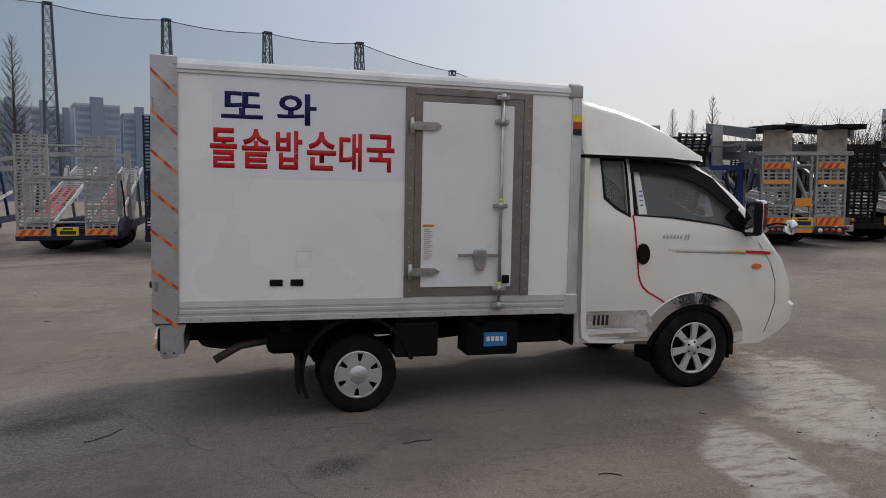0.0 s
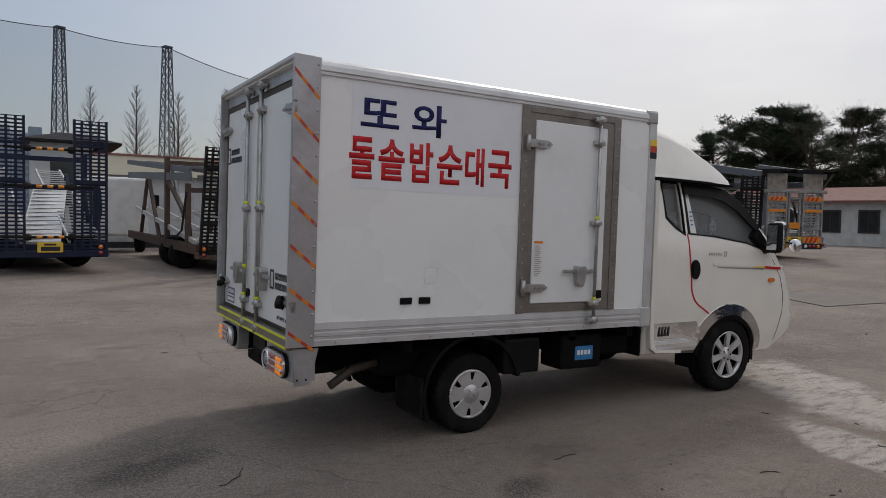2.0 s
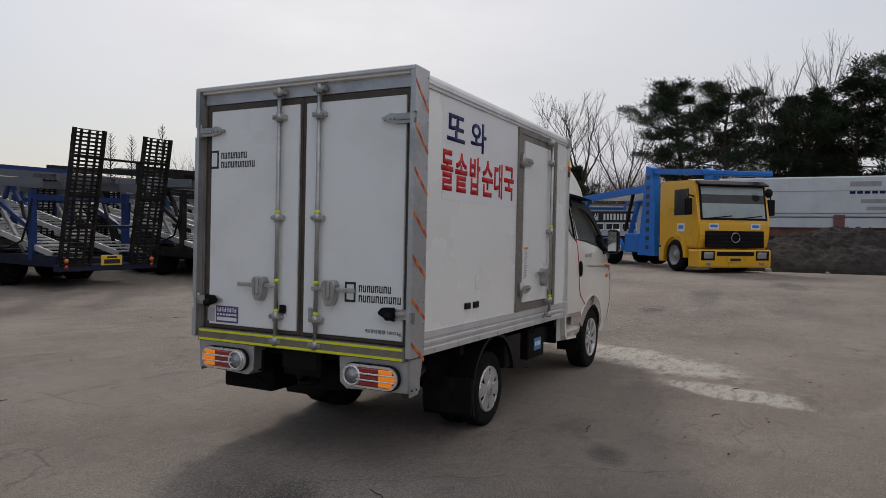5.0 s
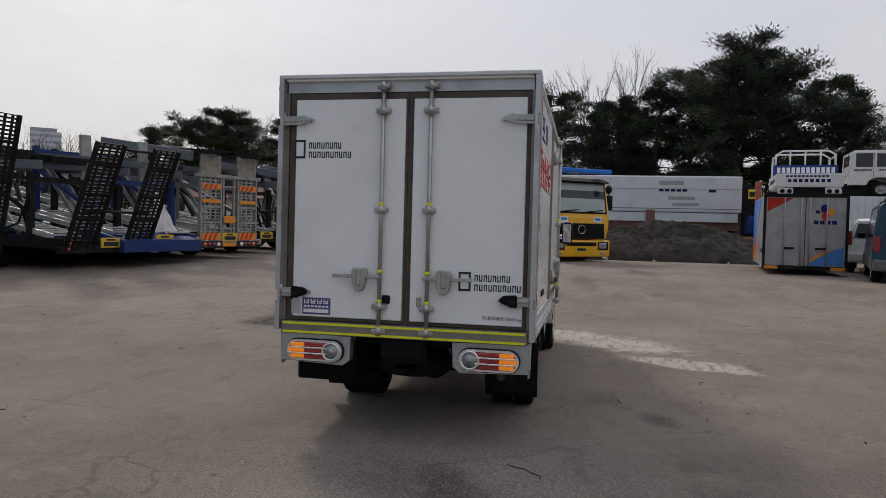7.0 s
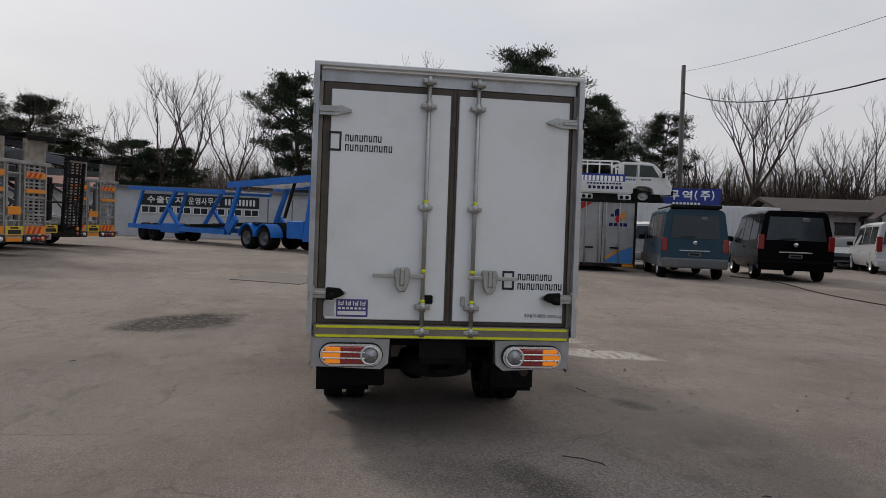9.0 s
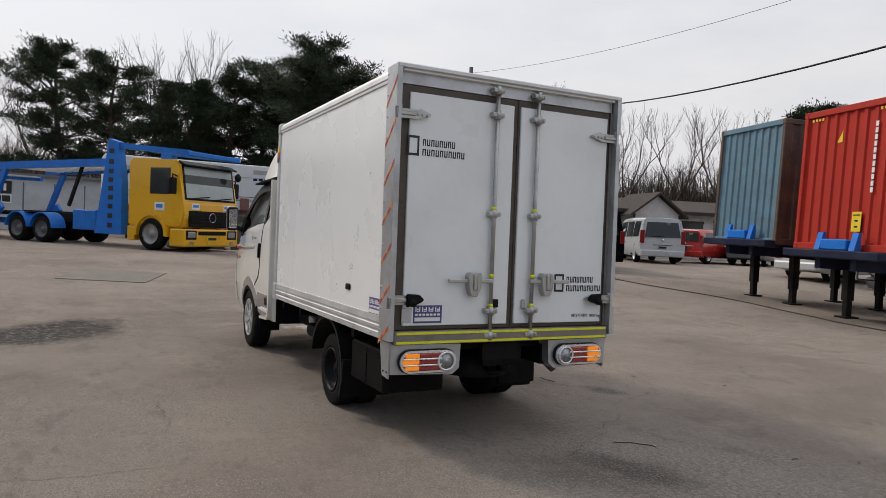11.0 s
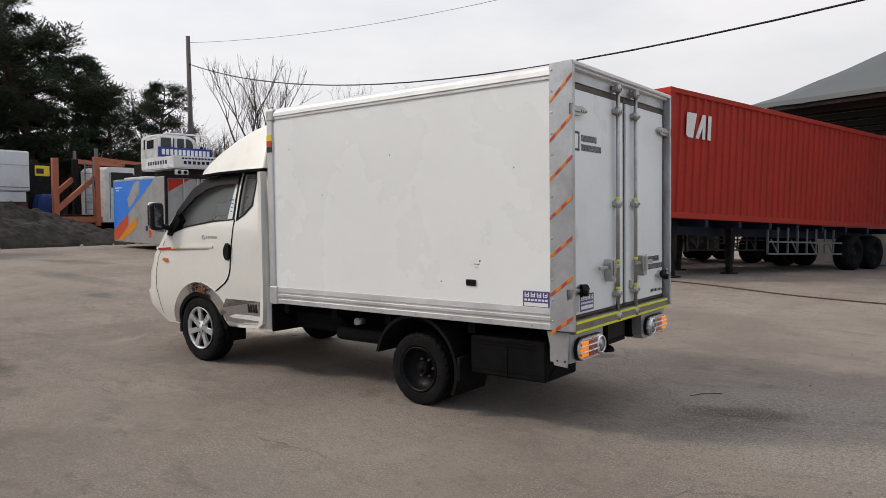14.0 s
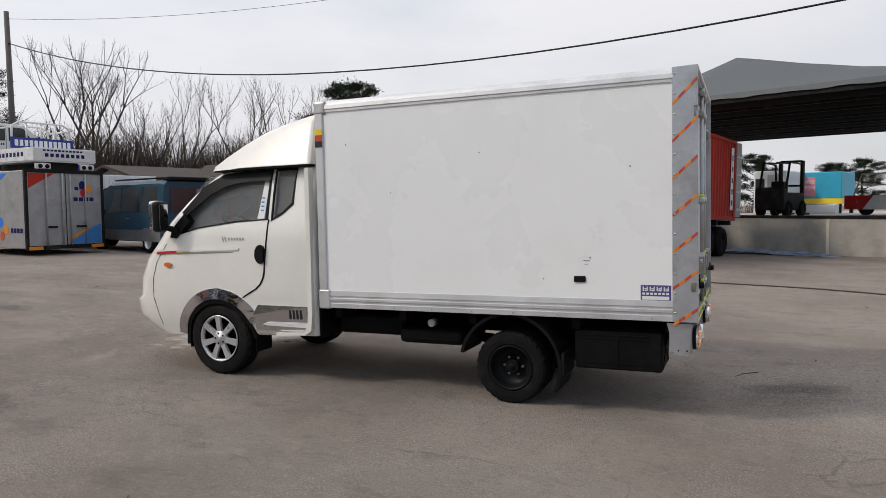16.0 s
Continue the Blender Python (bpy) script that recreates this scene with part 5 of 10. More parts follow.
def wheel(x, y, r, w, kind, s):
    rim_r = 0.205 if kind == "alloy" else 0.165
    b = tyre(B(), (x, y, r - 0.004), r, w, rim_r, s)
    t = part("wheel", b, M["rubber"], truck, "black tyre")
    z = r - 0.004
    if kind == "alloy":
        o = s * w / 2
        b = lathe(B(), [(0.208, o * 0.98), (0.203, o * 1.02), (0.190, o * 0.9), (0.186, o * 0.66)], (x, y, z), "y", 48)
        rim = part("rim", b, M["alloy"], t, "silver seven-spoke alloy rim")
        for k in range(7):
            b = B()
            pts = [(0.035, -0.028), (0.10, -0.018), (0.196, -0.034), (0.198, 0.034), (0.10, 0.018), (0.035, 0.028)]
            prism(b, pts, o * 0.62, o * 0.86, "y")
            for v in b.verts:
                v.co.y += o * 0.12 * (v.co.x / 0.2)
            bmesh.ops.bevel(b, geom=b.edges[:], offset=0.005, segments=2, affect="EDGES")
            bmesh.ops.transform(b, matrix=Matrix.Translation((x, y, z)) @ Matrix.Rotation(2 * math.pi * k / 7 + 0.3, 4, "Y"), verts=b.verts)
            part("spoke", b, M["alloy"], rim)
        b = lathe(B(), [(0.0, o * 0.95), (0.024, o * 0.95), (0.028, o * 0.90), (0.066, o * 0.90), (0.074, o * 0.82), (0.076, o * 0.6)], (x, y, z), "y", 28)
        part("hub", b, M["alloy"], rim)
        for k in range(5):
            a = 2 * math.pi * k / 5
            b = tube(B(), (x + 0.047 * math.cos(a), y + o * 0.80, z + 0.047 * math.sin(a)), (x + 0.047 * math.cos(a), y + o * 0.925, z + 0.047 * math.sin(a)), 0.009, 8)
            part("wheel_bolt", b, M["plastic"], rim)
        b = lathe(B(), [(0.188, o * 0.70), (0.184, -o * 0.4), (0.15, -o * 0.4), (0.15, -o * 0.1), (0.06, -o * 0.1), (0.06, o * 0.2), (0.0, o * 0.2)], (x, y, z), "y", 32)
        part("brake_drum", b, M["gap"], rim, "dark wheel barrel and brake drum")
    elif kind == "cap":
        o = s * w / 2
        b = lathe(B(), [(0.172, o * 0.86), (0.170, o * 1.02), (0.160, o * 1.05), (0.152, o * 1.00), (0.150, o * 0.9)], (x, y, z), "y", 48)
        rim = part("hubcap", b, M["alloy"], t, "scuffed silver six-spoke hubcap")
        for k in range(6):
            b = B()
            prism(b, [(0.02, -0.011), (0.084, -0.048), (0.098, -0.040), (0.135, -0.052), (0.158, -0.066), (0.164, 0), (0.158, 0.066), (0.135, 0.052), (0.098, 0.040), (0.084, 0.048), (0.02, 0.011)], o * 0.93, o * 1.02, "y")
            bmesh.ops.bevel(b, geom=b.edges[:], offset=0.003, segments=1, affect="EDGES")
            bmesh.ops.transform(b, matrix=Matrix.Translation((x, y, z)) @ Matrix.Rotation(2 * math.pi * k / 6 + 0.1, 4, "Y"), verts=b.verts)
            part("spoke", b, M["alloy"], rim)
        b = lathe(B(), [(0.0, o * 1.10), (0.030, o * 1.09), (0.036, o * 1.03), (0.065, o * 1.03), (0.07, o * 0.95)], (x, y, z), "y", 28)
        part("hub", b, M["alloy"], rim)
        b = lathe(B(), [(0.165, o * 0.8), (0.0, o * 0.8)], (x, y, z), "y", 32)
        part("steel_disc", b, M["black"], rim)
    else:
        o = s * w / 2
        b = lathe(B(), [(0.168, o * 0.85), (0.172, o * 1.0), (0.162, o * 1.0), (0.152, o * 0.7), (0.145, o * 0.1), (0.115, -o * 0.1), (0.085, -o * 0.35), (0.0, -o * 0.35)], (x, y, z), "y", 48)
        rim = part("rim", b, M["plastic"], t, "black dished steel rim")
        b = lathe(B(), [(0.0, o * 0.55), (0.025, o * 0.53), (0.032, o * 0.3), (0.05, o * 0.25), (0.055, -o * 0.35)], (x, y, z), "y", 24)
        part("hub", b, M["black"], rim, "grimy steel hub")
        for k in range(6):
            a = 2 * math.pi * k / 6
            b = tube(B(), (x + 0.072 * math.cos(a), y - o * 0.35, z + 0.072 * math.sin(a)), (x + 0.072 * math.cos(a), y - o * 0.1, z + 0.072 * math.sin(a)), 0.010, 6)
            part("wheel_nut", b, M["steel"], rim)
    return t


RT = 0.278
for s in (-1, 1):
    wheel(CB + (WX - CB) * 1.028, 0.035 + s * 0.75, 0.328, 0.20, "alloy", s)
    wheel(0.0, s * 0.715, RT, 0.15, "cap" if s < 0 else "steel", s)
    wheel(0.0, s * 0.535, RT, 0.15, "steel", -s)

# ---- materials of the surroundings ----
M.update(
    silver=mat("galvanised_ramp", (0.33, 0.33, 0.325), 0.5, 0.5, 0.22, 5, 0.1, 40, (0.16, 0.13, 0.11), 0.55, 3),
    navysteel=mat("navy_painted_steel", (0.012, 0.017, 0.042), 0.55, 0.0, 0.25, 4, 0.05, 40, (0.06, 0.055, 0.05), 0.35, 3, spec=0.2),
    bluesteel=mat("bright_blue_steel", (0.008, 0.165, 0.60), 0.45, 0.0, 0.12, 3, 0.05, 40, (0.03, 0.06, 0.14), 0.3, 2.5, spec=0.3),
    royal=mat("royal_blue_steel", (0.016, 0.040, 0.15), 0.5, 0.0, 0.15, 3, 0.05, 40, (0.04, 0.05, 0.07), 0.35, 2.5, spec=0.25),
    greysteel=mat("grey_painted_steel", (0.14, 0.15, 0.165), 0.5, 0.1, 0.2, 3, 0.05, 40, (0.08, 0.06, 0.05), 0.45, 3),
    darksteel=mat("dark_dirty_steel", (0.0150, 0.0146, 0.0146), 0.6, 0.1, 0.3, 4, 0.1, 40, (0.07, 0.052, 0.038), 0.45, 3, spec=0.1),
    rustorange=mat("faded_orange_steel", (0.42, 0.12, 0.06), 0.55, 0.0, 0.2, 3, 0.1, 40, (0.10, 0.06, 0.05), 0.5, 3),
    # cloth near black, so that it carries the shade under the canopy
    lining=mat("shade_black_lining", (0.010, 0.010, 0.011), 0.9, 0, 0.3, 1.5, 0.3, 3, spec=0.05),
    rust=mat("rusted_steel", (0.085, 0.052, 0.038), 0.7, 0.1, 0.35, 6, 0.2, 40, (0.05, 0.035, 0.03), 0.5, 4),
    rustpanel=mat("scraped_rusty_plate", (0.34, 0.31, 0.27), 0.6, 0.2, 0.25, 5, 0.1, 40, (0.16, 0.085, 0.05), 0.7, 6),
    deck=mat("worn_aluminium_deck", (0.62, 0.62, 0.61), 0.42, 0.4, 0.2, 4, 0.1, 40, (0.22, 0.20, 0.18), 0.4, 3),
    plate=mat("yellow_plate", (0.72, 0.47, 0.03), 0.4, 0, 0.05, 9, 0, 90, DUST, 0.3, 6),
    orange=mat("orange_reflector", (0.78, 0.27, 0.02), 0.35, 0, 0.08, 12, 0, 90, DUST, 0.25, 5),
    stripe=mat("red_hatching", (0.50, 0.04, 0.025), 0.4, 0, 0.1, 12),
    yel=mat("yellow_truck_paint", (0.80, 0.42, 0.012), 0.3, 0, 0.05, 2, 0, 90, DUST, 0.15, 1.5, 0.5),
    orange_red=mat("orange_red_film", (0.55, 0.07, 0.015), 0.5, 0, 0.12, 3, 0, 60, DUST, 0.15, 3.0),
    swoosh_blue=mat("bright_blue_film", (0.018, 0.19, 0.72), 0.5, 0, 0.12, 3, 0, 60, DUST, 0.15, 3.0),
    redbox=mat("red_container_paint", (0.42, 0.028, 0.016), 0.6, 0, 0.12, 1.5, 0.04, 30, (0.31, 0.028, 0.016), 0.5, 1.2, spec=0.25),
    bluebox=mat("faded_blue_container_paint", (0.105, 0.205, 0.27), 0.5, 0, 0.15, 2, 0.04, 30, (0.10, 0.07, 0.05), 0.5, 3),
    brownbox=mat("rusty_brown_container_paint", (0.075, 0.050, 0.038), 0.6, 0, 0.3, 3, 0.06, 30, (0.16, 0.075, 0.04), 0.5, 3),
    greybox=mat("pale_grey_truck_body", (0.36, 0.36, 0.36), 0.45, 0.2, 0.12, 2, 0.03, 30, (0.16, 0.13, 0.11), 0.45, 2.2),
    whitebox=mat("white_trailer_paint", (0.66, 0.68, 0.70), 0.4, 0, 0.05, 1, 0.03, 10, DUST, 0.25, 1.2),
    cloud_blue=mat("sky_blue_paint", (0.05, 0.22, 0.55), 0.4, 0, 0.06, 3),
    vanblue=mat("dark_teal_car_paint", (0.008, 0.046, 0.078), 0.42, 0.0, 0.06, 3, 0, 90, DUST, 0.05, 2, 0.12, 0, 0.35),
    carblack=mat("black_car_paint", (0.004, 0.004, 0.005), 0.2, 0.0, 0.1, 3, 0, 90, DUST, 0.01, 2, 0.0, 0, 0.04),
    carsilver=mat("silver_car_paint", (0.14, 0.144, 0.152), 0.32, 0.4, 0.06, 3, 0, 90, DUST, 0.1, 2, 0.6),
    carpearl=mat("pearl_car_paint", (0.52, 0.53, 0.54), 0.3, 0.1, 0.05, 3, 0, 90, DUST, 0.1, 2, 0.3),
    carwhite=mat("white_car_paint", (0.72, 0.72, 0.71), 0.28, 0, 0.04, 3, 0, 90, DUST, 0.12, 2, 0.5),
    carred=mat("red_car_paint", (0.42, 0.018, 0.015), 0.25, 0.1, 0.06, 3, 0, 90, DUST, 0.08, 2, 0.7),
    bumpgrey=mat("grey_plastic_cladding", (0.12, 0.125, 0.13), 0.5, 0, 0.12, 4, 0.05, 60, DUST, 0.2, 3),
    carglass=mat("dark_car_glass", (0.030, 0.035, 0.038), 0.08, 0.0, 0.3, 2, 0, 90, None, 0, 2, 0.0, 0, 0.5),
    paleglass=mat("windscreen_painted_reflection", (0.30, 0.36, 0.36), 0.12, 0.0, 0.2, 1.5, 0, 90, None, 0, 2, 0.5),
    tail=mat("red_tail_lens", (0.24, 0.010, 0.012), 0.2, 0, 0.1, 9, 0, 90, None, 0, 2, 0.8),
    wallwhite=mat("white_cladding", (0.50, 0.52, 0.54), 0.6, 0, 0.08, 0.8, 0.05, 20, (0.22, 0.20, 0.18), 0.35, 1.0),
    cream=mat("cream_fascia", (0.66, 0.62, 0.50), 0.6, 0, 0.06, 0.8, 0.05, 20, (0.30, 0.26, 0.2), 0.3, 1.0),
    siding=mat("white_timber_siding", (0.62, 0.62, 0.60), 0.65, 0, 0.1, 3, 0.05, 30, (0.3, 0.27, 0.24), 0.4, 2),
    brown=mat("brown_timber_trim", (0.045, 0.030, 0.022), 0.6, 0, 0.2, 5, 0.1, 50),
    roof=mat("brown_shingle_roof", (0.058, 0.043, 0.038), 0.85, 0, 0.3, 3, 0.4, 25, (0.032, 0.027, 0.025), 0.5, 2),
    redroof=mat("dull_red_roof", (0.22, 0.10, 0.085), 0.8, 0, 0.2, 3, 0.3, 25, (0.08, 0.05, 0.045), 0.5, 2),
    banner=mat("black_banner", (0.012, 0.012, 0.014), 0.5, 0, 0.1, 3),
    signblue=mat("deep_blue_sign", (0.010, 0.030, 0.22), 0.4, 0, 0.06, 3),
    soil=mat("dark_damp_soil", (0.040, 0.036, 0.033), 0.95, 0, 0.45, 3.5, 1.0, 14, (0.085, 0.075, 0.064), 0.5, 2.2, spec=0.1),
    concrete=mat("stained_concrete", (0.40, 0.375, 0.33), 0.85, 0, 0.14, 1.6, 0.25, 30, (0.15, 0.135, 0.115), 0.55, 1.1),
    tent=mat("grey_tarpaulin", (0.085, 0.098, 0.105), 0.55, 0, 0.10, 0.6, 0.15, 2.5),
    bark=mat("dark_bark", (0.075, 0.058, 0.048), 0.9, 0, 0.3, 5, 0.5, 20, spec=0.1),
    twig=mat("grey_brown_twigs", (0.062, 0.050, 0.043), 0.9, 0, 0.2, 3, spec=0.1),
    needles=mat("dark_pine_needles", (0.036, 0.050, 0.030), 0.75, 0, 0.35, 1.2, 0, 90, (0.058, 0.072, 0.038), 0.6, 0.9, spec=0.1),
    scrub=mat("winter_scrub", (0.135, 0.110, 0.092), 0.95, 0, 0.35, 0.25, spec=0.1),
    thicket=mat("dark_winter_thicket", (0.085, 0.068, 0.056), 0.95, 0, 0.35, 0.25, spec=0.1),
    towerm=mat("dark_lattice_steel", (0.055, 0.065, 0.085), 0.7, 0, 0.1, 1),
    # distance haze is mixed into these three pale bluish colours
    flats=mat("haze_tinted_flats", (0.31, 0.345, 0.41), 0.9, 0, 0.06, 0.05),
    flats2=mat("haze_tinted_dark_bays", (0.215, 0.25, 0.315), 0.9, 0, 0.06, 0.05),
    flats3=mat("haze_tinted_pale_ends", (0.50, 0.53, 0.58), 0.9, 0, 0.06, 0.05),
    tarp=mat("blue_white_tarp", (0.30, 0.36, 0.45), 0.5, 0, 0.25, 3, 0.3, 6, (0.03, 0.07, 0.22), 0.9, 2.5),
    aqua=mat("aqua_container_paint", (0.02, 0.33, 0.50), 0.45, 0, 0.08, 2),
    pink=mat("pink_poster", (0.60, 0.22, 0.26), 0.5, 0, 0.1, 3),
    wire=mat("black_cable", (0.02, 0.02, 0.022), 0.6, 0, 0.1, 3, spec=0.1),
    wood=mat("weathered_pole", (0.10, 0.09, 0.085), 0.85, 0, 0.2, 4, 0.2, 30),
)


def net_mat():
    m = bpy.data.materials.new("fine_blue_net")
    m.use_nodes = True
    n, l = m.node_tree.nodes, m.node_tree.links
    p = n["Principled BSDF"]
    p.inputs["Base Color"].default_value, p.inputs["Roughness"].default_value = (0.16, 0.24, 0.34, 1), 0.9
    tr = n.new("ShaderNodeBsdfTransparent")
    mx = n.new("ShaderNodeMixShader")
    mx.inputs["Fac"].default_value = 0.72
    l.new(p.outputs["BSDF"], mx.inputs[1]), l.new(tr.outputs["BSDF"], mx.inputs[2])
    l.new(mx.outputs["Shader"], n["Material Output"].inputs["Surface"])
    return m


M["net"] = net_mat()


def at_ground(x, y, heading, dz=0.0):
    """Pose on the yard at x, y with +x of the thing turned to the heading in degrees."""
    return pose(x, y, gz(x, y) + dz, 0, 0, heading)


def road_wheel(parent, c, r, w, s, rim="alloy", n=30):
    o = s * w / 2
    b = lathe(B(), [(r * 0.6, -o * 0.9), (r * 0.9, -o), (r, -o * 0.6), (r, o * 0.6), (r * 0.9, o), (r * 0.6, o * 0.9)], c, "y", n)
    t = part("wheel", b, M["rubber"], parent)
    b = lathe(B(), [(r * 0.64, o * 0.96), (r * 0.60, o * 0.8), (r * 0.5, o * 0.45), (r * 0.2, o * 0.5), (r * 0.16, o * 0.8), (0.0, o * 0.82)], c, "y", n)
    part("rim", b, M[rim], t)
    return t

# ---- car carriers, parked with their tails to the yard ----
def ramp_mesh(w, h, cols, rows):
    """Punched plate in the x-z plane: one sheet with rows of holes."""
    b = B()
    xs_, zs_ = [], []
    for i in range(cols):
        a, e = -w / 2 + w * i / cols, -w / 2 + w * (i + 1) / cols
        xs_ += [a, a + 0.028, e - 0.028]
    for j in range(rows):
        a, e = h * j / rows, h * (j + 1) / rows
        zs_ += [a, a + 0.020, e - 0.020]
    xs_.append(w / 2), zs_.append(h)
    g = [[b.verts.new((x, -0.012, z)) for z in zs_] for x in xs_]
    for i in range(len(xs_) - 1):
        for j in range(len(zs_) - 1):
            if not (i % 3 == 1 and j % 3 == 1):
                b.faces.new((g[i][j], g[i + 1][j], g[i + 1][j + 1], g[i][j + 1]))
    for v in [q for q in bmesh.ops.extrude_face_region(b, geom=b.faces[:])["geom"] if isinstance(q, bmesh.types.BMVert)]:
        v.co.y += 0.024
    return b


def carrier(x, y, turn, paint, ramp_m, lean, ramp_h=2.75, ramp_w=0.72, gap=0.84, orange=False, posts=True, slope=8, upper=True, deckstripe=False, label="", post_m=None, ups=(1.0, 3.4), ramps=True):
    """A car-carrier trailer. Local +y runs forward from the tail."""
    t = thing("car_carrier", pose(x, y, gz(x, y), 0, 0, turn), label or "car-carrier trailer with raised loading ramps, parked empty", "trailer", "parked car carriers")
    L = 9.5
    zt = 0.62
    b = B()
    for s in (-1, 1):
        beam(b, (s * 1.12, 0.0, zt), (s * 1.12, L, zt + 0.1), 0.14, 0.24)
    for k in range(7):
        beam(b, (-1.12, 0.05 + k * 1.5, zt), (1.12, 0.05 + k * 1.5, zt), 0.10, 0.14)
    part("lower_frame", b, M[paint], t)
    part("chassis_box", bx(B(), -0.62, 0.62, 0.7, L - 0.6, 0.42, 0.66, 0.02), M["darksteel"], t, "dark chassis with tanks between the wheels")
    part("side_tank", bx(B(), 0.66, 1.05, 5.0, 6.6, 0.35, 0.72, 0.05, 2), M["darksteel"], t)
    if posts:
        for yy, zz in ((ups[0], 2.1), (ups[1], 2.9)):
            part("portal_beam", bx(B(), -1.08, 1.08, yy - 0.06, yy + 0.06, zz - 0.12, zz), M[post_m or paint], t)
        for s in (-1, 1):
            part("lift_cylinder", tube(B(), (s * 1.02, ups[0] + 0.15, 0.7), (s * 1.02, ups[0] + 0.7, 1.95), 0.045, 8), M["darksteel"], t)
    for s in (-1, 1):
        b = B()
        n = 26
        for k in range(n):
            yy = 0.3 + k * (L - 1.5) / n
            zz = zt + 0.14 + math.tan(radians(slope)) * yy
            beam(b, (s * 0.78 - 0.33, yy, zz), (s * 0.78 + 0.33, yy, zz), 0.20, 0.035)
        for q in (-0.34, 0.34):
            beam(b, (s * 0.78 + q, 0.25, zt + 0.15), (s * 0.78 + q, L - 1.2, zt + 0.15 + math.tan(radians(slope)) * (L - 1.45)), 0.05, 0.12)
        trk = part("lower_track", b, M["deck"], t, "worn aluminium wheel track")
        if deckstripe:
            for q in (-0.2, 0.0, 0.2):
                b = B()
                beam(b, (s * 0.78 + q, 0.9, zt + 0.185 + math.tan(radians(slope)) * 0.9), (s * 0.78 + q, 4.5, zt + 0.185 + math.tan(radians(slope)) * 4.5), 0.07, 0.012)
                part("red_stripe", b, M["stripe"], trk)
        b = B()
        for yy in ups:
            beam(b, (s * 1.14, yy, zt), (s * 1.14, yy, (2.15 if yy == ups[0] else 2.95) + 0.02 * ramp_h), 0.12, 0.15, (0, 1, 0))
        beam(b, (s * 1.14, ups[0], 1.3), (s * 1.14, ups[1], 2.4), 0.08, 0.10)
        if posts:
            part("upright", b, M[post_m or paint], t)
        else:
            b.free()
        if upper:
            b = B()
            for q in (-0.3, 0.3):
                beam(b, (s * 0.75 + q, 1.2, 2.55), (s * 0.75 + q, L + 0.8, 3.25), 0.08, 0.16)
            for k in range(16):
                yy = 1.3 + k * 0.55
                zz = 2.60 + 0.70 * (yy - 1.2) / 9.1
                beam(b, (s * 0.75 - 0.32, yy, zz), (s * 0.75 + 0.32, yy, zz), 0.16, 0.03)
            part("upper_track", b, M["greysteel" if paint != "darksteel" else "darksteel"], t, "raised upper wheel track")
            b = B()
            beam(b, (s * 0.98, 1.6, 0.8), (s * 0.98, 3.6, 2.7), 0.07, 0.09)
            part("hydraulic_strut", b, M["silver"], t)
        # perforated side rail, braces and hoses
        b = B()
        z0, z1 = (2.35, 2.75) if not orange else (2.55, 2.75)
        beam(b, (s * 1.16, 0.6, z0), (s * 1.16, L, z1), 0.05, 0.20)
        if upper:
            part("side_rail", b, M["silver" if orange else "greysteel"], t, "long punched side rail")
        else:
            b.free()
        b = B()
        beam(b, (s * 1.10, 4.6, 0.7), (s * 1.10, 6.2, 2.5), 0.09, 0.12)
        beam(b, (s * 1.10, 7.6, 0.7), (s * 1.10, 6.4, 2.6), 0.09, 0.12)
        part("lift_arm", b, M[post_m or paint], t)
        part("hose", pipe(B(), [(s * 1.2, 0.9, 2.0), (s * 1.24, 1.0, 1.5), (s * 1.22, 1.3, 1.05), (s * 1.2, 1.9, 0.9), (s * 1.2, 3.2, 0.8)], 0.025, 6), M["wire"], t)
        if orange:
            b = B()
            for q in (-0.3, 0.3):
                beam(b, (s * 0.72 + q, -0.9, 2.87), (s * 0.72 + q, 4.5, 3.25), 0.07, 0.12)
            for k in range(10):
                yy = -0.7 + 0.5 * k
                beam(b, (s * 0.72 - 0.32, yy, 2.91 + 0.07 * (yy + 0.9)), (s * 0.72 + 0.32, yy, 2.91 + 0.07 * (yy + 0.9)), 0.3, 0.03)
            part("overhang_track", b, M["darksteel"], t, "dark upper track reaching past the tail")
            part("flap_arm", beam(B(), (s * 1.16, 0.0, 2.80), (s * 1.16, 4.0, 3.35), 0.10, 0.26), M["greysteel"], t)
        if not ramps:
            continue
        # ramp
        ra = part("ramp", ramp_mesh(ramp_w, ramp_h, 4, int(ramp_h / 0.085)), M[ramp_m], t, "perforated steel loading ramp")
        ra.matrix_basis = pose(s * gap, -0.12, 0.52, lean, 0, 0)
        for x_ in (-ramp_w / 2 - 0.002, ramp_w / 2 - 0.048):
            part("ramp_rail", bx(B(), x_, x_ + 0.05, -0.055, 0.055, -0.01, ramp_h + 0.01), M[ramp_m], ra)
        for z_ in (0.0, 0.28, 0.52, 0.80):
            part("cross_bar", bx(B(), -ramp_w / 2 + 0.05, ramp_w / 2 - 0.05, -0.05, 0.04, z_ * ramp_h, z_ * ramp_h + 0.05), M[ramp_m], ra)
        if orange:
            for z, h, mm in ((0.03, 0.20, "orange"), (1.05, 0.09, "orange"), (1.42, 0.14, "orange")):
                b = bx(B(), -ramp_w / 2 + 0.05, ramp_w / 2 - 0.05, -0.075, -0.056, z, z + h)
                pl_ = part("reflector_board", b, M[mm], ra, "orange reflector board")
                if mm == "orange" and h > 0.12:
                    b = B()
                    for k in range(3):
                        u = -ramp_w / 2 + 0.08 + 0.16 * k
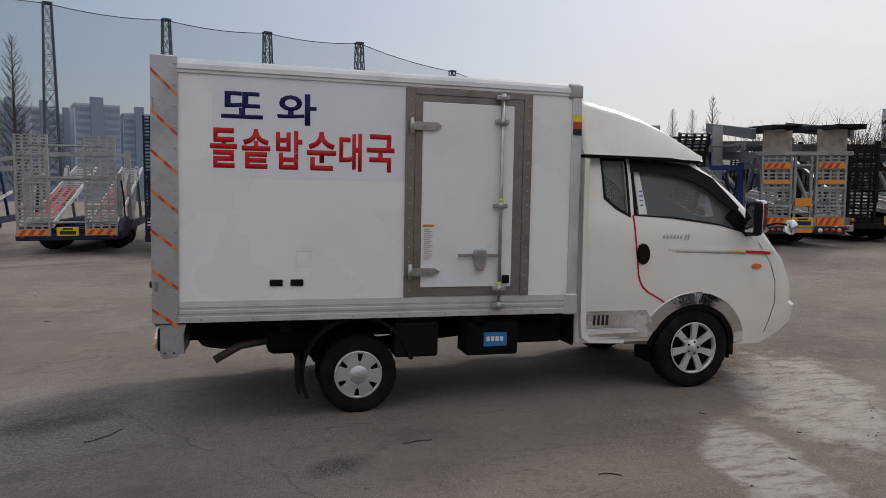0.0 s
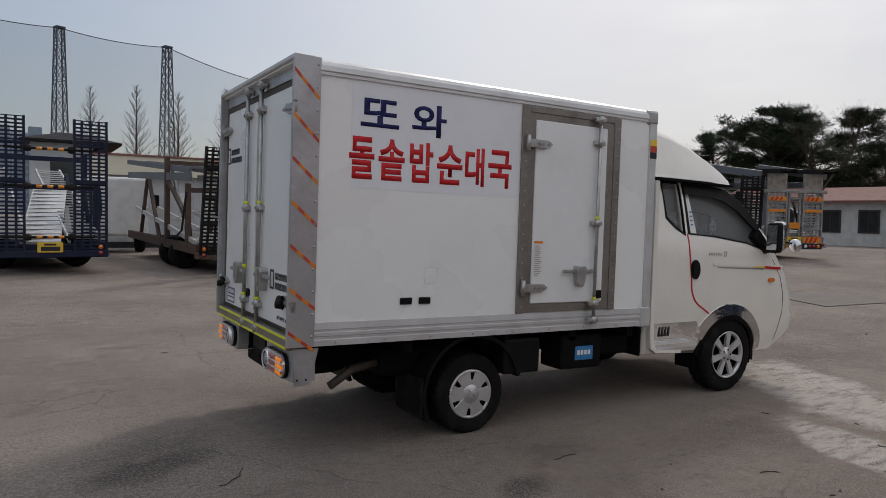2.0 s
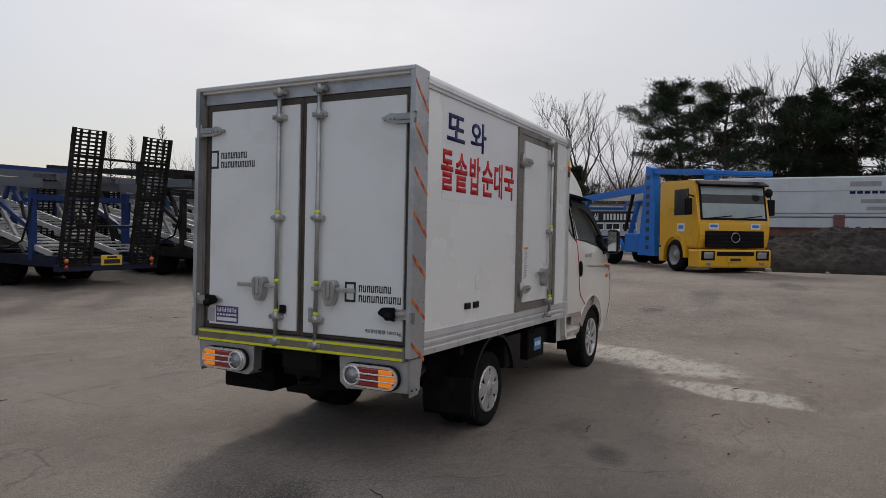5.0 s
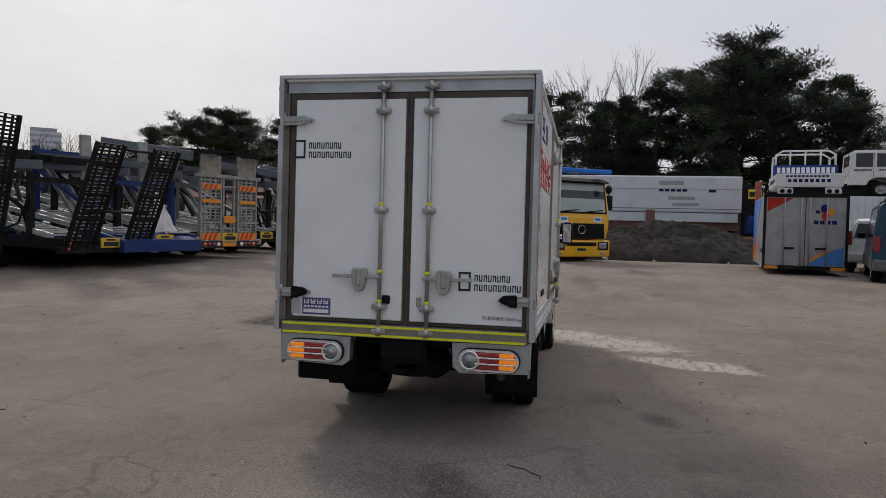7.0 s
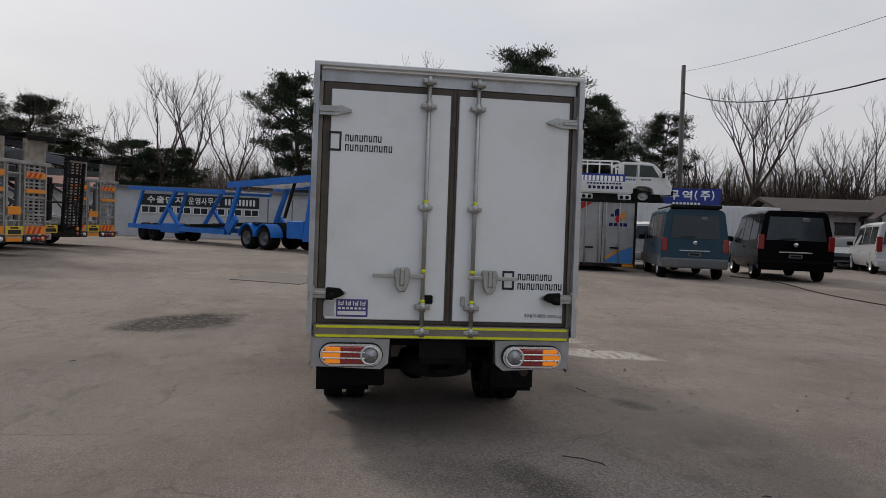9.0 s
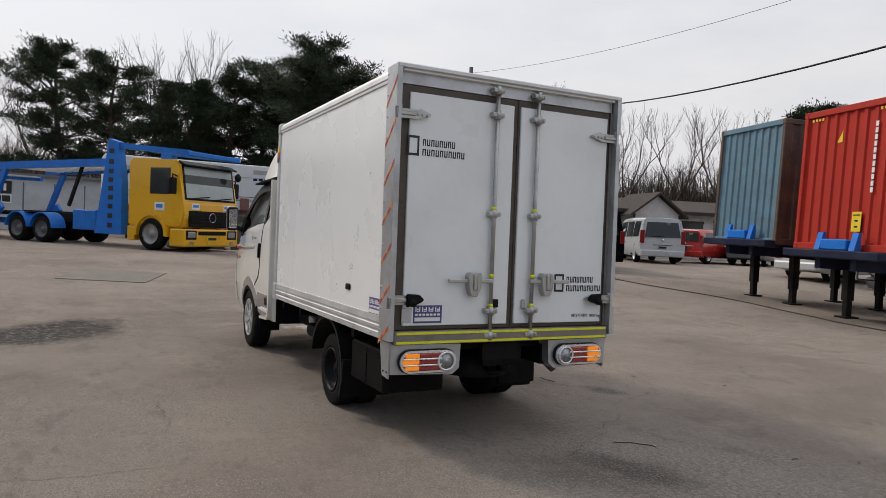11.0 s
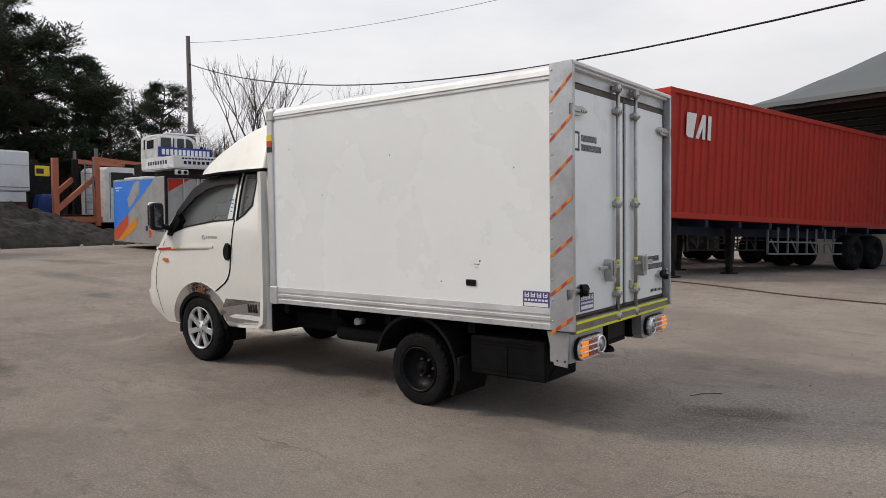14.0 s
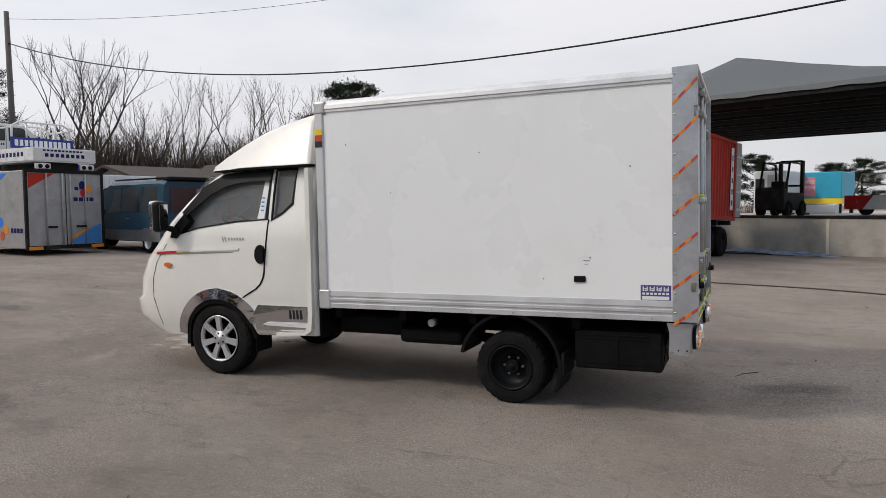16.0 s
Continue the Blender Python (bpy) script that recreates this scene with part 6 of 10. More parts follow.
                        prism(b, [(u, z + 0.01), (u + 0.08, z + 0.01), (u + 0.16, z + h - 0.01), (u + 0.08, z + h - 0.01)], -0.079, -0.0745, "y")
                    part("hatching", b, M["stripe"], pl_)
            b = bx(B(), -ramp_w / 2 + 0.02, ramp_w / 2 - 0.02, -0.03, 0.03, ramp_h + 0.02, ramp_h + 0.62)
            part("ramp_flap", b, M["rustpanel"], ra, "rust-streaked steel flap")
    for z in (0.35, 1.5, 2.35) if lean < 3 else (0.9, 2.4):
        if z > ramp_h or not ramps:
            continue
        zz = 0.52 + z * math.cos(radians(lean))
        yy = -0.12 - z * math.sin(radians(lean))
        part("ramp_tie_bar", tube(B(), (-gap - 0.06, yy, zz), (gap + 0.06, yy, zz), 0.028, 8), M["silver" if orange or ramp_m == "silver" or (paint == "rust" and z < 1) else "darksteel"], t)
        if ramp_m == "navysteel":
            for x_ in (-0.27, -0.05, 0.17):
                part("reflector_sleeve", tube(B(), (x_, yy, zz), (x_ + 0.12, yy, zz), 0.034, 8), M["orange"], t)
            for s in (-1, 1):
                part("tie_clamp", lathe(B(), [(0.0, -0.08), (0.07, -0.07), (0.085, 0.0), (0.07, 0.07), (0.0, 0.08)], (s * (gap - ramp_w / 2 - 0.04), yy - 0.02, zz), "x", 12), M["darksteel"], t)
    if orange:
        part("marker_board", bx(B(), -0.20, 0.20, -0.19, -0.165, 1.02, 1.22, 0.008), M["orange"], t, "orange marker board between the ramps")
        part("board_arm", bx(B(), -gap, gap, -0.165, -0.13, 1.08, 1.14), M["greysteel"], t)
        part("head_bar", bx(B(), -gap - ramp_w / 2 - 0.14, gap + ramp_w / 2 + 0.14, -0.19, -0.06, 0.50 + ramp_h, 0.60 + ramp_h, 0.015), M["silver"], t, "worn steel bar across the ramps")
        part("low_plate", bx(B(), -0.24, 0.24, -0.195, -0.165, 0.37, 0.47, 0.006), M["orange"], t)
        for s in (-1, 1):
            part("inner_post", bx(B(), min(s * 0.16, s * 0.22), max(s * 0.16, s * 0.22), -0.14, -0.08, 0.56, 0.52 + ramp_h), M["silver"], t)
            pan = part("lamp_panel", bx(B(), min(s * (gap - ramp_w / 2), s * (gap + ramp_w / 2)), max(s * (gap - ramp_w / 2), s * (gap + ramp_w / 2)), -0.205, -0.165, 0.34, 0.53, 0.01), M["ink"], t, "dark panel of round lamps")
            for k, mm in enumerate(("amber", "tail", "tail", "whitev")):
                part("round_lamp", lathe(B(), [(0.0, -0.03), (0.052, -0.022), (0.058, 0.01)], (s * (gap + 0.22 - 0.15 * k), -0.205, 0.435), "y", 14), M[mm], pan)
            for k in range(12):
                yy = 0.9 + 0.68 * k
                zz = 2.55 + 0.2 * (yy - 0.6) / (L - 0.6)
                part("rail_hole", tube(B(), (s * 1.184, yy, zz), (s * 1.189, yy, zz), 0.055, 10), M["ink"], t)
    # tail beam, plate, lamps, wheels
    b = bx(B(), -1.22, 1.22, -0.16, 0.06, 0.40, 0.56, 0.02)
    tail = part("tail_beam", b, M["silver" if orange else paint], t)
    b = bx(B(), -0.26, 0.26, -0.19, -0.165, 0.52, 0.75, 0.008)
    plt = part("number_plate", b, M["plate"], t, "yellow number plate")
    b = bars(B(), [(-0.19, 0.555, 0.20, 0.655), (-0.12, 0.68, 0.12, 0.725)], lambda u, v, w: (u, -0.19 - w, v), 0.003)
    part("plate_bars", b, M["ink"], plt)
    for s in (-1, 1):
        for k, mm in enumerate(("tail", "amber", "whitev") if orange else ("tail", "amber")):
            b = lathe(B(), [(0.0, -0.03), (0.05, -0.02), (0.055, 0.02)], (s * (1.05 - (0.13 * k if orange else 0)), -0.17, 0.50 + (0 if orange else 0.14 * k)), "y", 14)
            part("lamp", b, M[mm], tail)
        for yy in (2.6, 3.8):
            road_wheel(t, (s * 0.86, yy, 0.40), 0.40, 0.42, s, "darksteel", 24)
        b = bx(B(), min(s * 0.62, s * 1.15), max(s * 0.62, s * 1.15), 2.05, 4.35, 0.80, 0.84)
        part("mudguard", b, M["darksteel"], t)
    return t


t1 = carrier(-4.6, 20.4, 3, "navysteel", "silver", 0, 2.62, ramp_w=0.78, gap=0.80, deckstripe=True, posts=True, upper=False, post_m="silver", slope=13, label="car-carrier trailer with pale punched ramps and red-striped tracks")
for o in [q for q in t1.children if q.name.startswith("ramp") and "tie" not in q.name]:
    fb_ = part("reflector_board", bx(B(), -0.37, 0.37, -0.085, -0.06, 0.02, 0.17), M["orange"], o, "orange reflector board")
    for k in range(3):
        u = -0.34 + 0.22 * k
        part("hatching", prism(B(), [(u, 0.03), (u + 0.1, 0.03), (u + 0.2, 0.16), (u + 0.1, 0.16)], -0.089, -0.0845, "y"), M["stripe"], fb_)
part("tail_fender", prism(B(), [(-0.1, 0.42), (1.7, 0.42), (1.7, 0.98), (0.8, 0.95), (-0.1, 0.62)], 0.98, 1.28, "x"), M["navysteel"], t1, "dark blue sloping tail fender")
t2 = carrier(-1.34, 19.2, 4, "navysteel", "navysteel", 0, 3.05, upper=False, slope=14, label="navy car-carrier truck with tall upright punched ramps", ups=(1.2, 3.0))
part("deck_ramp", beam(B(), (-0.15, 0.4, 0.72), (0.55, 5.2, 2.15), 0.85, 0.06), M["deck"], t2, "worn aluminium loading deck")
for k in range(14):
    u = (k + 0.5) / 14
    part("deck_rib", beam(B(), (-0.15 + 0.7 * u - 0.4, 0.4 + 4.8 * u, 0.76 + 1.43 * u), (-0.15 + 0.7 * u + 0.4, 0.4 + 4.8 * u, 0.76 + 1.43 * u), 0.05, 0.02), M["silver"], t2)
carrier(2.8, 17.84, 2, "rust", "darksteel", 13, 2.52, ramp_w=0.67, gap=0.81, upper=True, slope=6, label="rusty car-carrier with dark leaning punched ramps", post_m="rust")
carrier(6.69, 16.94, -4, "navysteel", "darksteel", 11, 3.0, upper=True, slope=12, label="dark blue car-carrier with black leaning ramps", post_m="royal")
carrier(9.45, 15.35, -14, "darksteel", "darksteel", 24, 2.5, gap=0.76, upper=True, slope=9, label="black car-carrier with steeply leaning ramps", post_m="darksteel")
t6 = carrier(10.9, 14.9, -18, "royal", "darksteel", 60, 1.2, upper=True, slope=9, posts=True, label="royal blue car-carrier with a torn white sheet on its tail", post_m="royal", ramps=False)
part("tail_fender", prism(B(), [(-0.35, 0.34), (1.9, 0.34), (1.9, 0.80), (0.9, 0.86), (-0.35, 0.62)], -1.27, 1.0, "x"), M["royal"], t6, "deep blue sloping tail fender")
b = B()
sheet = [[b.verts.new((0.05 + 0.75 * i / 8 * (1 - 0.85 * j / 10), 0.3 + 0.08 * noise.noise((i * 0.7, j * 0.7, 9.0)), 0.80 + 1.05 * j / 10 + 0.08 * noise.noise((i * 1.1, j * 0.5, 3.0)))) for j in range(11)] for i in range(9)]
for i in range(8):
    for j in range(10):
        b.faces.new((sheet[i][j], sheet[i + 1][j], sheet[i + 1][j + 1], sheet[i][j + 1])).smooth = True
part("torn_sheet", b, M["whitev"], t6, "torn white plastic sheet")
for xx in (-0.9, 0.75):
    part("white_post", beam(B(), (xx, 1.6, 0.8), (xx, 1.7, 3.2), 0.26, 0.10, (0, 1, 0)), M["silver"], t6)
carrier(13.15, 14.35, -20, "greysteel", "silver", 0, 1.75, gap=0.64, orange=True, slope=5, label="grey car-carrier with orange-banded folded ramps and rusty flaps", ups=(0.8, 3.6))
carrier(16.6, 14.9, -22, "darksteel", "darksteel", 3, 2.1, slope=5, label="dark car-carrier with folded ramps")
carrier(20.3, 15.0, -24, "greysteel", "silver", 0, 1.7, gap=0.64, orange=True, slope=5, label="grey car-carrier with orange-banded ramps beside a dark one", ups=(0.8, 3.6))
for x, y, turn, pm in ((10.5, 24.0, -10, "darksteel"), (14.0, 25.5, -14, "greysteel"), (18.5, 25.0, -18, "darksteel"), (23.5, 24.5, -24, "navysteel"), (-9.5, 23.5, 6, "navysteel")):
    carrier(x, y, turn, pm, "darksteel", 8, 2.3, slope=7, label="dark car-carrier in the second row", post_m="royal" if x < 12 else pm)
# the white truck cab in front of the navy carrier
cabw = thing("truck_cab", at_ground(0.9, 29.0, 90), "white lorry cab with black mirrors behind a carrier", "truck")
part("cab_shell", bx(B(), -1.0, 1.0, -1.15, 1.15, 0.6, 2.7, 0.12, 3), M["carwhite"], cabw)
for s in (-1, 1):
    part("mirror", bx(B(), -1.05, -0.95, min(s * 1.3, s * 1.5), max(s * 1.3, s * 1.5), 1.6, 2.1, 0.03), M["plastic"], cabw)
    road_wheel(cabw, (-0.2, s * 0.95, 0.48), 0.48, 0.3, s, "alloy")

# ---- the blue and yellow carrier lorry ----
HD = 180 + 40.0
lorry = thing("carrier_lorry", at_ground(18.5, 4.6, HD), "yellow lorry cab with a bright blue car-carrier frame", "truck")
# local +x is forward; the cab's front is at x = 0
b = B()
prof_c = [(-2.25, 0.95), (-0.10, 0.95), (0.0, 1.30), (-0.02, 1.72), (-0.22, 2.88), (-0.40, 3.0), (-2.2, 3.05), (-2.25, 2.9)]
prism(b, prof_c, -1.2, 1.2, "y")
bmesh.ops.bevel(b, geom=b.edges[:], offset=0.05, segments=2, affect="EDGES")
cabY = part("cab", b, M["yel"], lorry, "yellow forward-control cab")
b = B()
bx(b, -0.52, 0.06, -1.22, 1.22, 0.38, 0.93, 0.05, 2)
bx(b, -2.25, -1.95, -1.2, 1.2, 0.5, 0.94, 0.03, 2)
bmp = part("bumper", b, M["yel"], lorry, "yellow bumper")
def nose(z):
    return 0.0 if z < 1.3 else (-0.02 if z < 1.72 else -0.02 - 0.2 * (z - 1.72) / 1.16)
def front_plate(name, y0, y1, z0, z1, d, m, par, label=""):
    b = B()
    vs = [b.verts.new((nose(z) + w, y, z)) for w in (0.0, d) for y, z in ((y0, z0), (y1, z0), (y1, z1), (y0, z1))]
    for f in ((0, 1, 2, 3), (7, 6, 5, 4), (0, 4, 5, 1), (1, 5, 6, 2), (2, 6, 7, 3), (3, 7, 4, 0)):
        b.faces.new([vs[i] for i in f])
    return part(name, b, M[m], par, label)
front_plate("windscreen_frame", -1.12, 1.12, 1.80, 2.86, 0.012, "plastic", cabY)
# the pale colour paints a bright reflection on the glass, crossed by a dark band
front_plate("windscreen", -1.05, 1.05, 1.86, 2.80, 0.018, "paleglass", cabY, "windscreen with a pale reflection painted in")
front_plate("windscreen_band", -1.05, 1.05, 2.30, 2.56, 0.022, "carglass", cabY)
front_plate("grille", -0.98, 0.98, 0.98, 1.48, 0.03, "plastic", cabY, "black slatted grille")
for k in range(4):
    front_plate("grille_bar", -0.94, 0.94, 1.03 + 0.11 * k, 1.07 + 0.11 * k, 0.05, "darksteel", cabY)
part("sun_visor", prism(B(), [(-0.30, 2.98), (-0.02, 2.86), (-0.02, 2.82), (-0.32, 2.90)], -1.15, 1.15, "y"), M["plastic"], cabY, "dark sun visor over the windscreen")
for y0, y1 in ((-0.95, -0.1), (0.05, 0.9)):
    part("wiper", beam(B(), (0.03, y0, 1.84), (0.0, y1, 1.93), 0.02, 0.03), M["plastic"], cabY)
part("front_mirror", lathe(B(), [(0.0, -0.10), (0.10, -0.06), (0.14, 0.0), (0.10, 0.05), (0.0, 0.06)], (0.16, 1.0, 2.62), "x", 16), M["plastic"], cabY, "round front mirror")
part("step_grille", bx(B(), 0.058, 0.072, -0.62, 0.62, 0.74, 0.86, 0.006), M["plastic"], bmp)
b = lathe(B(), [(0.14, 0.045), (0.155, 0.055), (0.14, 0.065), (0.125, 0.055)], (0, 0, 1.28), "x", 24, True)
part("round_emblem", b, M["chrome"], cabY, "chrome ring emblem")
for s in (-1, 1):
    part("lamp_housing", bx(B(), 0.02, 0.068, min(s * 0.68, s * 1.14), max(s * 0.68, s * 1.14), 0.60, 0.89, 0.02, 2), M["plastic"], bmp)
    part("headlamp", bx(B(), 0.04, 0.080, min(s * 0.73, s * 1.06), max(s * 0.73, s * 1.06), 0.65, 0.85, 0.03, 2), M["lens_c"], bmp)
    part("fog_lamp", bx(B(), 0.05, 0.066, min(s * 0.80, s * 0.98), max(s * 0.80, s * 0.98), 0.45, 0.54, 0.01), M["lens_c"], bmp)
    front_plate("door_card", s * 0.70 - 0.16, s * 0.70 + 0.16, 1.52, 1.70, 0.025, "whitev", cabY)
    front_plate("card_mark", s * 0.70 - 0.12, s * 0.70 + 0.12, 1.58, 1.66, 0.029, "cloud_blue", cabY)
    b = bx(B(), -1.35, -0.55, min(s * 1.195, s * 1.212), max(s * 1.195, s * 1.212), 1.95, 2.75, 0.01)
    part("side_window", b, M["carglass"], cabY)
    part("side_card", bx(B(), -1.15, -0.75, min(s * 1.2, s * 1.206), max(s * 1.2, s * 1.206), 1.45, 1.7), M["whitev"], cabY)
    part("side_card_mark", bx(B(), -1.08, -0.82, min(s * 1.2, s * 1.209), max(s * 1.2, s * 1.209), 1.53, 1.64), M["cloud_blue"], cabY)
    part("mirror", bx(B(), -0.35, -0.2, min(s * 1.28, s * 1.52), max(s * 1.28, s * 1.52), 1.95, 2.45, 0.04, 2), M["plastic"], cabY)
    part("mirror_arm", pipe(B(), [(-0.3, s * 1.2, 2.5), (-0.28, s * 1.4, 2.55), (-0.28, s * 1.4, 2.4)], 0.025, 8), M["plastic"], cabY)
    b = strip(B(), arc(-1.25, 0.72, 0.68, -5, 185, 18), arc(-1.25, 0.72, 0.56, -5, 185, 18), min(s * 1.0, s * 1.275), max(s * 1.0, s * 1.275), "y")
    part("wheel_arch", b, M["yel"], cabY)
    road_wheel(lorry, (-1.25, s * 1.09, 0.5), 0.5, 0.3, s, "silver")
    for x in (-6.1, -7.3):
        road_wheel(lorry, (x, s * 0.95, 0.45), 0.45, 0.5, s, "greysteel")
        part("mudguard", strip(B(), arc(x, 0.45, 0.56, 5, 175, 14), arc(x, 0.45, 0.52, 5, 175, 14), min(s * 0.7, s * 1.24), max(s * 0.7, s * 1.24), "y"), M["bluesteel"], lorry)
    # tall column with its row of dark holes
    b = B()
    prism(b, [(-3.6, 0.42), (-2.45, 0.42), (-2.5, 2.1), (-2.72, 3.32), (-3.1, 3.42), (-3.3, 2.1)], min(s * 0.98, s * 1.24), max(s * 0.98, s * 1.24), "y")
    col = part("column", b, M["bluesteel"], lorry, "bright blue lifting column")
    for z in (0.62, 0.92, 1.22, 1.5, 1.78, 2.05, 2.32, 2.62, 2.95):
        b = bx(B(), -3.05, -2.85, min(s * 1.235, s * 1.247), max(s * 1.235, s * 1.247), z, z + 0.15, 0.01)
        part("column_hole", b, M["ink"], col)
    part("side_box", bx(B(), -4.65, -3.6, min(s * 0.9, s * 1.2), max(s * 0.9, s * 1.2), 0.5, 1.15, 0.03), M["bluesteel"], lorry)
    b = B()
    beam(b, (-2.9, s * 1.1, 3.22), (0.05, s * 1.1, 2.98), 0.16, 0.17)
    part("overhead_beam", b, M["bluesteel"], lorry)
    b = B()
    beam(b, (-3.2, s * 1.1, 2.68), (-8.9, s * 1.1, 2.52), 0.14, 0.24)
    part("upper_deck_beam", b, M["bluesteel"], lorry)
    b = B()
    beam(b, (-8.0, s * 1.12, 2.45), (-8.9, s * 1.12, 0.75), 0.12, 0.2)
    beam(b, (-8.2, s * 1.12, 1.2), (-8.8, s * 1.12, 0.6), 0.12, 0.3)
    part("diagonal_arm", b, M["bluesteel"], lorry)
    b = B()
    beam(b, (-4.6, s * 0.9, 2.6), (-5.2, s * 0.9, 1.25), 0.08, 0.10)
    part("hydraulic_strut", b, M["darksteel"], lorry)
    # trailer
    b = B()
    beam(b, (-9.0, s * 1.1, 0.60), (-18.1, s * 1.1, 0.66), 0.14, 0.22)
    beam(b, (-9.2, s * 1.12, 2.24), (-18.1, s * 1.12, 2.52), 0.12, 0.18)
    part("trailer_beam", b, M["bluesteel"], lorry)
    b = B()
    b.free()
    for p, q, w_ in (((-13.2, s * 1.12, 2.38), (-14.8, s * 1.12, 0.8), 0.12), ((-13.9, s * 1.12, 1.5), (-12.9, s * 1.12, 0.7), 0.12), ((-16.6, s * 1.1, 2.45), (-17.6, s * 1.1, 0.7), 0.09)):
        part("trailer_arm", beam(B(), p, q, w_, 0.17), M["bluesteel"], lorry)
    for x in (-15.5, -16.6):
        road_wheel(lorry, (x, s * 0.92, 0.42), 0.42, 0.45, s, "darksteel")
    part("trailer_skirt", bx(B(), -14.6, -12.8, min(s * 0.9, s * 1.18), max(s * 0.9, s * 1.18), 0.42, 0.85, 0.03), M["bluesteel"], lorry)
b = B()
for k in range(12):
    beam(b, (-3.6 - 0.4 * k, -1.05, 2.70 - 0.018 * k), (-3.6 - 0.4 * k, 1.05, 2.70 - 0.018 * k), 0.2, 0.05)
for k in range(19):
    beam(b, (-9.3 - 0.45 * k, -1.05, 2.29 + 0.014 * k), (-9.3 - 0.45 * k, 1.05, 2.29 + 0.014 * k), 0.22, 0.05)
part("upper_deck", b, M["deck"], lorry)
b = B()
bx(b, -7.6, -3.4, -0.45, 0.45, 0.7, 1.0)
for k in range(22):
    beam(b, (-7.0 - 0.5 * k, -1.05, 1.02 - 0.02 * k), (-7.0 - 0.5 * k, 1.05, 1.02 - 0.02 * k), 0.3, 0.06)
part("lower_deck", b, M["darksteel"], lorry)
b = bars(B(), [(-0.26, 0.55, 0.26, 0.72)], lambda u, v, w: (0.062 + w, u, v), 0.01)
np_ = part("number_plate", b, M["plate"], bmp)
part("plate_bars", bars(B(), [(-0.18, 0.585, 0.18, 0.665)], lambda u, v, w: (0.072 + w, u, v), 0.003), M["ink"], np_)

for o in lorry.children:
    if o.name.split(".")[0] in ("cab", "bumper"):
        o.location.z -= 0.22
b = bx(B(), -0.12, 0.10, -1.18, 1.18, 2.90, 3.04, 0.02)
part("front_cross_beam", b, M["bluesteel"], lorry)
for y in (-0.5, 0.35):
    part("winch_block", bx(B(), -2.1, -1.8, y, y + 0.2, 3.05, 3.25, 0.03), M["bluesteel"], lorry)

# ---- vans and cars ----
def lerp(a, b_, k):
    return a + (b_ - a) * k


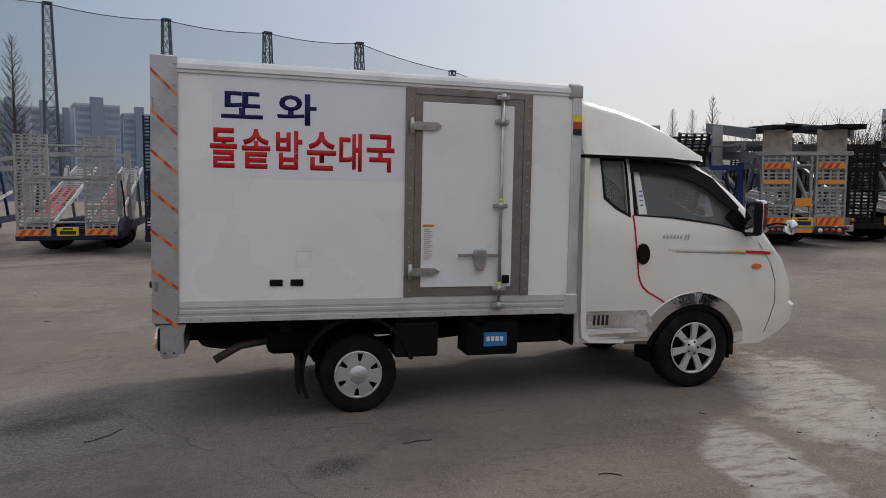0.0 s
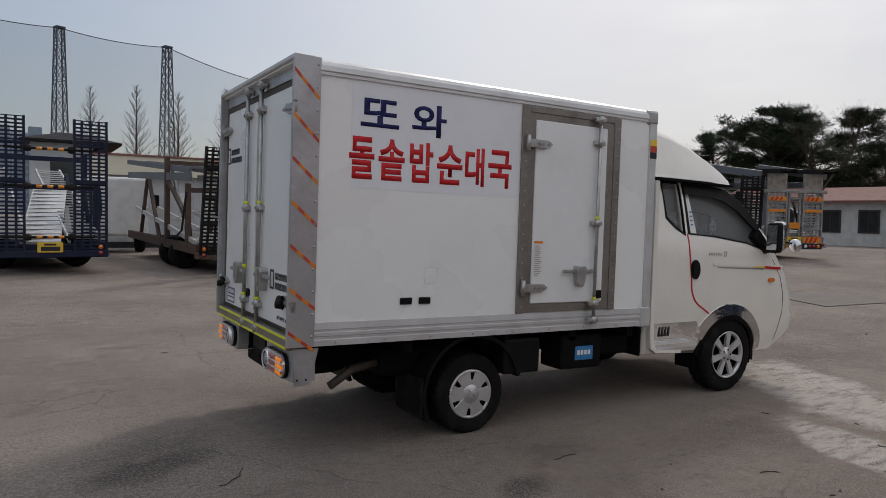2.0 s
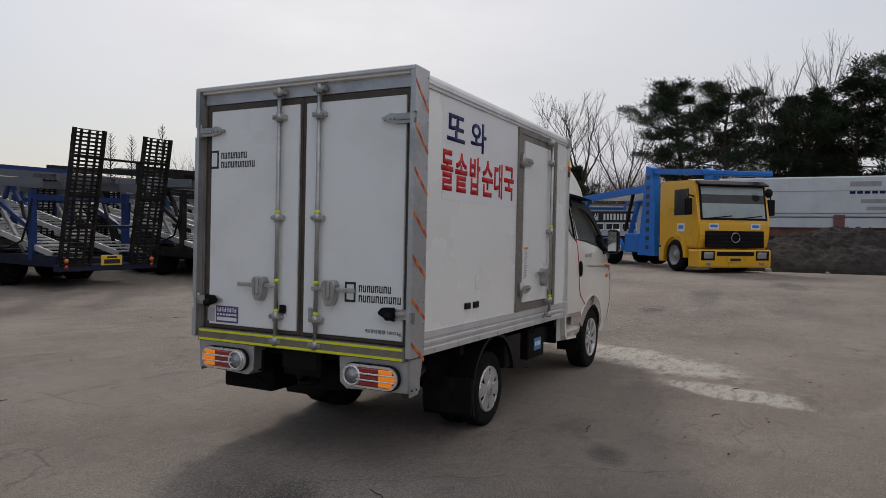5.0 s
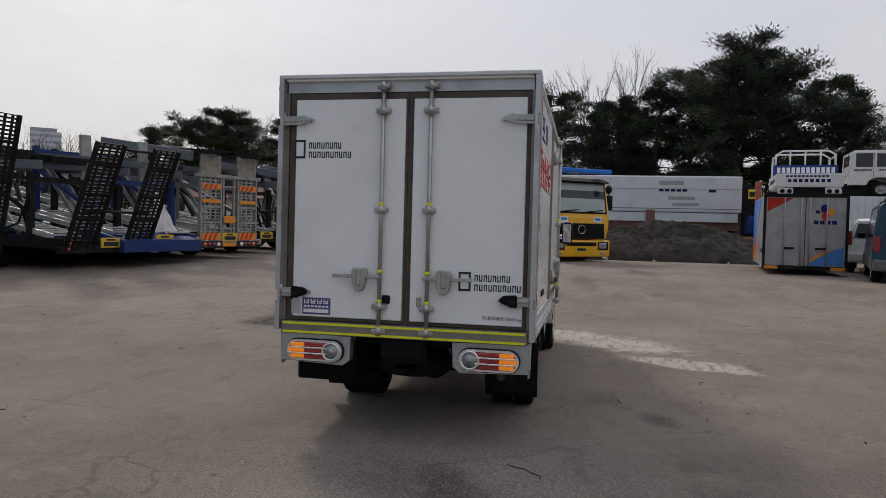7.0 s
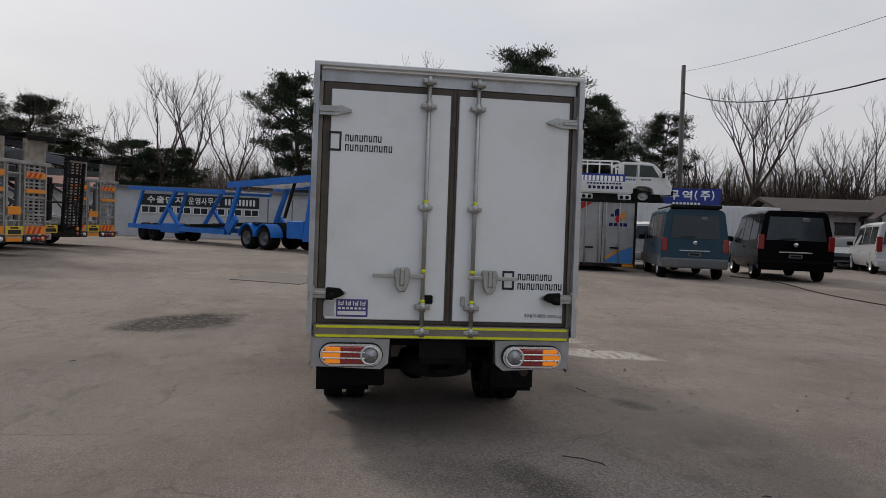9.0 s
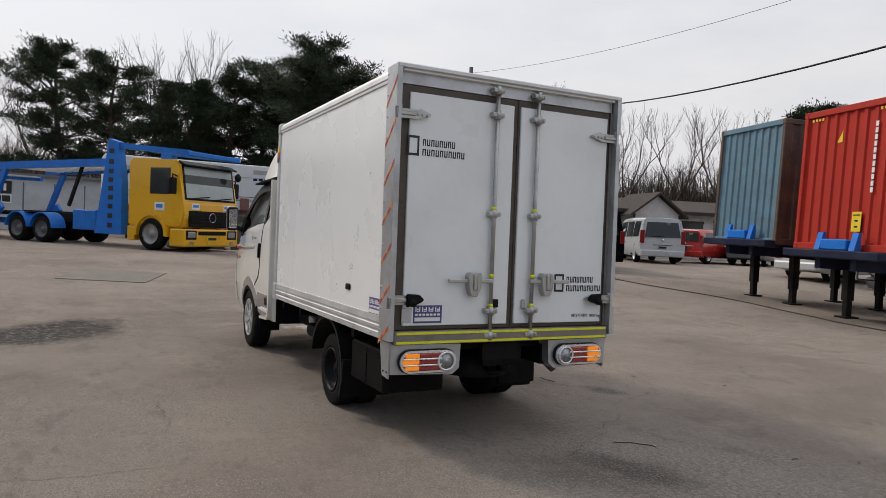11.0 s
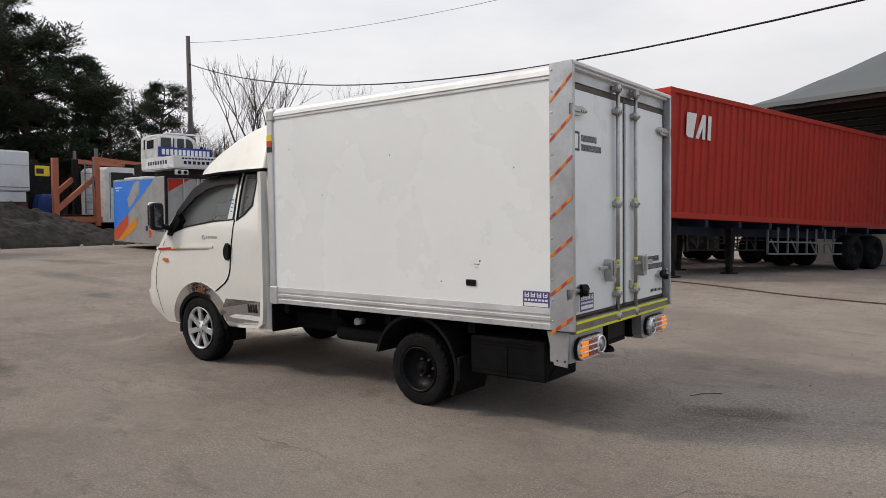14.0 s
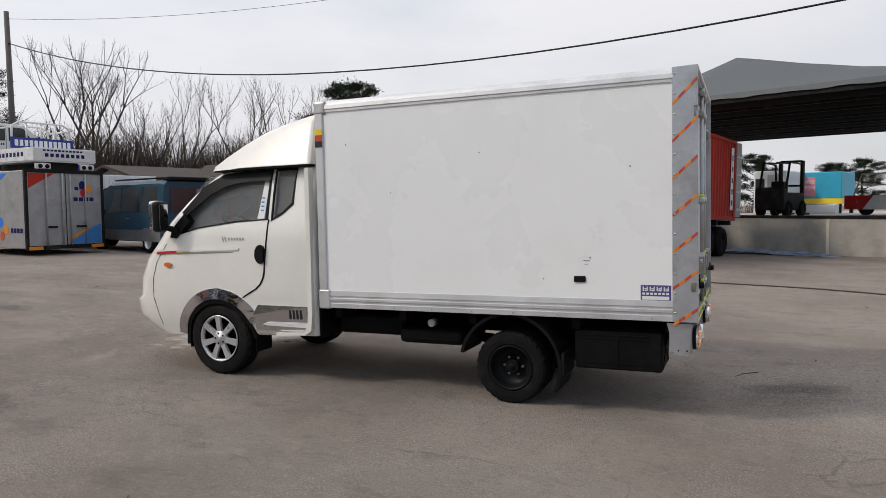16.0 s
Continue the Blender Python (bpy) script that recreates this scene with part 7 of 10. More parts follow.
def car(name, x, y, heading, paint, st, wheels, windows, tail, rear_win, slant, label, category, low=None, r=0.32, rack=False, group="parked cars"):
    """Car body lofted over stations (x, sill, belt, roof, half width at belt, half width at roof) from tail to nose."""
    t = thing(name, at_ground(x, y, heading), label, category, group)

    def ring(q):
        xx, zb, zt, zr, wb, wr = q
        pts = [(-wb * 0.90, zb), (-wb, zb + 0.14), (-wb - 0.01, (zb + zt) / 2 + 0.05), (-wb * 0.985, zt)]
        if zr > zt + 0.05:
            pts += [(-wr, zr - 0.10), (-wr + 0.10, zr - 0.015), (-wr * 0.4, zr)]
        else:
            pts += [(-wb * 0.93, zt + 0.01), (-wb * 0.8, zt + 0.02), (-wb * 0.4, zt + 0.03)]
        return pts + [(-a, c) for a, c in pts[::-1]]
    b = B()
    rings = []
    for i, q in enumerate(st):
        sl_ = slant if i == 0 else (slant * 0.5 if i == 1 else 0.0)
        rings.append([b.verts.new((q[0] + sl_ * max(0.0, z - q[2]), yy, z)) for yy, z in ring(q)])
    for a, c in zip(rings, rings[1:]):
        for i in range(len(a)):
            j = (i + 1) % len(a)
            b.faces.new((a[i], a[j], c[j], c[i])).smooth = True
    b.faces.new(rings[0]), b.faces.new(rings[-1][::-1])
    body = part("body", b, M[paint], t)
    body.data.set_sharp_from_angle(angle=radians(35))

    def spot(k, xx, h):
        """Point of the glass house at x and height share h."""
        for p, q in zip(st, st[1:]):
            if p[0] <= xx <= q[0]:
                u = (xx - p[0]) / (q[0] - p[0])
                zt, zr, wb, wr = (lerp(p[i], q[i], u) for i in (2, 3, 4, 5))
                return Vector((xx, k * (lerp(wb * 0.985, wr, h) + 0.008), lerp(zt, zr - 0.10, h)))
    for x0, x1, x2, x3 in windows:
        for k in (-1, 1):
            b = B()
            ps = [spot(k, x0, 0.08), spot(k, x1, 0.08), spot(k, x2, 0.90), spot(k, x3, 0.90)]
            lo = [b.verts.new(p - Vector((0, k * 0.02, 0))) for p in ps]
            hi = [b.verts.new(p) for p in ps]
            b.faces.new(hi), b.faces.new(lo[::-1])
            for i in range(4):
                b.faces.new((lo[i], lo[(i + 1) % 4], hi[(i + 1) % 4], hi[i]))
            part("side_window", b, M["carglass"], body)
    # windscreen, bonnet edge and headlamps
    i = next(k for k in range(2, len(st)) if st[k][3] <= st[k][2] + 0.06)
    b = B()
    cols = []
    for (xx, zb, zt, zr, wb, wr), cut in ((st[i], 0.97), (st[i - 1], 1.0), (st[i - 2], 1.0)):
        top = zr if zr > zt + 0.06 else zt + 0.03
        hw = wr - 0.06 if zr > zt + 0.06 else wb * 0.78
        if cols and len(cols) == 2:
            xx, top, hw = lerp(st[i - 1][0], xx, 0.35), lerp(st[i - 1][3], top, 0.35), lerp(st[i - 1][5] - 0.06, hw, 0.35)
        cols.append([b.verts.new((xx + 0.006, k * hw, top + 0.010 - 0.02 * abs(k))) for k in (-1, -0.45, 0.45, 1)])
    for ca, cb in zip(cols, cols[1:]):
        for k in range(3):
            b.faces.new((ca[k], ca[k + 1], cb[k + 1], cb[k])).smooth = True
    part("windscreen", b, M["carglass"], body, "dark windscreen")
    e = st[-1]
    for k in (-1, 1):
        b = bx(B(), e[0] - 0.42, e[0] - 0.02, min(k * (e[4] - 0.30), k * (e[4] + 0.015)), max(k * (e[4] - 0.30), k * (e[4] + 0.015)), e[2] - 0.16, e[2] - 0.02, 0.03, 2)
        part("headlamp", b, M["lens_c"], body)
        ms = spot(k, st[i - 1][0], 0.1)
        b = bx(B(), ms.x - 0.06, ms.x + 0.06, min(k * (abs(ms.y) + 0.02), k * (abs(ms.y) + 0.24)), max(k * (abs(ms.y) + 0.02), k * (abs(ms.y) + 0.24)), ms.z - 0.02, ms.z + 0.15, 0.03, 2)
        part("wing_mirror", b, M["plastic"], body)
        b = bx(B(), st[1][0] + 1.6, st[1][0] + 1.8, min(k * (st[2][4] - 0.02), k * (st[2][4] + 0.022)), max(k * (st[2][4] - 0.02), k * (st[2][4] + 0.022)), st[2][2] - 0.14, st[2][2] - 0.10, 0.008)
        part("door_handle", b, M[paint], body)
    part("grille", bx(B(), e[0] - 0.06, e[0] + 0.012, -e[4] * 0.55, e[4] * 0.55, e[1] + 0.06, e[1] + 0.24, 0.02), M["plastic"], body)
    q = st[0]
    if rear_win:
        wz = rear_win[2]
        part("rear_wiper", beam(B(), (q[0] - 0.03, 0.0, wz + 0.05), (q[0] - 0.02, 0.42, wz + 0.03), 0.02, 0.02), M["plastic"], body)
        part("emblem", lathe(B(), [(0.0, -0.03), (0.06, -0.026), (0.062, 0.0)], (q[0], 0, wz - 0.12), "x", 16), M["chrome"], body)
        part("hatch_trim", bx(B(), q[0] - 0.02, q[0] + 0.02, -0.42, 0.42, q[1] + 0.46, q[1] + 0.49, 0.006), M["alloy"] if paint != "carpearl" else M["bumpgrey"], body)
        part("high_brake_lamp", bx(B(), rear_win[3] * slant * 0.5 - 0.0 + q[0], rear_win[3] * slant * 0.5 + q[0] + 0.06, -0.16, 0.16, rear_win[3] + 0.01, rear_win[3] + 0.045), M["tail"], body)
        part("rear_camera_pod", bx(B(), q[0] + slant * 0.4 - 0.03, q[0] + slant * 0.4 + 0.05, -0.34, -0.14, rear_win[3] - 0.14, rear_win[3] - 0.02, 0.03, 2), M["bumpgrey"], body)
    if rear_win:
        y0, y1, z0, z1 = rear_win
        b = B()
        ps = [(-y0, z0), (y0, z0), (y1, z1), (-y1, z1)]
        lo = [b.verts.new((q[0] + slant * max(0, z - q[2]) + 0.02, yy, z)) for yy, z in ps]
        hi = [b.verts.new((q[0] + slant * max(0, z - q[2]) - 0.012, yy, z)) for yy, z in ps]
        b.faces.new(hi), b.faces.new(lo[::-1])
        for i in range(4):
            b.faces.new((lo[i], lo[(i + 1) % 4], hi[(i + 1) % 4], hi[i]))
        part("rear_window", b, M["carglass"], body, "dark rear window")
    for k in (-1, 1):
        ta, tb, tz0, tz1 = tail
        b = bx(B(), q[0] - 0.025, q[0] + 0.10, min(k * ta, k * tb), max(k * ta, k * tb), tz0, tz1, 0.02, 2)
        part("tail_lamp", b, M["tail"], body, "red tail lamp")
        for wx in wheels:
            road_wheel(t, (wx, k * (q[4] - 0.13), r), r, 0.22, k, "alloy")
            part("wheel_arch", strip(B(), arc(wx, r, r + 0.075, 0, 180, 14), arc(wx, r, r + 0.01, 0, 180, 14), min(k * (q[4] - 0.25), k * (q[4] + 0.012)), max(k * (q[4] - 0.25), k * (q[4] + 0.012)), "y"), M["ink" if not low else low], body)
    b = bx(B(), q[0] - 0.07, q[0] + 0.25, -q[4] * 0.99, q[4] * 0.99, q[1] - 0.02, q[1] + 0.26, 0.05, 2)
    bp = part("rear_bumper", b, M[low or paint], body)
    b = bars(B(), [(-0.17, q[1] + 0.32, 0.17, q[1] + 0.42)], lambda u, v, w: (q[0] - 0.004 - w, -u, v), 0.012)
    pp = part("number_plate", b, M["bumpgrey"], body)
    part("plate_bars", bars(B(), [(-0.13, q[1] + 0.345, 0.13, q[1] + 0.395)], lambda u, v, w: (q[0] - 0.016 - w, -u, v), 0.003), M["darksteel"], pp)
    if low:
        b = B()
        for k in (-1, 1):
            bx(b, st[0][0] + 0.1, st[-1][0] - 0.2, min(k * (q[4] - 0.02), k * (q[4] + 0.012)), max(k * (q[4] - 0.02), k * (q[4] + 0.012)), q[1], q[1] + 0.30)
        part("side_cladding", b, M[low], body)
    if rack:
        b = B()
        for k in (-1, 1):
            pipe(b, [(0.2, k * 0.62, st[1][3] + 0.06), (3.2, k * 0.62, st[1][3] + 0.06)], 0.025, 8)
        bx(b, 0.0, 0.35, -0.7, 0.7, st[1][3] - 0.01, st[1][3] + 0.09, 0.03, 2)
        part("roof_rack", b, M["plastic"], body, "dark roof rack")
    return t


VAN = [(0.0, 0.32, 1.08, 1.93, 0.95, 0.80), (0.25, 0.30, 1.06, 1.95, 0.96, 0.81), (2.0, 0.28, 1.02, 1.96, 0.96, 0.82), (3.3, 0.28, 1.00, 1.90, 0.96, 0.80), (3.75, 0.28, 0.99, 1.66, 0.95, 0.74), (4.25, 0.28, 1.00, 1.02, 0.94, 0.7), (5.0, 0.32, 0.86, 0.88, 0.86, 0.6)]
BOXVAN = [(0.0, 0.34, 1.10, 1.98, 0.93, 0.80), (0.2, 0.32, 1.08, 2.02, 0.93, 0.82), (3.2, 0.30, 1.06, 2.02, 0.93, 0.82), (3.9, 0.30, 1.04, 1.80, 0.92, 0.78), (4.5, 0.32, 1.02, 1.06, 0.90, 0.7), (4.85, 0.36, 0.84, 0.86, 0.84, 0.6)]
SEDAN = [(0.0, 0.36, 0.92, 0.94, 0.82, 0.6), (0.55, 0.26, 0.98, 1.0, 0.89, 0.6), (1.25, 0.24, 0.95, 1.38, 0.90, 0.62), (2.3, 0.24, 0.93, 1.46, 0.90, 0.66), (3.0, 0.24, 0.92, 1.30, 0.90, 0.62), (3.5, 0.24, 0.92, 0.95, 0.90, 0.6), (4.7, 0.32, 0.66, 0.68, 0.80, 0.6)]
HATCH = [(0.0, 0.32, 0.96, 1.50, 0.86, 0.66), (0.3, 0.28, 0.96, 1.58, 0.88, 0.68), (2.0, 0.26, 0.94, 1.60, 0.88, 0.68), (2.7, 0.26, 0.93, 1.40, 0.88, 0.64), (3.2, 0.26, 0.94, 0.98, 0.87, 0.6), (4.05, 0.32, 0.74, 0.76, 0.80, 0.6)]
VW = [(0.35, 1.25, 1.2, 0.40), (1.32, 2.25, 2.22, 1.32), (2.35, 3.7, 3.25, 2.35)]
blue_van = car("van", 12.3, -2.75, -17, "vanblue", BOXVAN, (0.85, 3.9), [(0.35, 1.25, 1.22, 0.38), (1.32, 2.3, 2.28, 1.32), (2.4, 3.85, 3.4, 2.4)], (0.76, 0.925, 0.78, 1.16), (0.68, 0.62, 1.16, 1.80), 0.10, "dark teal minivan with grey bumpers and a roof rack", "van", "bumpgrey", rack=True)
blue_van.scale = (0.95, 0.91, 0.93)
car("van", 12.6, -5.8, -20, "carblack", VAN, (0.95, 3.95), VW, (0.80, 0.955, 0.86, 1.26), (0.76, 0.66, 1.12, 1.76), 0.18, "glossy black people carrier", "van", None)
car("van", 17.8, -13.65, -26, "carpearl", VAN, (0.95, 3.95), VW, (0.78, 0.955, 0.85, 1.40), (0.76, 0.66, 1.12, 1.76), 0.18, "white people carrier beside a bungalow", "van", None)
car("sedan", 25.6, -17.6, -42 + 180, "carsilver", SEDAN, (0.85, 3.6), [(1.35, 2.1, 2.05, 1.55), (2.18, 3.2, 2.85, 2.18)], (0.55, 0.80, 0.70, 0.88), None, 0.0, "silver saloon car parked nose out", "car")
car("hatchback", 19.3, -16.5, -75, "carred", HATCH, (0.65, 3.15), [(0.35, 1.2, 1.15, 0.5), (1.28, 2.85, 2.5, 1.28)], (0.70, 0.86, 0.80, 1.30), (0.66, 0.56, 1.02, 1.42), 0.15, "red boxy hatchback by a bungalow", "car")
car("sedan", 17.7, -18.6, -60, "carsilver", SEDAN, (0.85, 3.6), [(1.35, 2.1, 2.05, 1.55), (2.18, 3.2, 2.85, 2.18)], (0.55, 0.80, 0.70, 0.88), None, 0.0, "silver saloon car at the end of the row", "car")
car("suv", 17.0, -3.75, -20, "carwhite", HATCH, (0.65, 3.15), [(0.35, 1.2, 1.15, 0.5), (1.28, 2.85, 2.5, 1.28)], (0.70, 0.86, 0.80, 1.20), (0.66, 0.56, 1.02, 1.42), 0.15, "white compact car beside a grey truck body", "car")
car("sedan", 11.6, -13.75, -90, "carpearl", SEDAN, (0.85, 3.6), [(1.35, 2.1, 2.05, 1.55), (2.18, 3.2, 2.85, 2.18)], (0.55, 0.80, 0.70, 0.88), None, 0.0, "pearl saloon car behind the container trailers", "car")
car("sedan", 5.2, -14.2, -20, "carsilver", SEDAN, (0.85, 3.6), [(1.35, 2.1, 2.05, 1.55), (2.18, 3.2, 2.85, 2.18)], (0.55, 0.80, 0.70, 0.88), None, 0.0, "silver saloon car in the shade of a trailer", "car")

# ---- grey truck body standing on the ground, a pickup on its roof ----
HB = -9.0
cargo = thing("cargo_box", at_ground(14.99, -1.20, HB) @ Matrix.Diagonal((0.83, 0.83, 0.83, 1)), "scuffed grey cargo box with blue and orange swoosh, on the ground", "container")
LB = 4.9
b = bx(B(), 0.0, LB, -1.2, 1.2, 0.22, 2.52, 0.02)
shell = part("shell", b, M["greybox"], cargo)
for y0, y1, z0, z1 in ((-1.21, 1.21, 0.18, 0.30), (-1.21, 1.21, 2.46, 2.56), (-1.21, -1.13, 0.3, 2.46), (1.13, 1.21, 0.3, 2.46)):
    part("rear_frame", bx(B(), -0.03, 0.06, y0, y1, z0, z1), M["darksteel"], cargo)
for y in (-0.6, -0.12, 0.12, 0.6):
    part("locking_bar", tube(B(), (-0.05, y, 0.28), (-0.05, y, 2.46), 0.022, 8), M["greybox"], shell)
part("door_seam", bx(B(), -0.012, 0.0, -0.012, 0.012, 0.3, 2.46), M["ink"], shell)
for y in (-0.45, 0.45):
    part("door_handle", bx(B(), -0.07, -0.02, y - 0.16, y + 0.16, 0.82, 0.88, 0.01), M["darksteel"], shell)
rearf = lambda u, v, w: (-0.003 - w, -u, v)
b = B()
vs = [b.verts.new(rearf(u, v, 0.004)) for u, v in ((0.05, 0.32), (1.1, 0.32), (1.1, 0.92), (0.62, 0.72))]
b.faces.new(vs)
part("blue_swoosh", b, M["cloud_blue"], shell)
b = B()
vs = [b.verts.new(rearf(u, v, 0.006)) for u, v in ((0.0, 0.42), (0.12, 0.42), (0.75, 0.78), (0.62, 0.82))]
b.faces.new(vs)
part("orange_swoosh", b, M["orange"], shell)
b = B()
vs = [b.verts.new(rearf(u, v, 0.004)) for u, v in ((-1.1, 2.0), (-1.1, 2.44), (-0.35, 2.44))]
b.faces.new(vs)
part("red_corner", b, M["redbox"], shell)
for (u, v), mm in (((0.52, 2.12), "navy"), ((0.72, 2.0), "orange"), ((0.55, 1.88), "red")):
    b = B()
    vs = [b.verts.new(rearf(u + 0.10 * math.cos(a * 0.5236), v + 0.13 * math.sin(a * 0.5236), 0.005)) for a in range(12)]
    b.faces.new(vs)
    part("petal", b, M[mm], shell)
for bar in [(0.28, 1.96, 0.40, 2.06), (0.44, 1.98, 0.47, 2.06)] + [(0.24 + 0.17 * k, 1.62, 0.37 + 0.17 * k, 1.74) for k in range(4)]:
    part("mark_bar", bars(B(), [bar], rearf, 0.004), M["navy"], shell)
sidef = lambda u, v, w: (u, 1.2 + 0.004 + w, v)
for pts, mm in (([(4.88, 0.66), (4.88, 2.45), (0.95, 2.45), (3.4, 1.27)], "swoosh_blue"), ([(4.88, 0.28), (4.88, 0.64), (3.4, 1.25), (3.4, 0.85), (4.5, 0.28)], "orange_red"), ([(4.42, 0.28), (4.05, 0.28), (2.6, 0.80), (2.6, 1.15), (3.38, 0.82)], "orange")):
    b = B()
    b.faces.new([b.verts.new(sidef(u, v, 0.002)) for u, v in pts])
    part("side_swoosh", b, M[mm], shell)
b = B()
b.faces.new([b.verts.new(sidef(u, v, 0.004)) for u, v in ((3.45, 1.79), (2.75, 2.37), (2.2, 2.43), (2.35, 1.95), (3.3, 1.42))])
part("grey_swoosh", b, M["greybox"], shell)
part("side_bars", bars(B(), [(4.0 + 0.1 * k, 2.2, 4.07 + 0.1 * k, 2.24) for k in range(7)] + [(4.3, 2.1, 4.6, 2.13)], lambda u, v, w: sidef(u, v, w + 0.003), 0.003), M["whitev"], shell)
for (u, v), mm in (((1.42, 0.98), "swoosh_blue"), ((1.12, 0.76), "orange"), ((1.36, 0.58), "orange_red")):
    b = B()
    b.faces.new([b.verts.new(sidef(u + 0.13 * math.cos(a * 0.5236), v + 0.15 * math.sin(a * 0.5236), 0.003)) for a in range(12)])
    part("petal", b, M[mm], shell)
for bar in [(0.18 + 0.18 * k, 0.68, 0.32 + 0.18 * k, 0.82) for k in range(4)] + [(1.55, 0.68, 1.75, 0.84)]:
    part("mark_bar", bars(B(), [bar], sidef), M["navy"], shell)
for y in (-0.95, 0.95):
    part("orange_lamp_strip", bx(B(), -0.045, -0.02, y - 0.2, y + 0.2, 0.18, 0.28), M["orange"], cargo)


def bed_of(t):
    """Open cargo bed with written sides and tail."""
    bed = part("bed", bx(B(), 0.0, 2.6, -0.82, 0.82, 0.52, 0.62), M["carwhite"], t)
    for y0, y1, x0, x1 in ((-0.85, -0.80, 0, 2.6), (0.80, 0.85, 0, 2.6), (-0.85, 0.85, -0.02, 0.04)):
        part("bed_side", bx(B(), x0, x1, y0, y1, 0.55, 0.92, 0.012), M["carwhite"], bed)
    for bar in [(-0.55 + 0.14 * k, 0.66, -0.46 + 0.14 * k, 0.76) for k in range(8)] + [(-0.6 + 0.1 * k, 0.82, -0.53 + 0.1 * k, 0.87) for k in range(11)]:
        part("tail_bar", bars(B(), [bar], lambda u, v, w: (-0.021 - w, -u, v), 0.004), M["navy"], bed)
    for k in (-1, 1):
        part("tail_lamp", bx(B(), -0.02, 0.06, min(k * 0.4, k * 0.8), max(k * 0.4, k * 0.8), 0.32, 0.48, 0.02), M["carwhite"], t)
        for q in (0.5, 0.68):
            part("lamp", lathe(B(), [(0.0, -0.035), (0.06, -0.03), (0.065, 0.0)], (0.0, k * q, 0.40), "x", 12), M["plastic"], t)
        for bar in [(0.5 + 0.2 * i, 0.68, 0.62 + 0.2 * i, 0.8) for i in range(8)]:
            part("bed_bar", bars(B(), [bar], (lambda u, v, w: (u, 0.85 + w, v)) if k > 0 else (lambda u, v, w: (u, -0.85 - w, v)), 0.004), M["navy"], bed)


def small_pickup(m, label, sign, wheels=True):
    """A small pickup: its bed with a sign and hoops, or its crew cab alone on wheels."""
    t = thing("pickup_truck" if sign else "crew_cab", m, label, "truck")
    if sign:
        bed_of(t)
    if wheels:
        b = prism(B(), [(2.65, 0.45), (3.10, 0.45), (3.16, 0.62), (3.32, 0.74), (3.66, 0.74), (3.82, 0.62), (3.88, 0.40), (4.45, 0.40), (4.50, 0.80), (4.40, 1.02), (4.26, 1.15), (3.98, 1.62), (3.84, 1.76), (3.62, 1.81), (2.78, 1.81), (2.68, 1.74)], -0.82, 0.82, "y")
        bmesh.ops.bevel(b, geom=[e for e in b.edges if abs(e.verts[0].co.y - e.verts[1].co.y) < 0.01 and min(v.co.z for v in e.verts) > 0.77], offset=0.07, segments=3, affect="EDGES")
        cabp = part("cab", b, M["carwhite"], t)
        part("windscreen", prism(B(), [(4.265, 1.17), (4.275, 1.18), (4.005, 1.625), (3.995, 1.615)], -0.66, 0.66, "y"), M["carglass"], cabp)
        part("bumper", bx(B(), 4.36, 4.56, -0.80, 0.80, 0.36, 0.60, 0.03), M["plastic"], cabp)
        for k in (-1, 1):
            part("door_seam", bx(B(), 3.27, 3.282, min(k * 0.819, k * 0.8225), max(k * 0.819, k * 0.8225), 0.76, 1.70), M["gap"], cabp)
            part("side_bars", bars(B(), [(2.76 + 0.06 * i, 0.98, 2.80 + 0.06 * i, 1.06) for i in range(8)] + [(3.42 + 0.07 * i, 1.0, 3.47 + 0.07 * i, 1.06) for i in range(5)], (lambda u, v, w: (u, 0.82 + w, v)) if k > 0 else (lambda u, v, w: (u, -0.82 - w, v)), 0.004), M["navy"], cabp)
            part("mirror", bx(B(), 4.12, 4.20, min(k * 0.84, k * 1.02), max(k * 0.84, k * 1.02), 1.12, 1.36, 0.02), M["plastic"], cabp)
        part("rear_window", bx(B(), 2.655, 2.69, -0.5, 0.5, 1.2, 1.62, 0.01), M["carglass"], cabp)
        for k in (-1, 1):
            for pts in ([(3.35, 1.15), (4.05, 1.15), (3.78, 1.66), (3.35, 1.68)], [(2.8, 1.15), (3.25, 1.15), (3.25, 1.68), (2.8, 1.68)]):
                part("side_window", prism(B(), pts, min(k * 0.815, k * 0.828), max(k * 0.815, k * 0.828), "y"), M["carglass"], cabp)
    for k in (-1, 1):
        for wx in (3.5,) if wheels else ():
            road_wheel(t, (wx, k * 0.7, 0.28), 0.28, 0.2, k, "silver", 22)
    part("under_frame", bx(B(), 2.3 if wheels else 0.1, 4.2 if wheels else 2.7, -0.4, 0.4, 0.0 if wheels else 0.3, 0.52), M["darksteel"], t)
    if sign:
        sb = part("sign_board", bx(B(), 1.13, 1.17, -0.85, 0.85, 0.95, 1.27), M["signblue"], t, "blue board with white writing")
        part("sign_bars", bars(B(), [(-0.75 + 0.13 * k, 1.02, -0.66 + 0.13 * k, 1.20) for k in range(12)], lambda u, v, w: (1.129 - w, -u, v), 0.004), M["whitev"], sb)
        b = B()
        for x in (1.2, 2.35):
            pipe(b, [(x, -0.8, 0.9), (x, -0.78, 1.6), (x, -0.6, 1.72), (x, 0.6, 1.72), (x, 0.78, 1.6), (x, 0.8, 0.9)], 0.03, 8)
        for y in (-0.4, 0.0, 0.4):
            pipe(b, [(1.2, y, 1.2), (1.2, y, 1.7)], 0.025, 8)
        for y in (-0.79, 0.79):
            pipe(b, [(1.2, y, 1.55), (2.35, y, 1.55)], 0.025, 8)
        part("hoop_frame", b, M["carwhite"], t, "white tubular hoop frame")
    return t


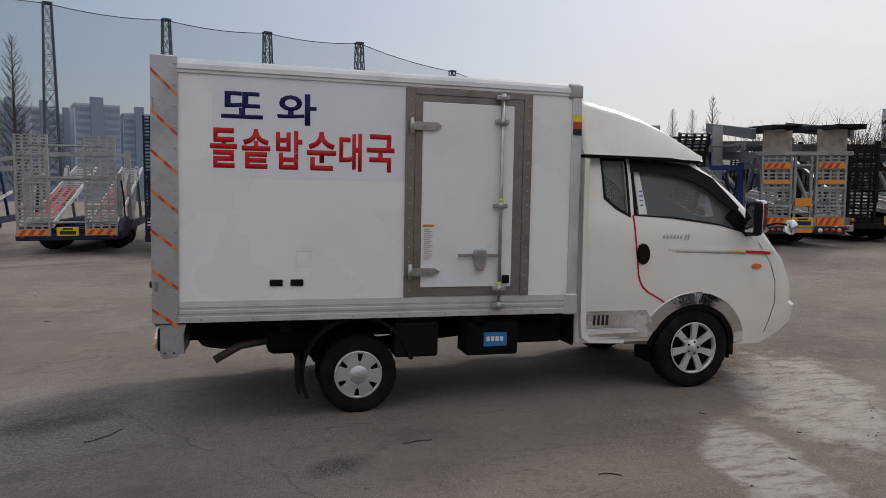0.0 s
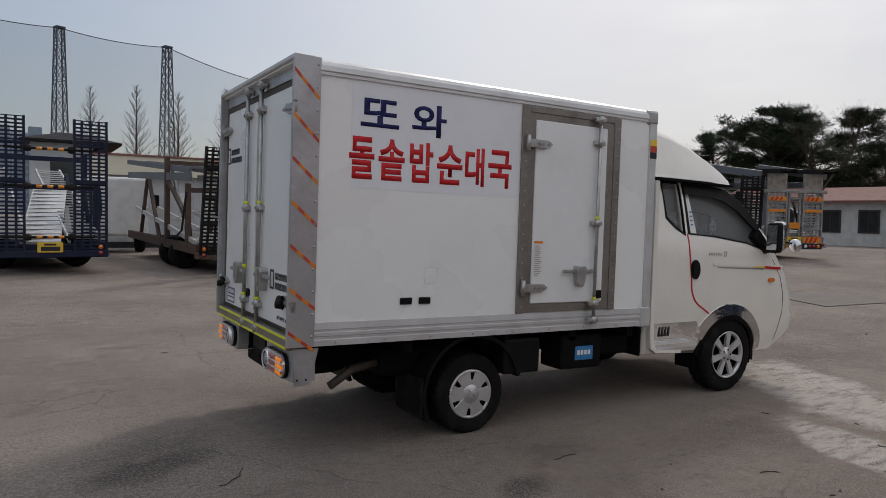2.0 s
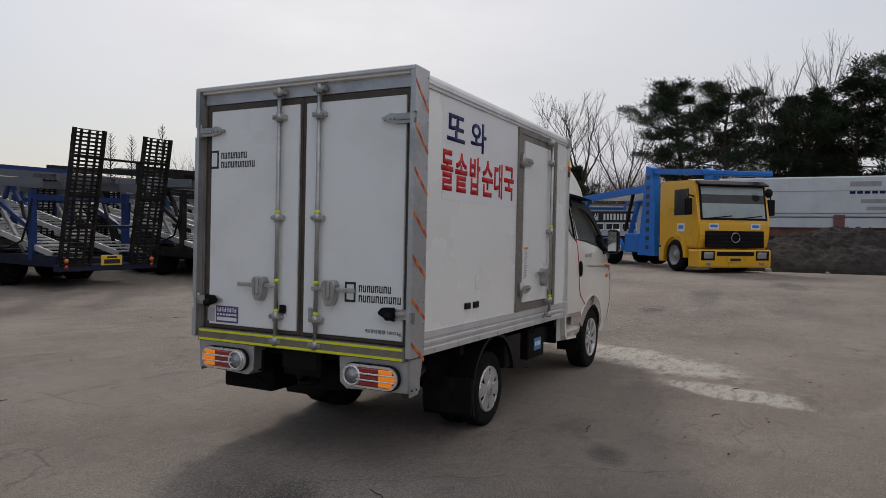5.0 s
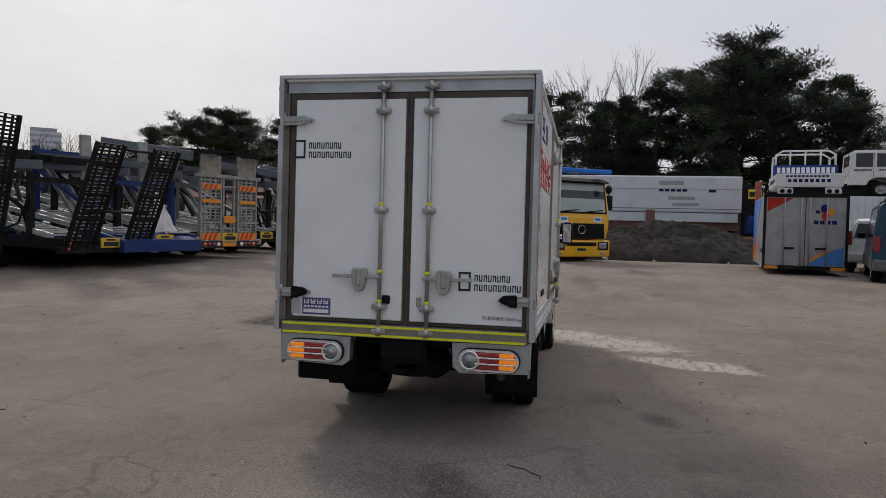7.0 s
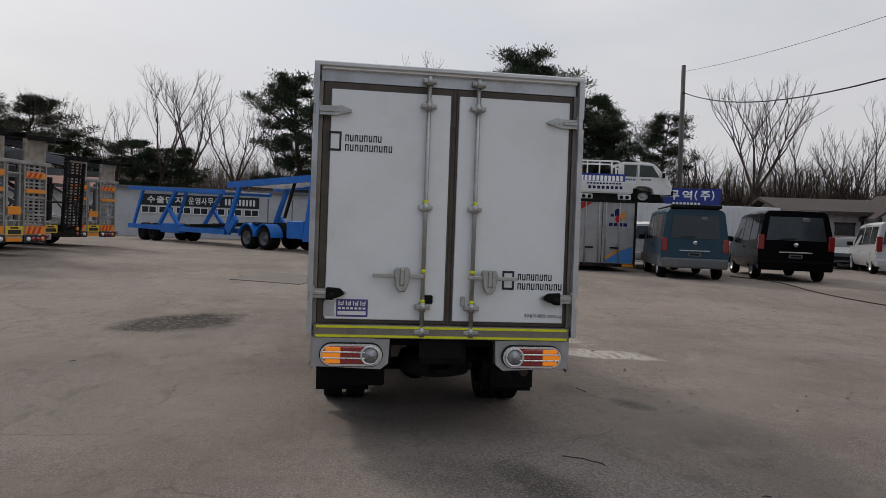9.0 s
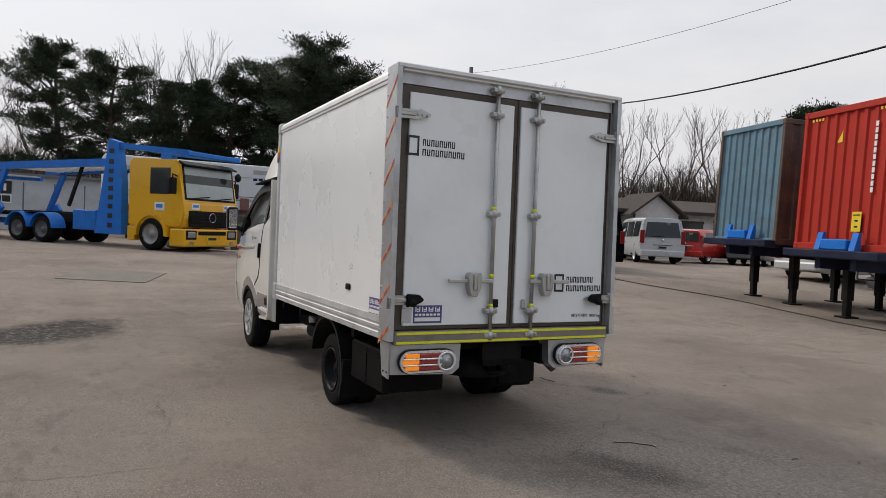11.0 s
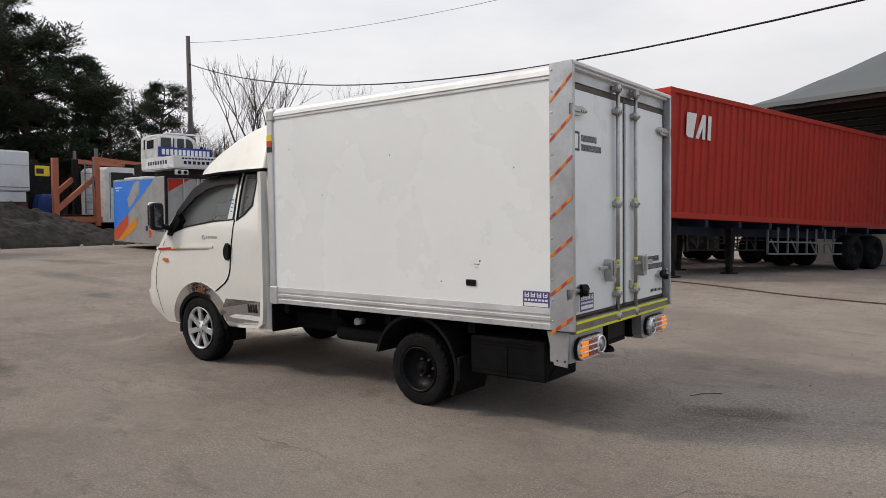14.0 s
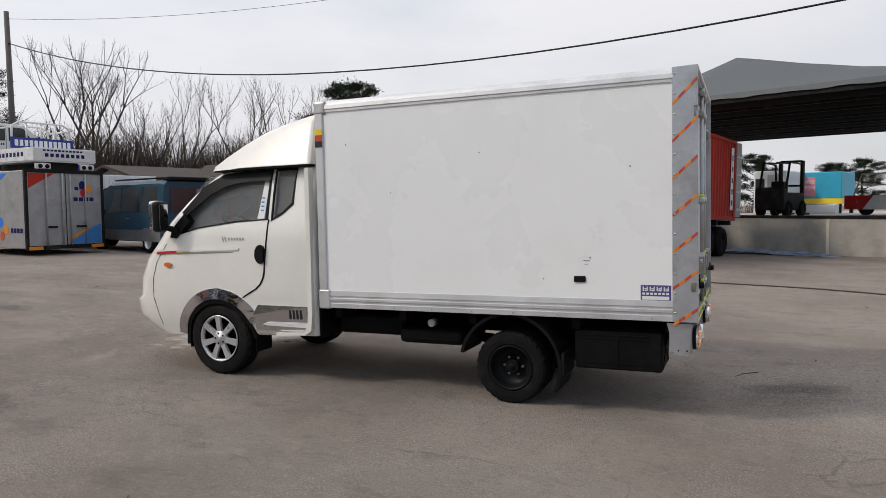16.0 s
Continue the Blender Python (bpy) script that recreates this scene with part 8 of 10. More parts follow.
small_pickup(at_ground(15.05, -1.28, HB, 1.86) @ Matrix.Diagonal((0.9, 0.94, 0.88, 1)), "white pickup bed with a blue sign board, on a cargo box", True, False)
c2 = thing("container", at_ground(25.2, -4.9, -98), "white corrugated container behind parked vans", "container")
part("shell", bx(B(), 0, 7.4, -1.2, 1.2, 0.0, 2.52, 0.02), M["whitebox"], c2)
for k in range(31):
    part("rib", bx(B(), 0.1 + 0.23 * k, 0.2 + 0.23 * k, -1.225, -1.2, 0.2, 2.4), M["whitebox"], c2)
for k in range(10):
    part("rib", bx(B(), -0.025, 0.0, -1.1 + 0.23 * k, -1.0 + 0.23 * k, 0.2, 2.35), M["whitebox"], c2)
small_pickup(at_ground(25.36, -2.05, -98, 2.525) @ Matrix.Diagonal((1.25, 0.98, 0.96, 1)), "white crew cab of a training pickup, on a container", False)

# ---- containers on trailers, sloping down to the rear ----
TILT = 2.06


def container(x, y, along, length, z0, h, front_m, side_m, marks, label):
    """Box container; local +x runs along it from the front end, front end at x = 0."""
    t = thing("shipping_container", pose(x, y, z0, 0, 0, along) @ pose(0, 0, 0, 0, TILT, 0), label, "container", "containers on trailers")
    w = 1.22

    def corr(n, a, c, depth):
        pts, k = [], 0
        stp = (c - a) / n
        for i in range(n):
            u = a + i * stp
            pts += [(u, 0), (u + stp * 0.30, 0), (u + stp * 0.42, depth), (u + stp * 0.88, depth)]
        return pts + [(c, 0)]
    # corrugated front end and sides
    for nm, n, a, c, pl_, mm in (("front_end", 9, -w + 0.1, w - 0.1, lambda u, d, z: (0.035 + d, u, z), front_m), ("side_wall", int(length / 0.28), 0.12, length - 0.12, lambda u, d, z: (u, w - 0.02 - d, z), side_m), ("side_wall", int(length / 0.28), 0.12, length - 0.12, lambda u, d, z: (u, -w + 0.02 + d, z), side_m)):
        b = B()
        pr = corr(n, a, c, 0.036)
        lo = [b.verts.new(pl_(u, d, 0.12)) for u, d in pr]
        hi = [b.verts.new(pl_(u, d, h - 0.10)) for u, d in pr]
        for i in range(len(pr) - 1):
            b.faces.new((lo[i], lo[i + 1], hi[i + 1], hi[i]))
        part(nm, b, M[mm], t, "corrugated steel wall")
    part("core", bx(B(), 0.12, length - 0.1, -w + 0.09, w - 0.09, 0.05, h - 0.04), M[side_m], t)
    for s in (-1, 1):
        ya, yb = min(s * (w - 0.10), s * w), max(s * (w - 0.10), s * w)
        for z0_, z1_ in ((0, 0.13), (h - 0.11, h)):
            part("rail", bx(B(), 0.05, length, ya, yb, z0_, z1_, 0.008), M[side_m], t)
        for xx in (0.0, length - 0.14):
            part("corner_post", bx(B(), xx, xx + 0.14, ya, yb, 0, h, 0.012), M[front_m if xx == 0 and side_m != "brownbox" else side_m], t)
            for z in (0.0, h - 0.12):
                part("corner_casting", bx(B(), xx - 0.008, xx + 0.17, min(ya, yb) - 0.006, max(ya, yb) + 0.006, z - 0.004, z + 0.124, 0.012), M[side_m], t)
    for z0_, z1_ in ((0, 0.13), (h - 0.12, h)):
        part("end_rail", bx(B(), 0.0, 0.10, -w + 0.1, w - 0.1, z0_, z1_, 0.008), M[front_m], t)
    if marks:
        fp = lambda u, v, w_: (0.030 - w_, -u, v)
        for k, gw in enumerate(range(11)):
            part("code_bars", bars(B(), [(0.60, h - 0.48 - 0.118 * k, 0.66, h - 0.39 - 0.118 * k)], fp, 0.004), M["whitev"], t)
        part("yellow_label", bars(B(), [(0.24, 0.36, 0.46, 0.72)], fp, 0.004), M["yellow"], t, "yellow caution label")
        part("label_bars", bars(B(), [(0.27, 0.65, 0.43, 0.67), (0.31, 0.54, 0.39, 0.57), (0.31, 0.43, 0.39, 0.46)], lambda u, v, w_: fp(u, v, w_ + 0.004), 0.003), M["ink"], t)
        b = B()
        b.faces.new([b.verts.new(fp(u, v, 0.006)) for u, v in ((-0.30, h - 0.68), (-0.17, h - 0.68), (-0.17, h - 0.46))])
        part("warning_triangle", b, M["yellow"], t)
        # company mark as plain white shapes on the side
        sf = lambda u, v, w_: (u, -w + 0.015 - w_, v)
        z = h - 0.98
        for nm, pts in (("mark_shape", [(0.75, 0.05), (0.85, 0), (1.08, 0), (1.22, 0.62), (0.78, 0.62), (0.75, 0.55)]), ("mark_shape", [(1.20, 0), (1.36, 0), (1.52, 0.30), (1.52, 0), (1.66, 0), (1.66, 0.62), (1.50, 0.62)]), ("mark_shape", [(1.78, 0), (1.94, 0), (1.94, 0.62), (1.78, 0.62)])):
            b = B()
            lo = [b.verts.new(sf(0.02 + u * 0.76, z + v * 0.85, 0.0)) for u, v in pts]
            hi = [b.verts.new(sf(0.02 + u * 0.76, z + v * 0.85, 0.006)) for u, v in pts]
            b.faces.new(hi)
            for i in range(len(pts)):
                b.faces.new((lo[i], lo[(i + 1) % len(pts)], hi[(i + 1) % len(pts)], hi[i]))
            part(nm, b, M["whitev"], t)
        for s in (-1, 1):
            for k in range(4):
                u = s * 0.85 - 0.18 + 0.09 * k
                part("hazard_dash", bars(B(), [(u, h - 0.20, u + 0.05, h - 0.15)], fp, 0.004), M["yellow"], t)
    return t


def chassis_trailer(x, y, along, length, zdeck, label, front_x=-0.05):
    t = thing("container_trailer", pose(x, y, gz(x, y), 0, 0, along), label, "trailer", "container trailers")
    XF[0] = Matrix(((1, 0, 0, 0), (0, 1, 0, 0), (-math.tan(radians(TILT)), 0, 1, 0), (0, 0, 0, 1)))
    b = B()
    for s in (-1, 1):
        bx(b, front_x, length, s * 0.45 - 0.07, s * 0.45 + 0.07, zdeck - 0.36, zdeck - 0.02)
    for k in range(9):
        bx(b, 0.1 + k * length / 8.6, 0.22 + k * length / 8.6, -1.2, 1.2, zdeck - 0.16, zdeck - 0.006)
    part("frame", b, M["navysteel"], t)
    part("front_beam", bx(B(), front_x - 0.2, front_x + 0.1, -1.22, 1.22, zdeck - 0.16, zdeck - 0.004, 0.02), M["navysteel"], t, "dark blue front beam")
    for y_ in (-0.62, 0.25):
        part("stop_plate", prism(B(), [(front_x - 0.17, zdeck), (front_x - 0.03, zdeck), (front_x - 0.03, zdeck + 0.33), (front_x - 0.08, zdeck + 0.33)], y_ - 0.02, y_ + 0.02 + 0.1, "y"), M["bluesteel"], t)
    part("coupling_box", bx(B(), front_x - 0.18, front_x - 0.05, -0.45, 0.2, zdeck, zdeck + 0.2, 0.02), M["bluesteel"], t)
    XF[0] = None
    for xx in (0.9, 3.2):
        for s in (-1, 1):
            gzz = gz(x, y)
            lx, ly = x + math.cos(radians(along)) * xx - math.sin(radians(along)) * s * 0.72, y + math.sin(radians(along)) * xx + math.cos(radians(along)) * s * 0.72
            z_f = gz(lx, ly) - gzz
            b = bx(B(), xx - 0.08, xx + 0.08, s * 0.72 - 0.08, s * 0.72 + 0.08, z_f + 0.35, zdeck - 0.1 - 0.036 * xx)
            bx(b, xx - 0.06, xx + 0.06, s * 0.72 - 0.06, s * 0.72 + 0.06, z_f + 0.02, z_f + 0.4)
            bx(b, xx - 0.16, xx + 0.16, s * 0.72 - 0.14, s * 0.72 + 0.14, z_f, z_f + 0.035)
            part("landing_leg", b, M["darksteel"], t, "steel landing leg on a foot plate")
    for xx in (length - 2.6, length - 1.3):
        for s in (-1, 1):
            lx, ly = x + math.cos(radians(along)) * xx, y + math.sin(radians(along)) * xx
            road_wheel(t, (xx, s * 0.95, gz(lx, ly) - gz(x, y) + 0.5), 0.5, 0.45, s, "darksteel")
    XF[0] = Matrix(((1, 0, 0, 0), (0, 1, 0, 0), (-math.tan(radians(TILT)), 0, 1, 0), (0, 0, 0, 1)))
    b = B()
    for s in (-1, 1):
        bx(b, 4.2, length - 3.4, s * 1.12 - 0.02, s * 1.12 + 0.02, zdeck - 0.48, zdeck - 0.44)
        bx(b, 4.2, length - 3.4, s * 1.12 - 0.02, s * 1.12 + 0.02, zdeck - 0.78, zdeck - 0.74)
        for k in range(8):
            xa = 4.2 + k * (length - 7.6) / 8
            bx(b, xa - 0.02, xa + 0.02, s * 1.12 - 0.02, s * 1.12 + 0.02, zdeck - 0.75, zdeck - 0.1)
            if k % 2:
                beam(b, (xa, s * 1.12, zdeck - 0.75), (xa - (length - 7.6) / 12, s * 1.12, zdeck - 0.4), 0.03, 0.03)
    part("side_guard", b, M["greysteel"], t)
    XF[0] = None
    return t


AL = -106.0
ux, uy = math.cos(radians(AL)), math.sin(radians(AL))
rx, ry = 3.836, -4.38      # front end of the red box
redc = container(rx, ry, AL, 11.28, 1.342, 2.72, "redbox", "redbox", True, "rust-red corrugated shipping container on a trailer")
dr = part("end_door", bx(B(), 11.30, 11.82, -1.24, -1.18, 0.12, 2.68, 0.01), M["greybox"], redc, "pale open end door")
for k in range(4):
    part("door_rib", bx(B(), 11.32, 11.80, -1.262, -1.24, 0.35 + 0.6 * k, 0.42 + 0.6 * k), M["whitebox"], dr)
lb = part("label_strip", bx(B(), 10.72, 10.98, -1.235, -1.222, 0.35, 2.45), M["whitev"], redc, "white vertical label strip")
for k in range(5):
    part("label_mark", bx(B(), 10.78, 10.92, -1.239, -1.235, 0.5 + 0.38 * k, 0.68 + 0.38 * k), M["cloud_blue" if k == 4 else "ink"], lb)
chassis_trailer(rx, ry, AL, 11.5, 1.342, "blue skeletal container trailer on landing legs under a red container")
qx, qy = 5.95 + 1.22 * -uy, -5.37 + 1.22 * ux
container(qx, qy, AL, 12.19, 1.40, 2.77, "bluebox", "brownbox", False, "faded blue and rusty brown shipping container on a trailer")
chassis_trailer(qx, qy, AL, 12.2, 1.40, "blue skeletal container trailer under a blue container")

# ---- orange carrier lorry beside the soil heap ----
OZ = gz(27.5, -4.6)
ol = thing("carrier_lorry", pose(27.5, -4.6, OZ), "white lorry cab with an orange-red car-carrier frame", "truck")
XF[0] = Matrix.Translation((-27.5, 4.6, -OZ))
cabo = part("cab_shell", prism(B(), [(-4.85, 0.95), (-4.85, 3.2), (-5.0, 3.35), (-6.2, 3.35), (-6.45, 3.1), (-6.6, 2.2), (-6.6, 0.95)], 27.55, 29.75, "x"), M["carwhite"], ol, "white cab")
part("side_window", prism(B(), [(-5.1, 2.45), (-5.1, 3.12), (-6.1, 3.12), (-6.35, 2.45)], 27.535, 27.56, "x"), M["carglass"], cabo)
part("windscreen", prism(B(), [(-6.42, 3.05), (-6.44, 3.05), (-6.61, 2.2), (-6.58, 2.2)], 27.75, 29.55, "x"), M["carglass"], cabo)
part("door_seam", bx(B(), 27.54, 27.555, -5.06, -5.04, 1.1, 3.1), M["plastic"], cabo)
part("step", bx(B(), 27.6, 27.9, -6.4, -5.6, 0.55, 0.95, 0.03), M["plastic"], cabo)
part("mirror", bx(B(), 27.25, 27.4, -6.6, -6.45, 2.3, 2.8, 0.03), M["plastic"], cabo)
for x_ in (27.62, 29.55):
    part("wheel", lathe(B(), [(0.0, -0.14), (0.44, -0.15), (0.48, -0.08), (0.48, 0.08), (0.44, 0.15), (0.0, 0.14)], (x_ + 0.06, -5.75, OZ + 0.48), "x", 24), M["rubber"], ol)
    part("wheel", lathe(B(), [(0.0, -0.14), (0.38, -0.15), (0.42, -0.08), (0.42, 0.08), (0.38, 0.15), (0.0, 0.14)], (x_ + 0.06, -2.0, OZ + 0.42), "x", 24), M["rubber"], ol)
    for y_, top in ((-2.8, 3.6), (-4.5, 3.73)):
        part("orange_upright", bx(B(), x_ - 0.12, x_ + 0.10, y_ - 0.11, y_ + 0.11, 0.8, top, 0.015), M["rustorange" if x_ < 28 else "darksteel"], ol)
    part("post_extension", bx(B(), x_ - 0.06, x_ + 0.04, -4.56, -4.44, 3.73, 4.1, 0.01), M["greysteel"], ol)
    part("orange_top_beam", prism(B(), [(-4.4, 3.55), (-4.4, 3.75), (-6.7, 3.60), (-6.7, 3.50)], x_ - 0.09, x_ + 0.07, "x"), M["rustorange"], ol)
    part("orange_slope", beam(B(), (x_, -2.85, 1.48), (x_, -4.4, 2.85), 0.16, 0.20), M["rustorange"], ol)
    part("sill_beam", bx(B(), x_ - 0.08, x_ + 0.06, -4.7, -0.6, 0.95, 1.2, 0.01), M["rustorange"], ol)
part("low_deck", bx(B(), 27.7, 29.5, -4.6, -0.6, 1.2, 1.28), M["darksteel"], ol)
hbd = part("headboard", bx(B(), 29.36, 29.44, -3.4, -2.5, 1.28, 3.45, 0.01), M["darksteel"], ol, "dark headboard with a yellow panel")
part("yellow_panel", bx(B(), 29.33, 29.36, -3.34, -2.75, 2.92, 3.36, 0.01), M["yellow"], hbd)
part("panel_mark", bx(B(), 29.322, 29.33, -3.1, -2.8, 3.02, 3.24, 0.004), M["ink"], hbd)
lad = part("ladder", bx(B(), 27.46, 27.5, -4.30, -4.26, 1.3, 3.6), M["greysteel"], ol, "steel ladder beside a post")
part("ladder_rail", bx(B(), 27.46, 27.5, -3.98, -3.94, 1.3, 3.6), M["greysteel"], lad)
for k in range(7):
    part("rung", bx(B(), 27.465, 27.495, -4.26, -3.98, 1.5 + 0.3 * k, 1.53 + 0.3 * k), M["greysteel"], lad)
XF[0] = None
b = B()
n = 40
rows_ = []
for j in range(9):
    v = j / 8
    rows_.append([b.verts.new((28.9 + cx_ * (0.42 - 0.10 * v ** 3) * k_, -2.95 + cy_ * (0.36 - 0.10 * v ** 3) * k_, 1.28 + 0.85 * v + 0.05 * noise.noise((cx_ * 2, cy_ * 2, 4.0)))) for cx_, cy_, k_ in ((max(-1, min(1, 1.35 * math.cos(2 * math.pi * i / n))), max(-1, min(1, 1.35 * math.sin(2 * math.pi * i / n))), 1 + 0.16 * noise.noise((i * 0.9, 0.4 * v, 1.0))) for i in range(n))])
for lo, hi in zip(rows_, rows_[1:]):
    for i in range(n):
        b.faces.new((lo[i], lo[(i + 1) % n], hi[(i + 1) % n], hi[i])).smooth = True
b.faces.new(rows_[-1]), b.faces.new(rows_[0][::-1])
tagged(part("tarpaulin_bundle", b, M["royal"]), "blue tarpaulin draped in folds over a load on a lorry deck", "tarpaulin")

# ---- buildings ----
def bungalow():
    t = thing("bungalow", pose(26.9, -14.9, gz(28, -14), 0, 0, -16) @ Matrix.Diagonal((1.0, 0.82, 1.0, 1)), "white timber bungalow with dark brown trim and shingle roof", "house")
    # front faces -x; runs along -y
    wall = part("wall", bx(B(), 0.0, 6.0, -14.5, 0.0, 0.0, 2.55), M["siding"], t, "white lapped siding")
    for k in range(13):
        b = bx(B(), -0.02, 0.0, -14.5, 0.0, 0.12 + 0.19 * k, 0.28 + 0.19 * k)
        part("siding_board", b, M["siding"], wall)
    b = B()
    prism(b, [(-0.7, 2.5), (3.0, 3.26), (6.7, 2.5), (6.7, 2.62), (3.0, 3.40), (-0.7, 2.62)], -15.0, 0.6, "y")
    part("roof", b, M["roof"], t, "brown shingle roof")
    for s0 in (-0.05, -14.45):
        b = B()
        prism(b, [(0.0, 2.5), (3.0, 3.24), (6.0, 2.5)], s0 - 0.04, s0 + 0.04, "y")
        part("gable", b, M["siding"], t)
    # cross gable porch
    b = B()
    prism(b, [(-7.75, 0.0), (-4.45, 0.0), (-4.45, 2.35), (-6.1, 3.35), (-7.75, 2.35)], -1.4, 0.1, "x")
    porch = part("porch", b, M["siding"], t, "white gabled porch")
    for s in (-1, 1):
        b = B()
        prism(b, [(-6.1, 3.42), (-6.1 + s * 2.05, 2.18), (-6.1 + s * 2.05, 2.30), (-6.1, 3.56)], -1.75, 2.2, "x")
        part("porch_roof", b, M["roof"], t)
        b = bx(B(), -1.46, -1.38, -6.1 + s * 1.6 - 0.07, -6.1 + s * 1.6 + 0.07, 0, 2.35)
        part("porch_post", b, M["brown"], porch)
    for k in range(12):
        b = bx(B(), -1.42, -1.4, -7.7, -4.5, 0.1 + 0.19 * k, 0.26 + 0.19 * k)
        part("siding_board", b, M["siding"], porch)
    def win(y, w, z0, z1, x=0.0):
        wn_ = part("window", bx(B(), x - 0.05, x - 0.021, y - w / 2, y + w / 2, z0, z1), M["carglass"], t)
        for a in ((y - w / 2 - 0.1, y - w / 2, z0, z1), (y + w / 2, y + w / 2 + 0.1, z0, z1), (y - w / 2 - 0.15, y + w / 2 + 0.15, z1, z1 + 0.12), (y - w / 2 - 0.1, y + w / 2 + 0.1, z0 - 0.1, z0)):
            part("window_frame", bx(B(), x - 0.07, x - 0.022, *a), M["brown"], wn_)
    win(-1.5, 1.4, 0.9, 2.0), win(-3.3, 0.9, 0.9, 2.0), win(-9.6, 1.6, 0.8, 2.0), win(-12.4, 2.0, 0.5, 2.1)
    dr = part("porch_shutter", bx(B(), -1.46, -1.425, -6.85, -5.35, 0.5, 1.95), M["whitebox"], porch)
    part("shutter_head", bx(B(), -1.5, -1.43, -7.0, -5.2, 1.95, 2.08), M["brown"], porch)
    for y in (-0.05, -4.25, -7.95, -14.45):
        part("corner_board", bx(B(), -0.045, 0.02, y - 0.08, y + 0.08, 0, 2.5), M["brown"], t)
    part("eaves_board", bx(B(), -0.68, -0.62, -15.0, 0.6, 2.42, 2.56), M["brown"], t)
    return t


bungalow()

# long white office hut with a black banner, behind the lorry
hut = thing("office_hut", pose(37.5, 12.5, 0.25), "long white office hut with a black lettered banner", "building")
shell = part("wall", bx(B(), 0.0, 4.0, -5.5, 7.6, 0.0, 2.82), M["wallwhite"], hut)
part("flat_roof", bx(B(), -0.3, 4.3, -5.7, 7.8, 2.82, 2.95), M["greysteel"], hut)
bn = part("banner", bx(B(), -0.05, -0.012, -0.95, 5.75, 1.88, 2.52), M["banner"], hut, "black banner with white lettering")
# the face looks towards -x, so the text runs towards -y
bf = lambda u, v, w: (-0.052 - w, -u, v)
for txt, u0, u1 in (("수출단지", -5.35, -3.3), ("운영사무실", -3.05, -1.25)):
    n_ = len(txt)
    for k, ch in enumerate(txt):
        wd = (u1 - u0) / n_
        part("banner_letter", letters(ch, u0 + wd * k, 1.99, u0 + wd * k + wd * 0.86, 2.41, bf, 0.006, 0, 0.03), M["whitev"], bn)
b = bars(B(), [(-1.0 + 0.2 * k, 2.02, -0.88 + 0.2 * k, 2.38) for k in range(9)], bf, 0.006)
part("number_bars", b, M["whitev"], bn)
for k in range(7):
    y = -0.9 + 0.96 * k
    w_ = part("window", bx(B(), -0.03, -0.01, y, y + 0.76, 1.46, 1.78), M["carglass"], hut)
    for a in ((y - 0.06, y, 1.40, 1.84), (y + 0.76, y + 0.82, 1.40, 1.84), (y, y + 0.76, 1.40, 1.46), (y, y + 0.76, 1.78, 1.84), (y + 0.36, y + 0.40, 1.46, 1.78)):
        part("window_frame", bx(B(), -0.05, -0.031, *a), M["whitev"], w_)
for y in (-1.5, -2.9, -4.3):
    part("panel_joint", bx(B(), -0.02, 0.0, y, y + 0.06, 0.1, 2.5), M["greysteel"], hut)
# cottage with a dull red roof next to it
cot = thing("cottage", pose(38.0, 24.6, 0.25, 0, 0, 8), "low white cottage with barred windows and a dull red roof", "house")
part("wall", bx(B(), 0.0, 5.0, -3.6, 6.0, 0.0, 2.6), M["siding"], cot)
part("roof", prism(B(), [(-0.6, 2.5), (2.5, 3.35), (5.6, 2.5), (5.6, 2.62), (2.5, 3.5), (-0.6, 2.62)], -4.0, 6.4, "y"), M["redroof"], cot)
for y in (-2.6, -0.6, 2.0):
    w_ = part("window", bx(B(), -0.03, -0.012, y - 0.45, y + 0.45, 0.9, 2.0), M["carglass"], cot)
    for a in ((y - 0.55, y - 0.45, 0.8, 2.1), (y + 0.45, y + 0.55, 0.8, 2.1), (y - 0.45, y + 0.45, 2.0, 2.1), (y - 0.45, y + 0.45, 0.8, 0.9), (y - 0.03, y + 0.03, 0.9, 2.0)):
        part("window_frame", bx(B(), -0.06, -0.031, *a), M["brown"], w_)

# long corrugated workshop behind the carriers
shop = thing("workshop", pose(0.0, 32.0, 0.0), "long pale grey corrugated workshop with a cream fascia", "building")
wl_ = part("wall", bx(B(), 0.7, 26.0, 0.0, 8.0, 0.25, 2.95), M["wallwhite"], shop, "pale corrugated cladding")
for k in range(84):
    part("rib", bx(B(), 0.8 + 0.3 * k, 0.92 + 0.3 * k, -0.03, 0.0, 0.3, 2.9), M["wallwhite"], wl_)
part("plinth", bx(B(), 0.65, 26.05, -0.04, 8.0, 0.0, 0.25), M["banner"], shop)
part("fascia", bx(B(), 0.5, 26.2, -0.35, 8.2, 2.95, 3.72), M["cream"], shop, "cream fascia board")
part("fascia_cap", bx(B(), 0.45, 26.25, -0.4, 8.3, 3.72, 3.80), M["redroof"], shop)
part("meter_box", bx(B(), 3.75, 4.2, -0.12, -0.03, 1.9, 2.3, 0.02), M["whitebox"], shop)
part("cable", pipe(B(), [(4.8, -0.05, 2.3), (4.85, -0.06, 1.6), (5.1, -0.06, 0.9)], 0.02, 6), M["wire"], shop)
annex = thing("annex", pose(-0.15, 33.0, 0), "white annex with a low dark hipped roof", "building")
part("wall", bx(B(), -1.45, 0.8, 0.3, 5, 0, 4.2), M["wallwhite"], annex)
b = B()
lo = [b.verts.new(p) for p in ((-1.8, -0.2, 4.2), (1.85, -0.2, 4.2), (1.85, 5.4, 4.2), (-1.8, 5.4, 4.2))]
